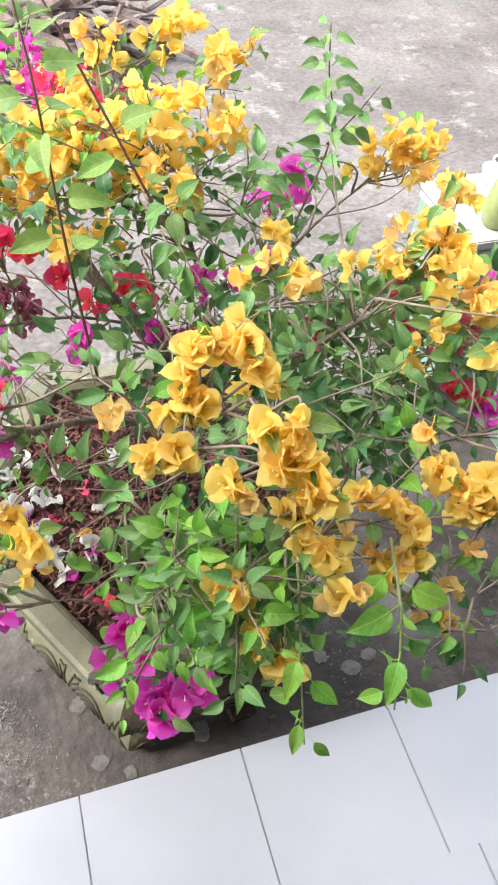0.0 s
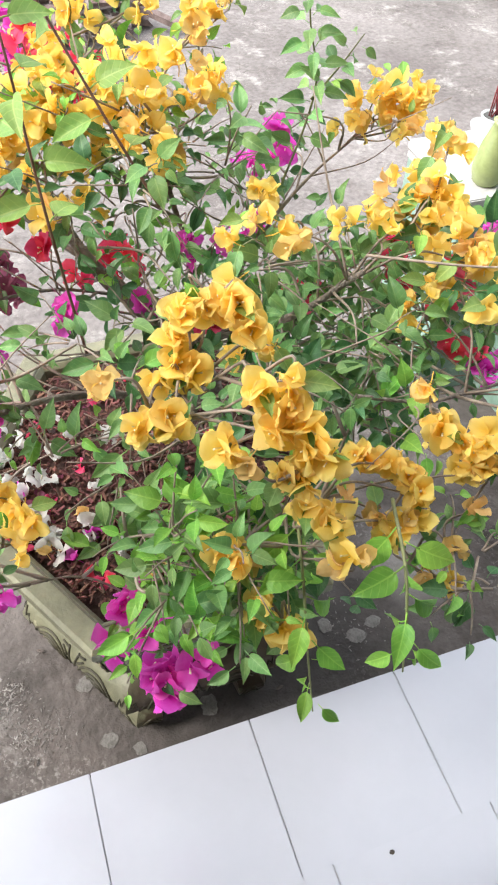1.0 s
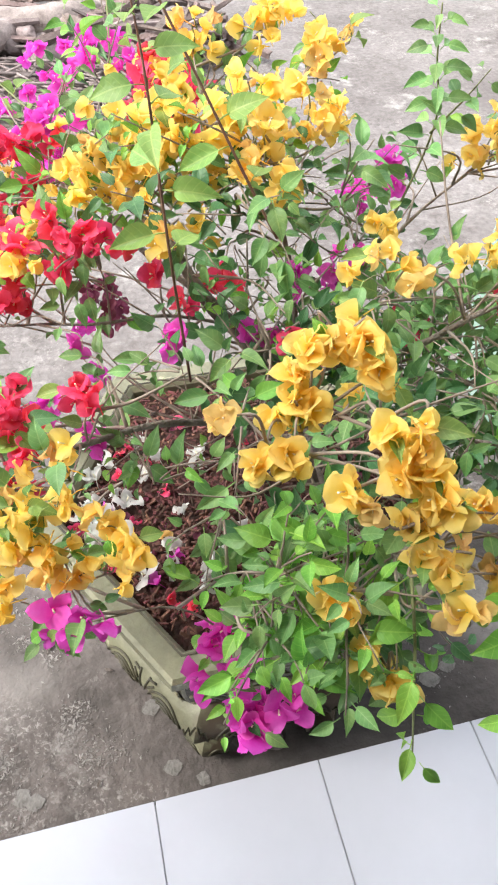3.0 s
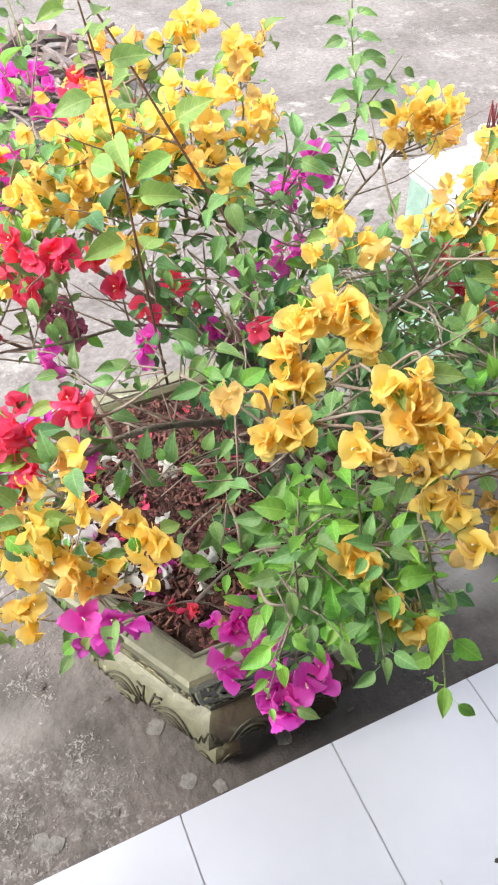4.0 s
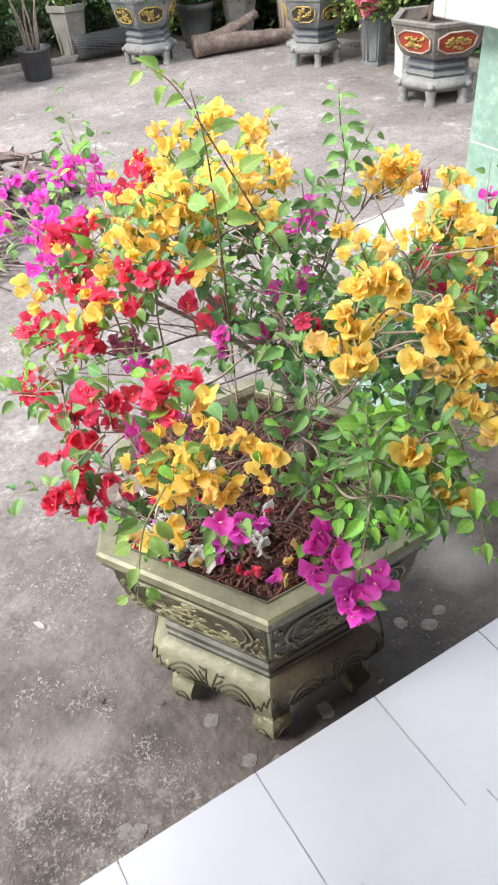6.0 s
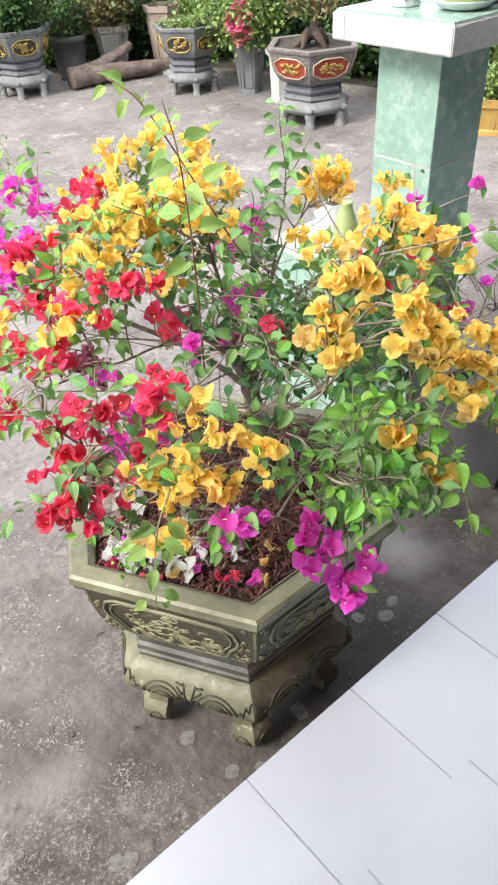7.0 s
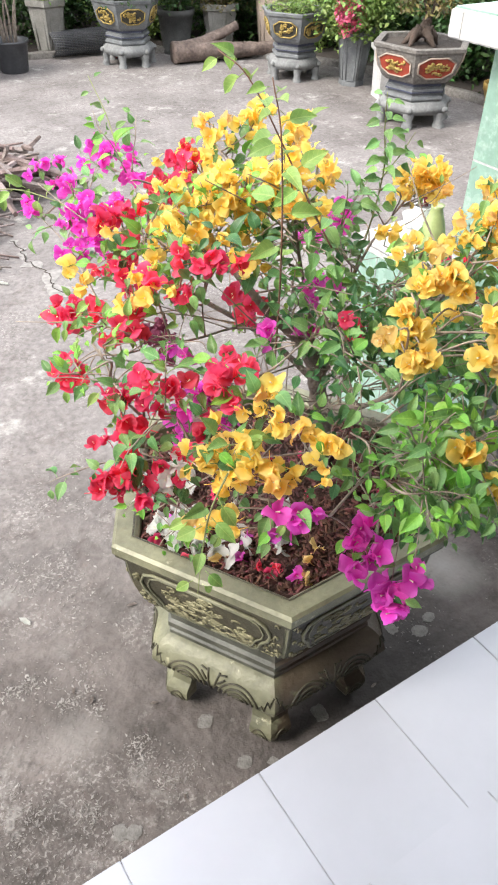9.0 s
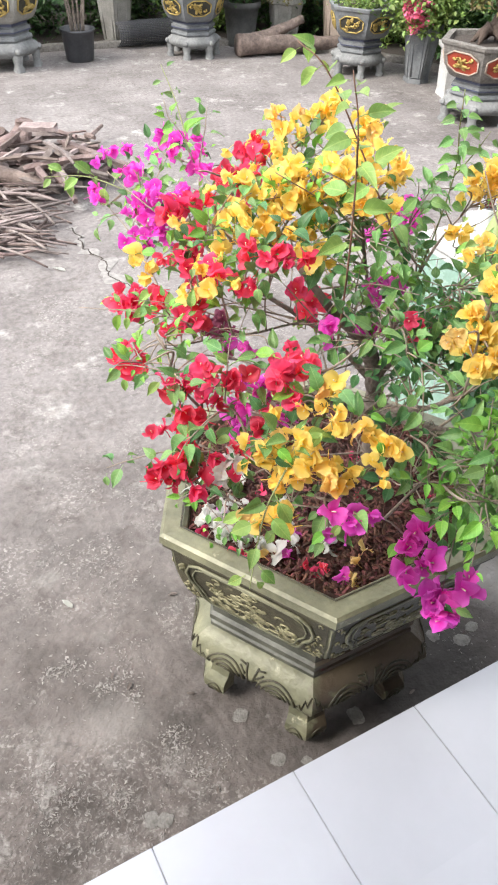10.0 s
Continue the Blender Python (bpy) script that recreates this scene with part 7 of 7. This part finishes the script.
for i, p in enumerate(line):
    d = (line[min(i + 1, len(line) - 1)] - line[max(i - 1, 0)]).normalized()
    out = Vector((d.y, -d.x, 0))
    rise = 0.055 + 0.012 * noise.noise((i * 0.9, 3, 0))
    v_ += [p + out * 0.055 + Vector((0, 0, -0.01)), p + out * 0.048 + Vector((0, 0, rise - 0.010)), p + out * 0.030 + Vector((0, 0, rise)), p - out * 0.035 + Vector((0, 0, rise - 0.004)), p - out * 0.05 + Vector((0, 0, -0.01))]
for i in range(len(line) - 1):
    f_ += [(5 * i + j, 5 * i + j + 1, 5 * i + j + 6, 5 * i + j + 5) for j in range(4)]
tagged(mesh_object("kerb", v_, f_, STONE_ROUGH), "low worn concrete kerb between the yard and the earth bed", "kerb", kind="structure")

# ---- the heap of dry wood ----
AX, AY = Vector((0.87, -0.5, 0)), Vector((0.5, 0.87, 0))
HEAP = Vector((0.02, 3.25, 0))


def stick(p, q, r0, r1, mat, name="stick", label="dry grey stick lying on the wood heap", sides=6, smooth=True):
    p, q = Vector(p), Vector(q)
    kink = 0.09 * (q - p).length
    mid = p.lerp(q, 0.5) + Vector((rr.uniform(-kink, kink), rr.uniform(-kink, kink), rr.uniform(-0.01, 0.02)))
    v_, f_ = tube_data(curve_points([p, mid, q], 4), r0, r1, sides, knobs=0.12)
    lowest = min(w.z for w in v_)
    if lowest < 0.002:
        v_ = [w + Vector((0, 0, 0.002 - lowest)) for w in v_]
    return tagged(mesh_object(name, v_, f_, mat, smooth=smooth), label, "dry wood", "dry sticks of the wood heap")


for i in range(250):
    layer = i / 250
    c = HEAP + AX * rr.uniform(-0.75, 0.32) + AY * rr.uniform(-0.42, 0.42) + Vector((0, 0, 0.015 + 0.10 * layer * rr.random()))
    w = rr.gauss(0, 0.5)
    d = AX * math.cos(w) + AY * math.sin(w)
    L = rr.uniform(0.2, 0.6)
    r = rr.uniform(0.004, 0.011)
    stick(c - d * L * 0.5, c + d * L * 0.5 + Vector((0, 0, rr.uniform(-0.02, 0.03))), r, r * 0.7, rr.choice((GREYWOOD, GREYWOOD, BROWNWOOD)))
for i in range(70):
    c = HEAP + AX * rr.uniform(-0.85, 0.42) + AY * rr.uniform(0.35, 1.15) + Vector((0, 0, 0.03 + rr.uniform(0, 0.14)))
    w = rr.gauss(0, 0.6)
    d = AX * math.cos(w) + AY * math.sin(w)
    L = rr.uniform(0.2, 0.6)
    r = rr.uniform(0.009, 0.027)
    stick(c - d * L * 0.5, c + d * L * 0.5 + Vector((0, 0, rr.uniform(-0.04, 0.06))), r, r * 0.75, rr.choice((GREYWOOD, BROWNWOOD, BROWNWOOD)), "branch_log", "split brown branch lying on the wood heap", 5, False)
stump = thing("tree_stump", tuple(HEAP + AX * -0.02 + AY * 0.95), "weathered brown grey stump standing in the wood heap", "stump")
v_, f_ = tube_data(curve_points([Vector((0, 0, 0)), Vector((0.0, 0, 0.10)), Vector((0.02, 0.01, 0.17)), Vector((0.035, 0.02, 0.23))], 5), 0.09, 0.052, 14, knobs=0.2)
v_ = [p + Vector((noise.noise(p * 11), noise.noise(p * 11 + Vector((5, 0, 0))), 0.9 * noise.noise(p * 16) * (p.z > 0.1))) * 0.034 for p in v_]
mesh_object("body", v_, f_, BROWNWOOD, stump, "", False)
v_, f_ = tube_data(curve_points([Vector((-0.02, -0.02, 0.09)), Vector((-0.09, -0.06, 0.15)), Vector((-0.14, -0.12, 0.23))], 4), 0.045, 0.028, 9, knobs=0.2)
mesh_object("side_branch", v_, f_, BROWNWOOD, stump, "", False)


def split_piece(p, q, wide, thick, mat):
    """A split length of wood: a wedge-like board with torn ends."""
    p, q = Vector(p), Vector(q)
    way = (q - p).normalized()
    across = way.cross(Vector((rr.uniform(-0.4, 0.4), rr.uniform(-0.4, 0.4), 1))).normalized()
    up = across.cross(way)
    v_, f_ = [], []
    for i in range(6):
        c = p.lerp(q, i / 5) + across * rr.uniform(-0.004, 0.004)
        w, h = wide * rr.uniform(0.85, 1.1) / 2, thick * rr.uniform(0.8, 1.15) / 2
        end = rr.uniform(-0.02, 0.02) if i in (0, 5) else 0
        v_ += [c - across * w - up * h + way * end, c + across * w - up * h * 0.6 - way * end, c + across * w * 0.7 + up * h + way * end, c - across * w * 0.8 + up * h * 0.9]
    for i in range(5):
        for j in range(4):
            f_.append((4 * i + j, 4 * i + (j + 1) % 4, 4 * i + 4 + (j + 1) % 4, 4 * i + 4 + j))
    f_ += [(3, 2, 1, 0), (20, 21, 22, 23)]
    lowest = min(w.z for w in v_)
    v_ = [w + Vector((0, 0, max(0.0, 0.003 - lowest))) for w in v_]
    tagged(mesh_object("split_wood", v_, f_, mat, smooth=False), "rough split piece of pinkish grey wood on the heap", "dry wood", "split wood of the heap")


split_piece((0.52, 3.68, 0.21), (0.70, 3.54, 0.10), 0.055, 0.03, GREYWOOD)
split_piece((0.22, 3.78, 0.08), (0.91, 3.62, 0.025), 0.06, 0.04, BROWNWOOD)
split_piece((0.30, 3.70, 0.16), (0.72, 3.72, 0.15), 0.045, 0.03, BROWNWOOD)
split_piece((0.46, 3.95, 0.24), (0.62, 3.80, 0.26), 0.06, 0.03, GREYWOOD)
split_piece((0.60, 3.80, 0.05), (0.66, 3.70, 0.24), 0.03, 0.02, GREYWOOD)
for i in range(26):
    c = Vector((0.40, 3.72, 0.05 + 0.14 * (i / 26))) + AX * rr.gauss(0, 0.2) + AY * rr.gauss(0, 0.14)
    d = Vector((1, rr.gauss(-0.2, 0.8), rr.gauss(0, 0.28))).normalized() * rr.uniform(0.09, 0.26)
    split_piece(c - d, c + d, rr.uniform(0.025, 0.06), rr.uniform(0.014, 0.035), rr.choice((GREYWOOD, GREYWOOD, BROWNWOOD)))
stick((0.02, 3.76, 0.15), (0.46, 3.48, 0.06), 0.07, 0.03, BROWNWOOD, "root_log", "thick pale root log lying in the wood heap", 12)
stick((0.16, 3.98, 0.08), (0.40, 3.86, 0.22), 0.05, 0.035, BROWNWOOD, "root_log", "thick brown root log leaning on the wood heap", 10)
for i, (du, dv, L, r) in enumerate(((-0.45, 0.55, 0.5, 0.10), (-0.15, 0.35, 0.45, 0.07), (-0.6, 0.25, 0.5, 0.08))):
    c = HEAP + AX * du + AY * dv
    w = 0.5 + 0.4 * i
    d = AX * math.cos(w) + AY * math.sin(w)
    stick(c - d * L / 2 + Vector((0, 0, r)), c + d * L / 2 + Vector((0, 0, r + 0.05)), r, r * 0.7, GREYWOOD, "root_log", "thick pale root log lying in the wood heap", 10)

# knobbly pale root ends at the back of the heap
for i in range(16):
    c = Vector((-0.10, 4.0, 0)) + AX * rr.uniform(-0.35, 0.30) + AY * rr.uniform(-0.30, 0.25)
    r = rr.uniform(0.05, 0.095)
    b = bmesh.new()
    bmesh.ops.create_icosphere(b, subdivisions=3, radius=1)
    for p in b.verts:
        n_ = p.co.copy()
        k_ = 1 + 0.35 * noise.noise(n_ * 1.4 + Vector((i * 7, 0, 0))) + 0.14 * noise.noise(n_ * 4 + Vector((0, i * 5, 0)))
        p.co = Vector((n_.x * 1.25, n_.y * 0.85, n_.z * 0.8)) * k_ * r
    low_ = min(p.co.z for p in b.verts)
    ob = part("wood_chunk", b, GREYWOOD, None, smooth=True)
    ob.matrix_basis = pose(c.x, c.y, -low_ + 0.002 + (0.07 if i % 3 == 2 else 0), 0, 0, rr.uniform(0, 360))
    tagged(ob, "knobbly pale grey root end lying in the wood heap", "dry wood", "root ends of the wood heap")

# crack with pale lime bloom that runs from the heap
v_, f_, cv = [], [], []
for i in range(40):
    t = i / 39
    p = Vector((0.40, 3.02, 0)).lerp(Vector((0.44, 2.10, 0)), t) + Vector((0.016 * math.sin(i * 0.45) + 0.010 * math.sin(i * 1.7), 0.02 * math.sin(i * 1.1), 0))
    swell = 0.3 + 1.2 * max(0.0, math.sin(3.0 * t + 0.2))
    wl, wr = (0.046 * swell * max(0.05, 0.42 + 0.9 * noise.noise((i * 0.45, k_ * 7.0, 0.5)) + rr.uniform(-0.3, 0.3)) for k_ in (0, 1))
    v_ += [p + Vector((-wl, -wl * 0.4, 0.002)), p + Vector((0, 0, 0.004)), p + Vector((wr, wr * 0.4, 0.002))]
    g = 0.002 + 0.003 * abs(math.sin(i * 1.9))
    cv += [p + Vector((-g, 0, 0.0035)), p + Vector((0, 0, 0.0065)), p + Vector((g, 0, 0.0035))]
for i in range(39):
    f_ += [(3 * i, 3 * i + 1, 3 * i + 4, 3 * i + 3), (3 * i + 1, 3 * i + 2, 3 * i + 5, 3 * i + 4)]
tagged(mesh_object("lime_streak", v_, f_, FLECK), "jagged pale lime bloom along a crack in the concrete", "stain", kind="structure")
tagged(mesh_object("crack", cv, list(f_), EARTH), "thin dark jagged crack in the concrete", "crack", kind="structure")


def flat_patch(name, x, y, r, mat, label, z=0.002, category="stain", wob=0.25, seed=0, kind="structure"):
    q = random.Random(seed)
    n = 22
    ph = q.uniform(0, 6)
    b = bmesh.new()
    ring = [b.verts.new((r * (1 + wob * math.sin(2 * k * 6.283 / n + ph) + q.uniform(-wob, wob) * 0.5) * math.cos(k * 6.283 / n), r * (1 + q.uniform(-wob, wob) * 0.6) * math.sin(k * 6.283 / n), 0)) for k in range(n)]
    top = b.verts.new((0, 0, 0.0015))
    for k in range(n):
        b.faces.new((ring[k], ring[(k + 1) % n], top))
    ob = part(name, b, mat, None, smooth=True)
    ob.matrix_basis = pose(x, y, z)
    return tagged(ob, label, category, kind=kind)


for i, (x, y, r) in enumerate(((0.145, 0.113, 0.022), (-0.095, 0.24, 0.018), (-0.37, 0.12, 0.017), (-0.345, 0.105, 0.016), (-0.07, 0.108, 0.016), (-0.015, 0.072, 0.014), (0.45, 0.205, 0.018), (0.51, 0.16, 0.020), (0.56, 0.18, 0.016))):
    flat_patch("drip_stain", x, y, r, PALESTAIN, "round pale lime spot on the concrete", seed=i)
# leaf litter and grit
for x, y, s in ((-0.09, 0.635, 0.014), (-0.173, 0.344, 0.010), (-0.322, 0.475, 0.010), (-0.349, 0.734, 0.021), (0.30, 0.10, 0.010), (-0.22, 0.11, 0.008), (0.42, 1.2, 0.02), (0.22, 2.6, 0.035), (-0.295, 0.43, 0.012)):
    b = bmesh.new()
    vs = [b.verts.new((s * a1, s * b1 * 0.6, 0.003 + 0.2 * s * abs(b1))) for a1, b1 in ((-1, 0), (-0.3, 0.6), (0.6, 0.5), (1, -0.1), (0.4, -0.6), (-0.5, -0.5))]
    b.faces.new(vs)
    geo = bmesh.ops.solidify(b, geom=b.faces[:], thickness=0.0015)
    ob = part("fallen_leaf", b, WHITE if s > 0.02 else LITTER)
    ob.matrix_basis = pose(x, y, 0.002, 0, 0, rr.uniform(0, 360))
    tagged(ob, "small dry pale fallen leaf on the concrete", "fallen leaf", "fallen leaves on the yard")
v_, f_ = [], []
spots = [(-0.30, 0.17, 0.07), (-0.44, 0.12, 0.08), (-0.36, 0.50, 0.06), (-0.26, 0.52, 0.05), (0.50, 0.18, 0.07), (-0.52, 0.55, 0.14), (-0.60, 0.25, 0.12), (-0.45, 0.35, 0.15), (-0.3, 0.7, 0.15), (-0.1, 0.9, 0.3), (-0.5, 1.1, 0.3), (0.3, 1.6, 0.5), (0.65, 0.3, 0.12), (-0.19, 0.16, 0.04), (-0.20, 0.17, 0.035), (-0.24, 0.26, 0.035), (-0.55, 0.16, 0.07), (-0.62, 0.20, 0.08), (-0.38, 0.09, 0.05)]
flaked = [(-0.291, 0.832, 0.05), (-0.232, 0.746, 0.05), (-0.313, 0.897, 0.05), (-0.207, 0.865, 0.045), (-0.299, 0.458, 0.022), (-0.292, 0.403, 0.018), (-0.352, 0.453, 0.02), (-0.405, 0.551, 0.02), (-0.445, 0.551, 0.02), (-0.254, 0.227, 0.03), (-0.237, 0.165, 0.022), (-0.256, 0.262, 0.022), (-0.506, 0.252, 0.03), (-0.431, 0.214, 0.025), (-0.406, 0.188, 0.02), (-0.558, 0.228, 0.04), (-0.543, 0.296, 0.03), (-0.13, 1.125, 0.08), (-0.014, 1.053, 0.08), (-0.104, 1.263, 0.09)]
for i in range(3300):
    # a curled flake of lime: three points along a bend, thin at both ends
    sx, sy, sr = rr.choice(spots if i < 1800 else flaked)
    x, y = rr.gauss(sx, sr * 0.7), max(rr.gauss(sy, sr * 0.7), 0.012)
    L = rr.uniform(0.0012, 0.0058 if i < 1800 else 0.0068) * rr.uniform(0.45, 1) * (1.0 + 0.5 * min(y, 1.0))
    w, bend, fat = rr.uniform(0, 6.3), rr.uniform(-0.8, 0.8), rr.uniform(0.22, 0.5)
    c, s_ = math.cos(w), math.sin(w)
    b0 = len(v_)
    for u, q in ((-1, 0), (0, bend * 0.5 + fat), (1, 0), (0, bend * 0.5 - fat)):
        v_.append(Vector((x + L * (u * c - q * s_), y + L * (u * s_ + q * c), 0.0008)))
    v_.append(Vector((x - L * bend * 0.5 * s_, y + L * bend * 0.5 * c, 0.0022)))
    f_ += [(b0, b0 + 4, b0 + 1), (b0 + 1, b0 + 4, b0 + 2), (b0 + 2, b0 + 4, b0 + 3), (b0 + 3, b0 + 4, b0)]
tagged(mesh_object("grit", v_, f_, GRIT, smooth=False), "pale grit and lime flecks scattered on the concrete", "grit", kind="stuff")

# ---- porch tiles ----
def tile_mesh(w, d):
    b = bmesh.new()
    box(b, -w / 2, w / 2, -d / 2, d / 2, -0.009, 0.0)
    edges = [e for e in b.edges if abs(e.verts[0].co.y - e.verts[1].co.y) > 0.01 and e.verts[0].co.z > -0.001]
    bmesh.ops.bevel(b, geom=edges, offset=0.0012, segments=2, affect="EDGES")
    me = bpy.data.meshes.new("floor_tile")
    b.to_mesh(me)
    b.free()
    me.materials.append(TILE)
    return me


edge_tile, full_tile = tile_mesh(0.2968, 0.27), tile_mesh(0.2978, 0.30)
for row in range(11):
    for col in range(-9, 10):
        if row == 0:
            x, y, me = 0.04 + 0.2985 * col, -0.135, edge_tile
        else:
            x, y, me = 0.04 + 0.054 + 0.3 * col, -0.27 - 0.15 - 0.3 * (row - 1), full_tile
        ob = new("floor_tile", me)
        ob.parent = porch
        ob.matrix_basis = pose(x, y, PORCH)
# the porch floor further along, tile by tile in one sheet
v_, f_ = [], []
for row in range(11):
    for col in list(range(-22, -9)) + list(range(10, 16)):
        w_, d_ = (0.1484, 0.135) if row == 0 else (0.1489, 0.15)
        x, y = (0.04 + 0.2985 * col, -0.135) if row == 0 else (0.094 + 0.3 * col, -0.42 - 0.3 * (row - 1))
        b0 = len(v_)
        for dz in (-0.009, 0.0):
            v_ += [(x - w_, y - d_, PORCH + dz), (x + w_, y - d_, PORCH + dz), (x + w_, y + d_, PORCH + dz), (x - w_, y + d_, PORCH + dz)]
        f_ += [tuple(b0 + q for q in quad) for quad in ((4, 5, 6, 7), (0, 1, 5, 4), (1, 2, 6, 5), (2, 3, 7, 6), (3, 0, 4, 7))]
mesh_object("floor_tile", v_, f_, TILE, porch, smooth=False)["kind"] = "stuff"
speck = tagged(flat_patch("grit_speck", 0.345, -0.285, 0.004, EARTH, "small dark speck on the white tile", PORCH + 0.001, "speck", seed=4), kind="")
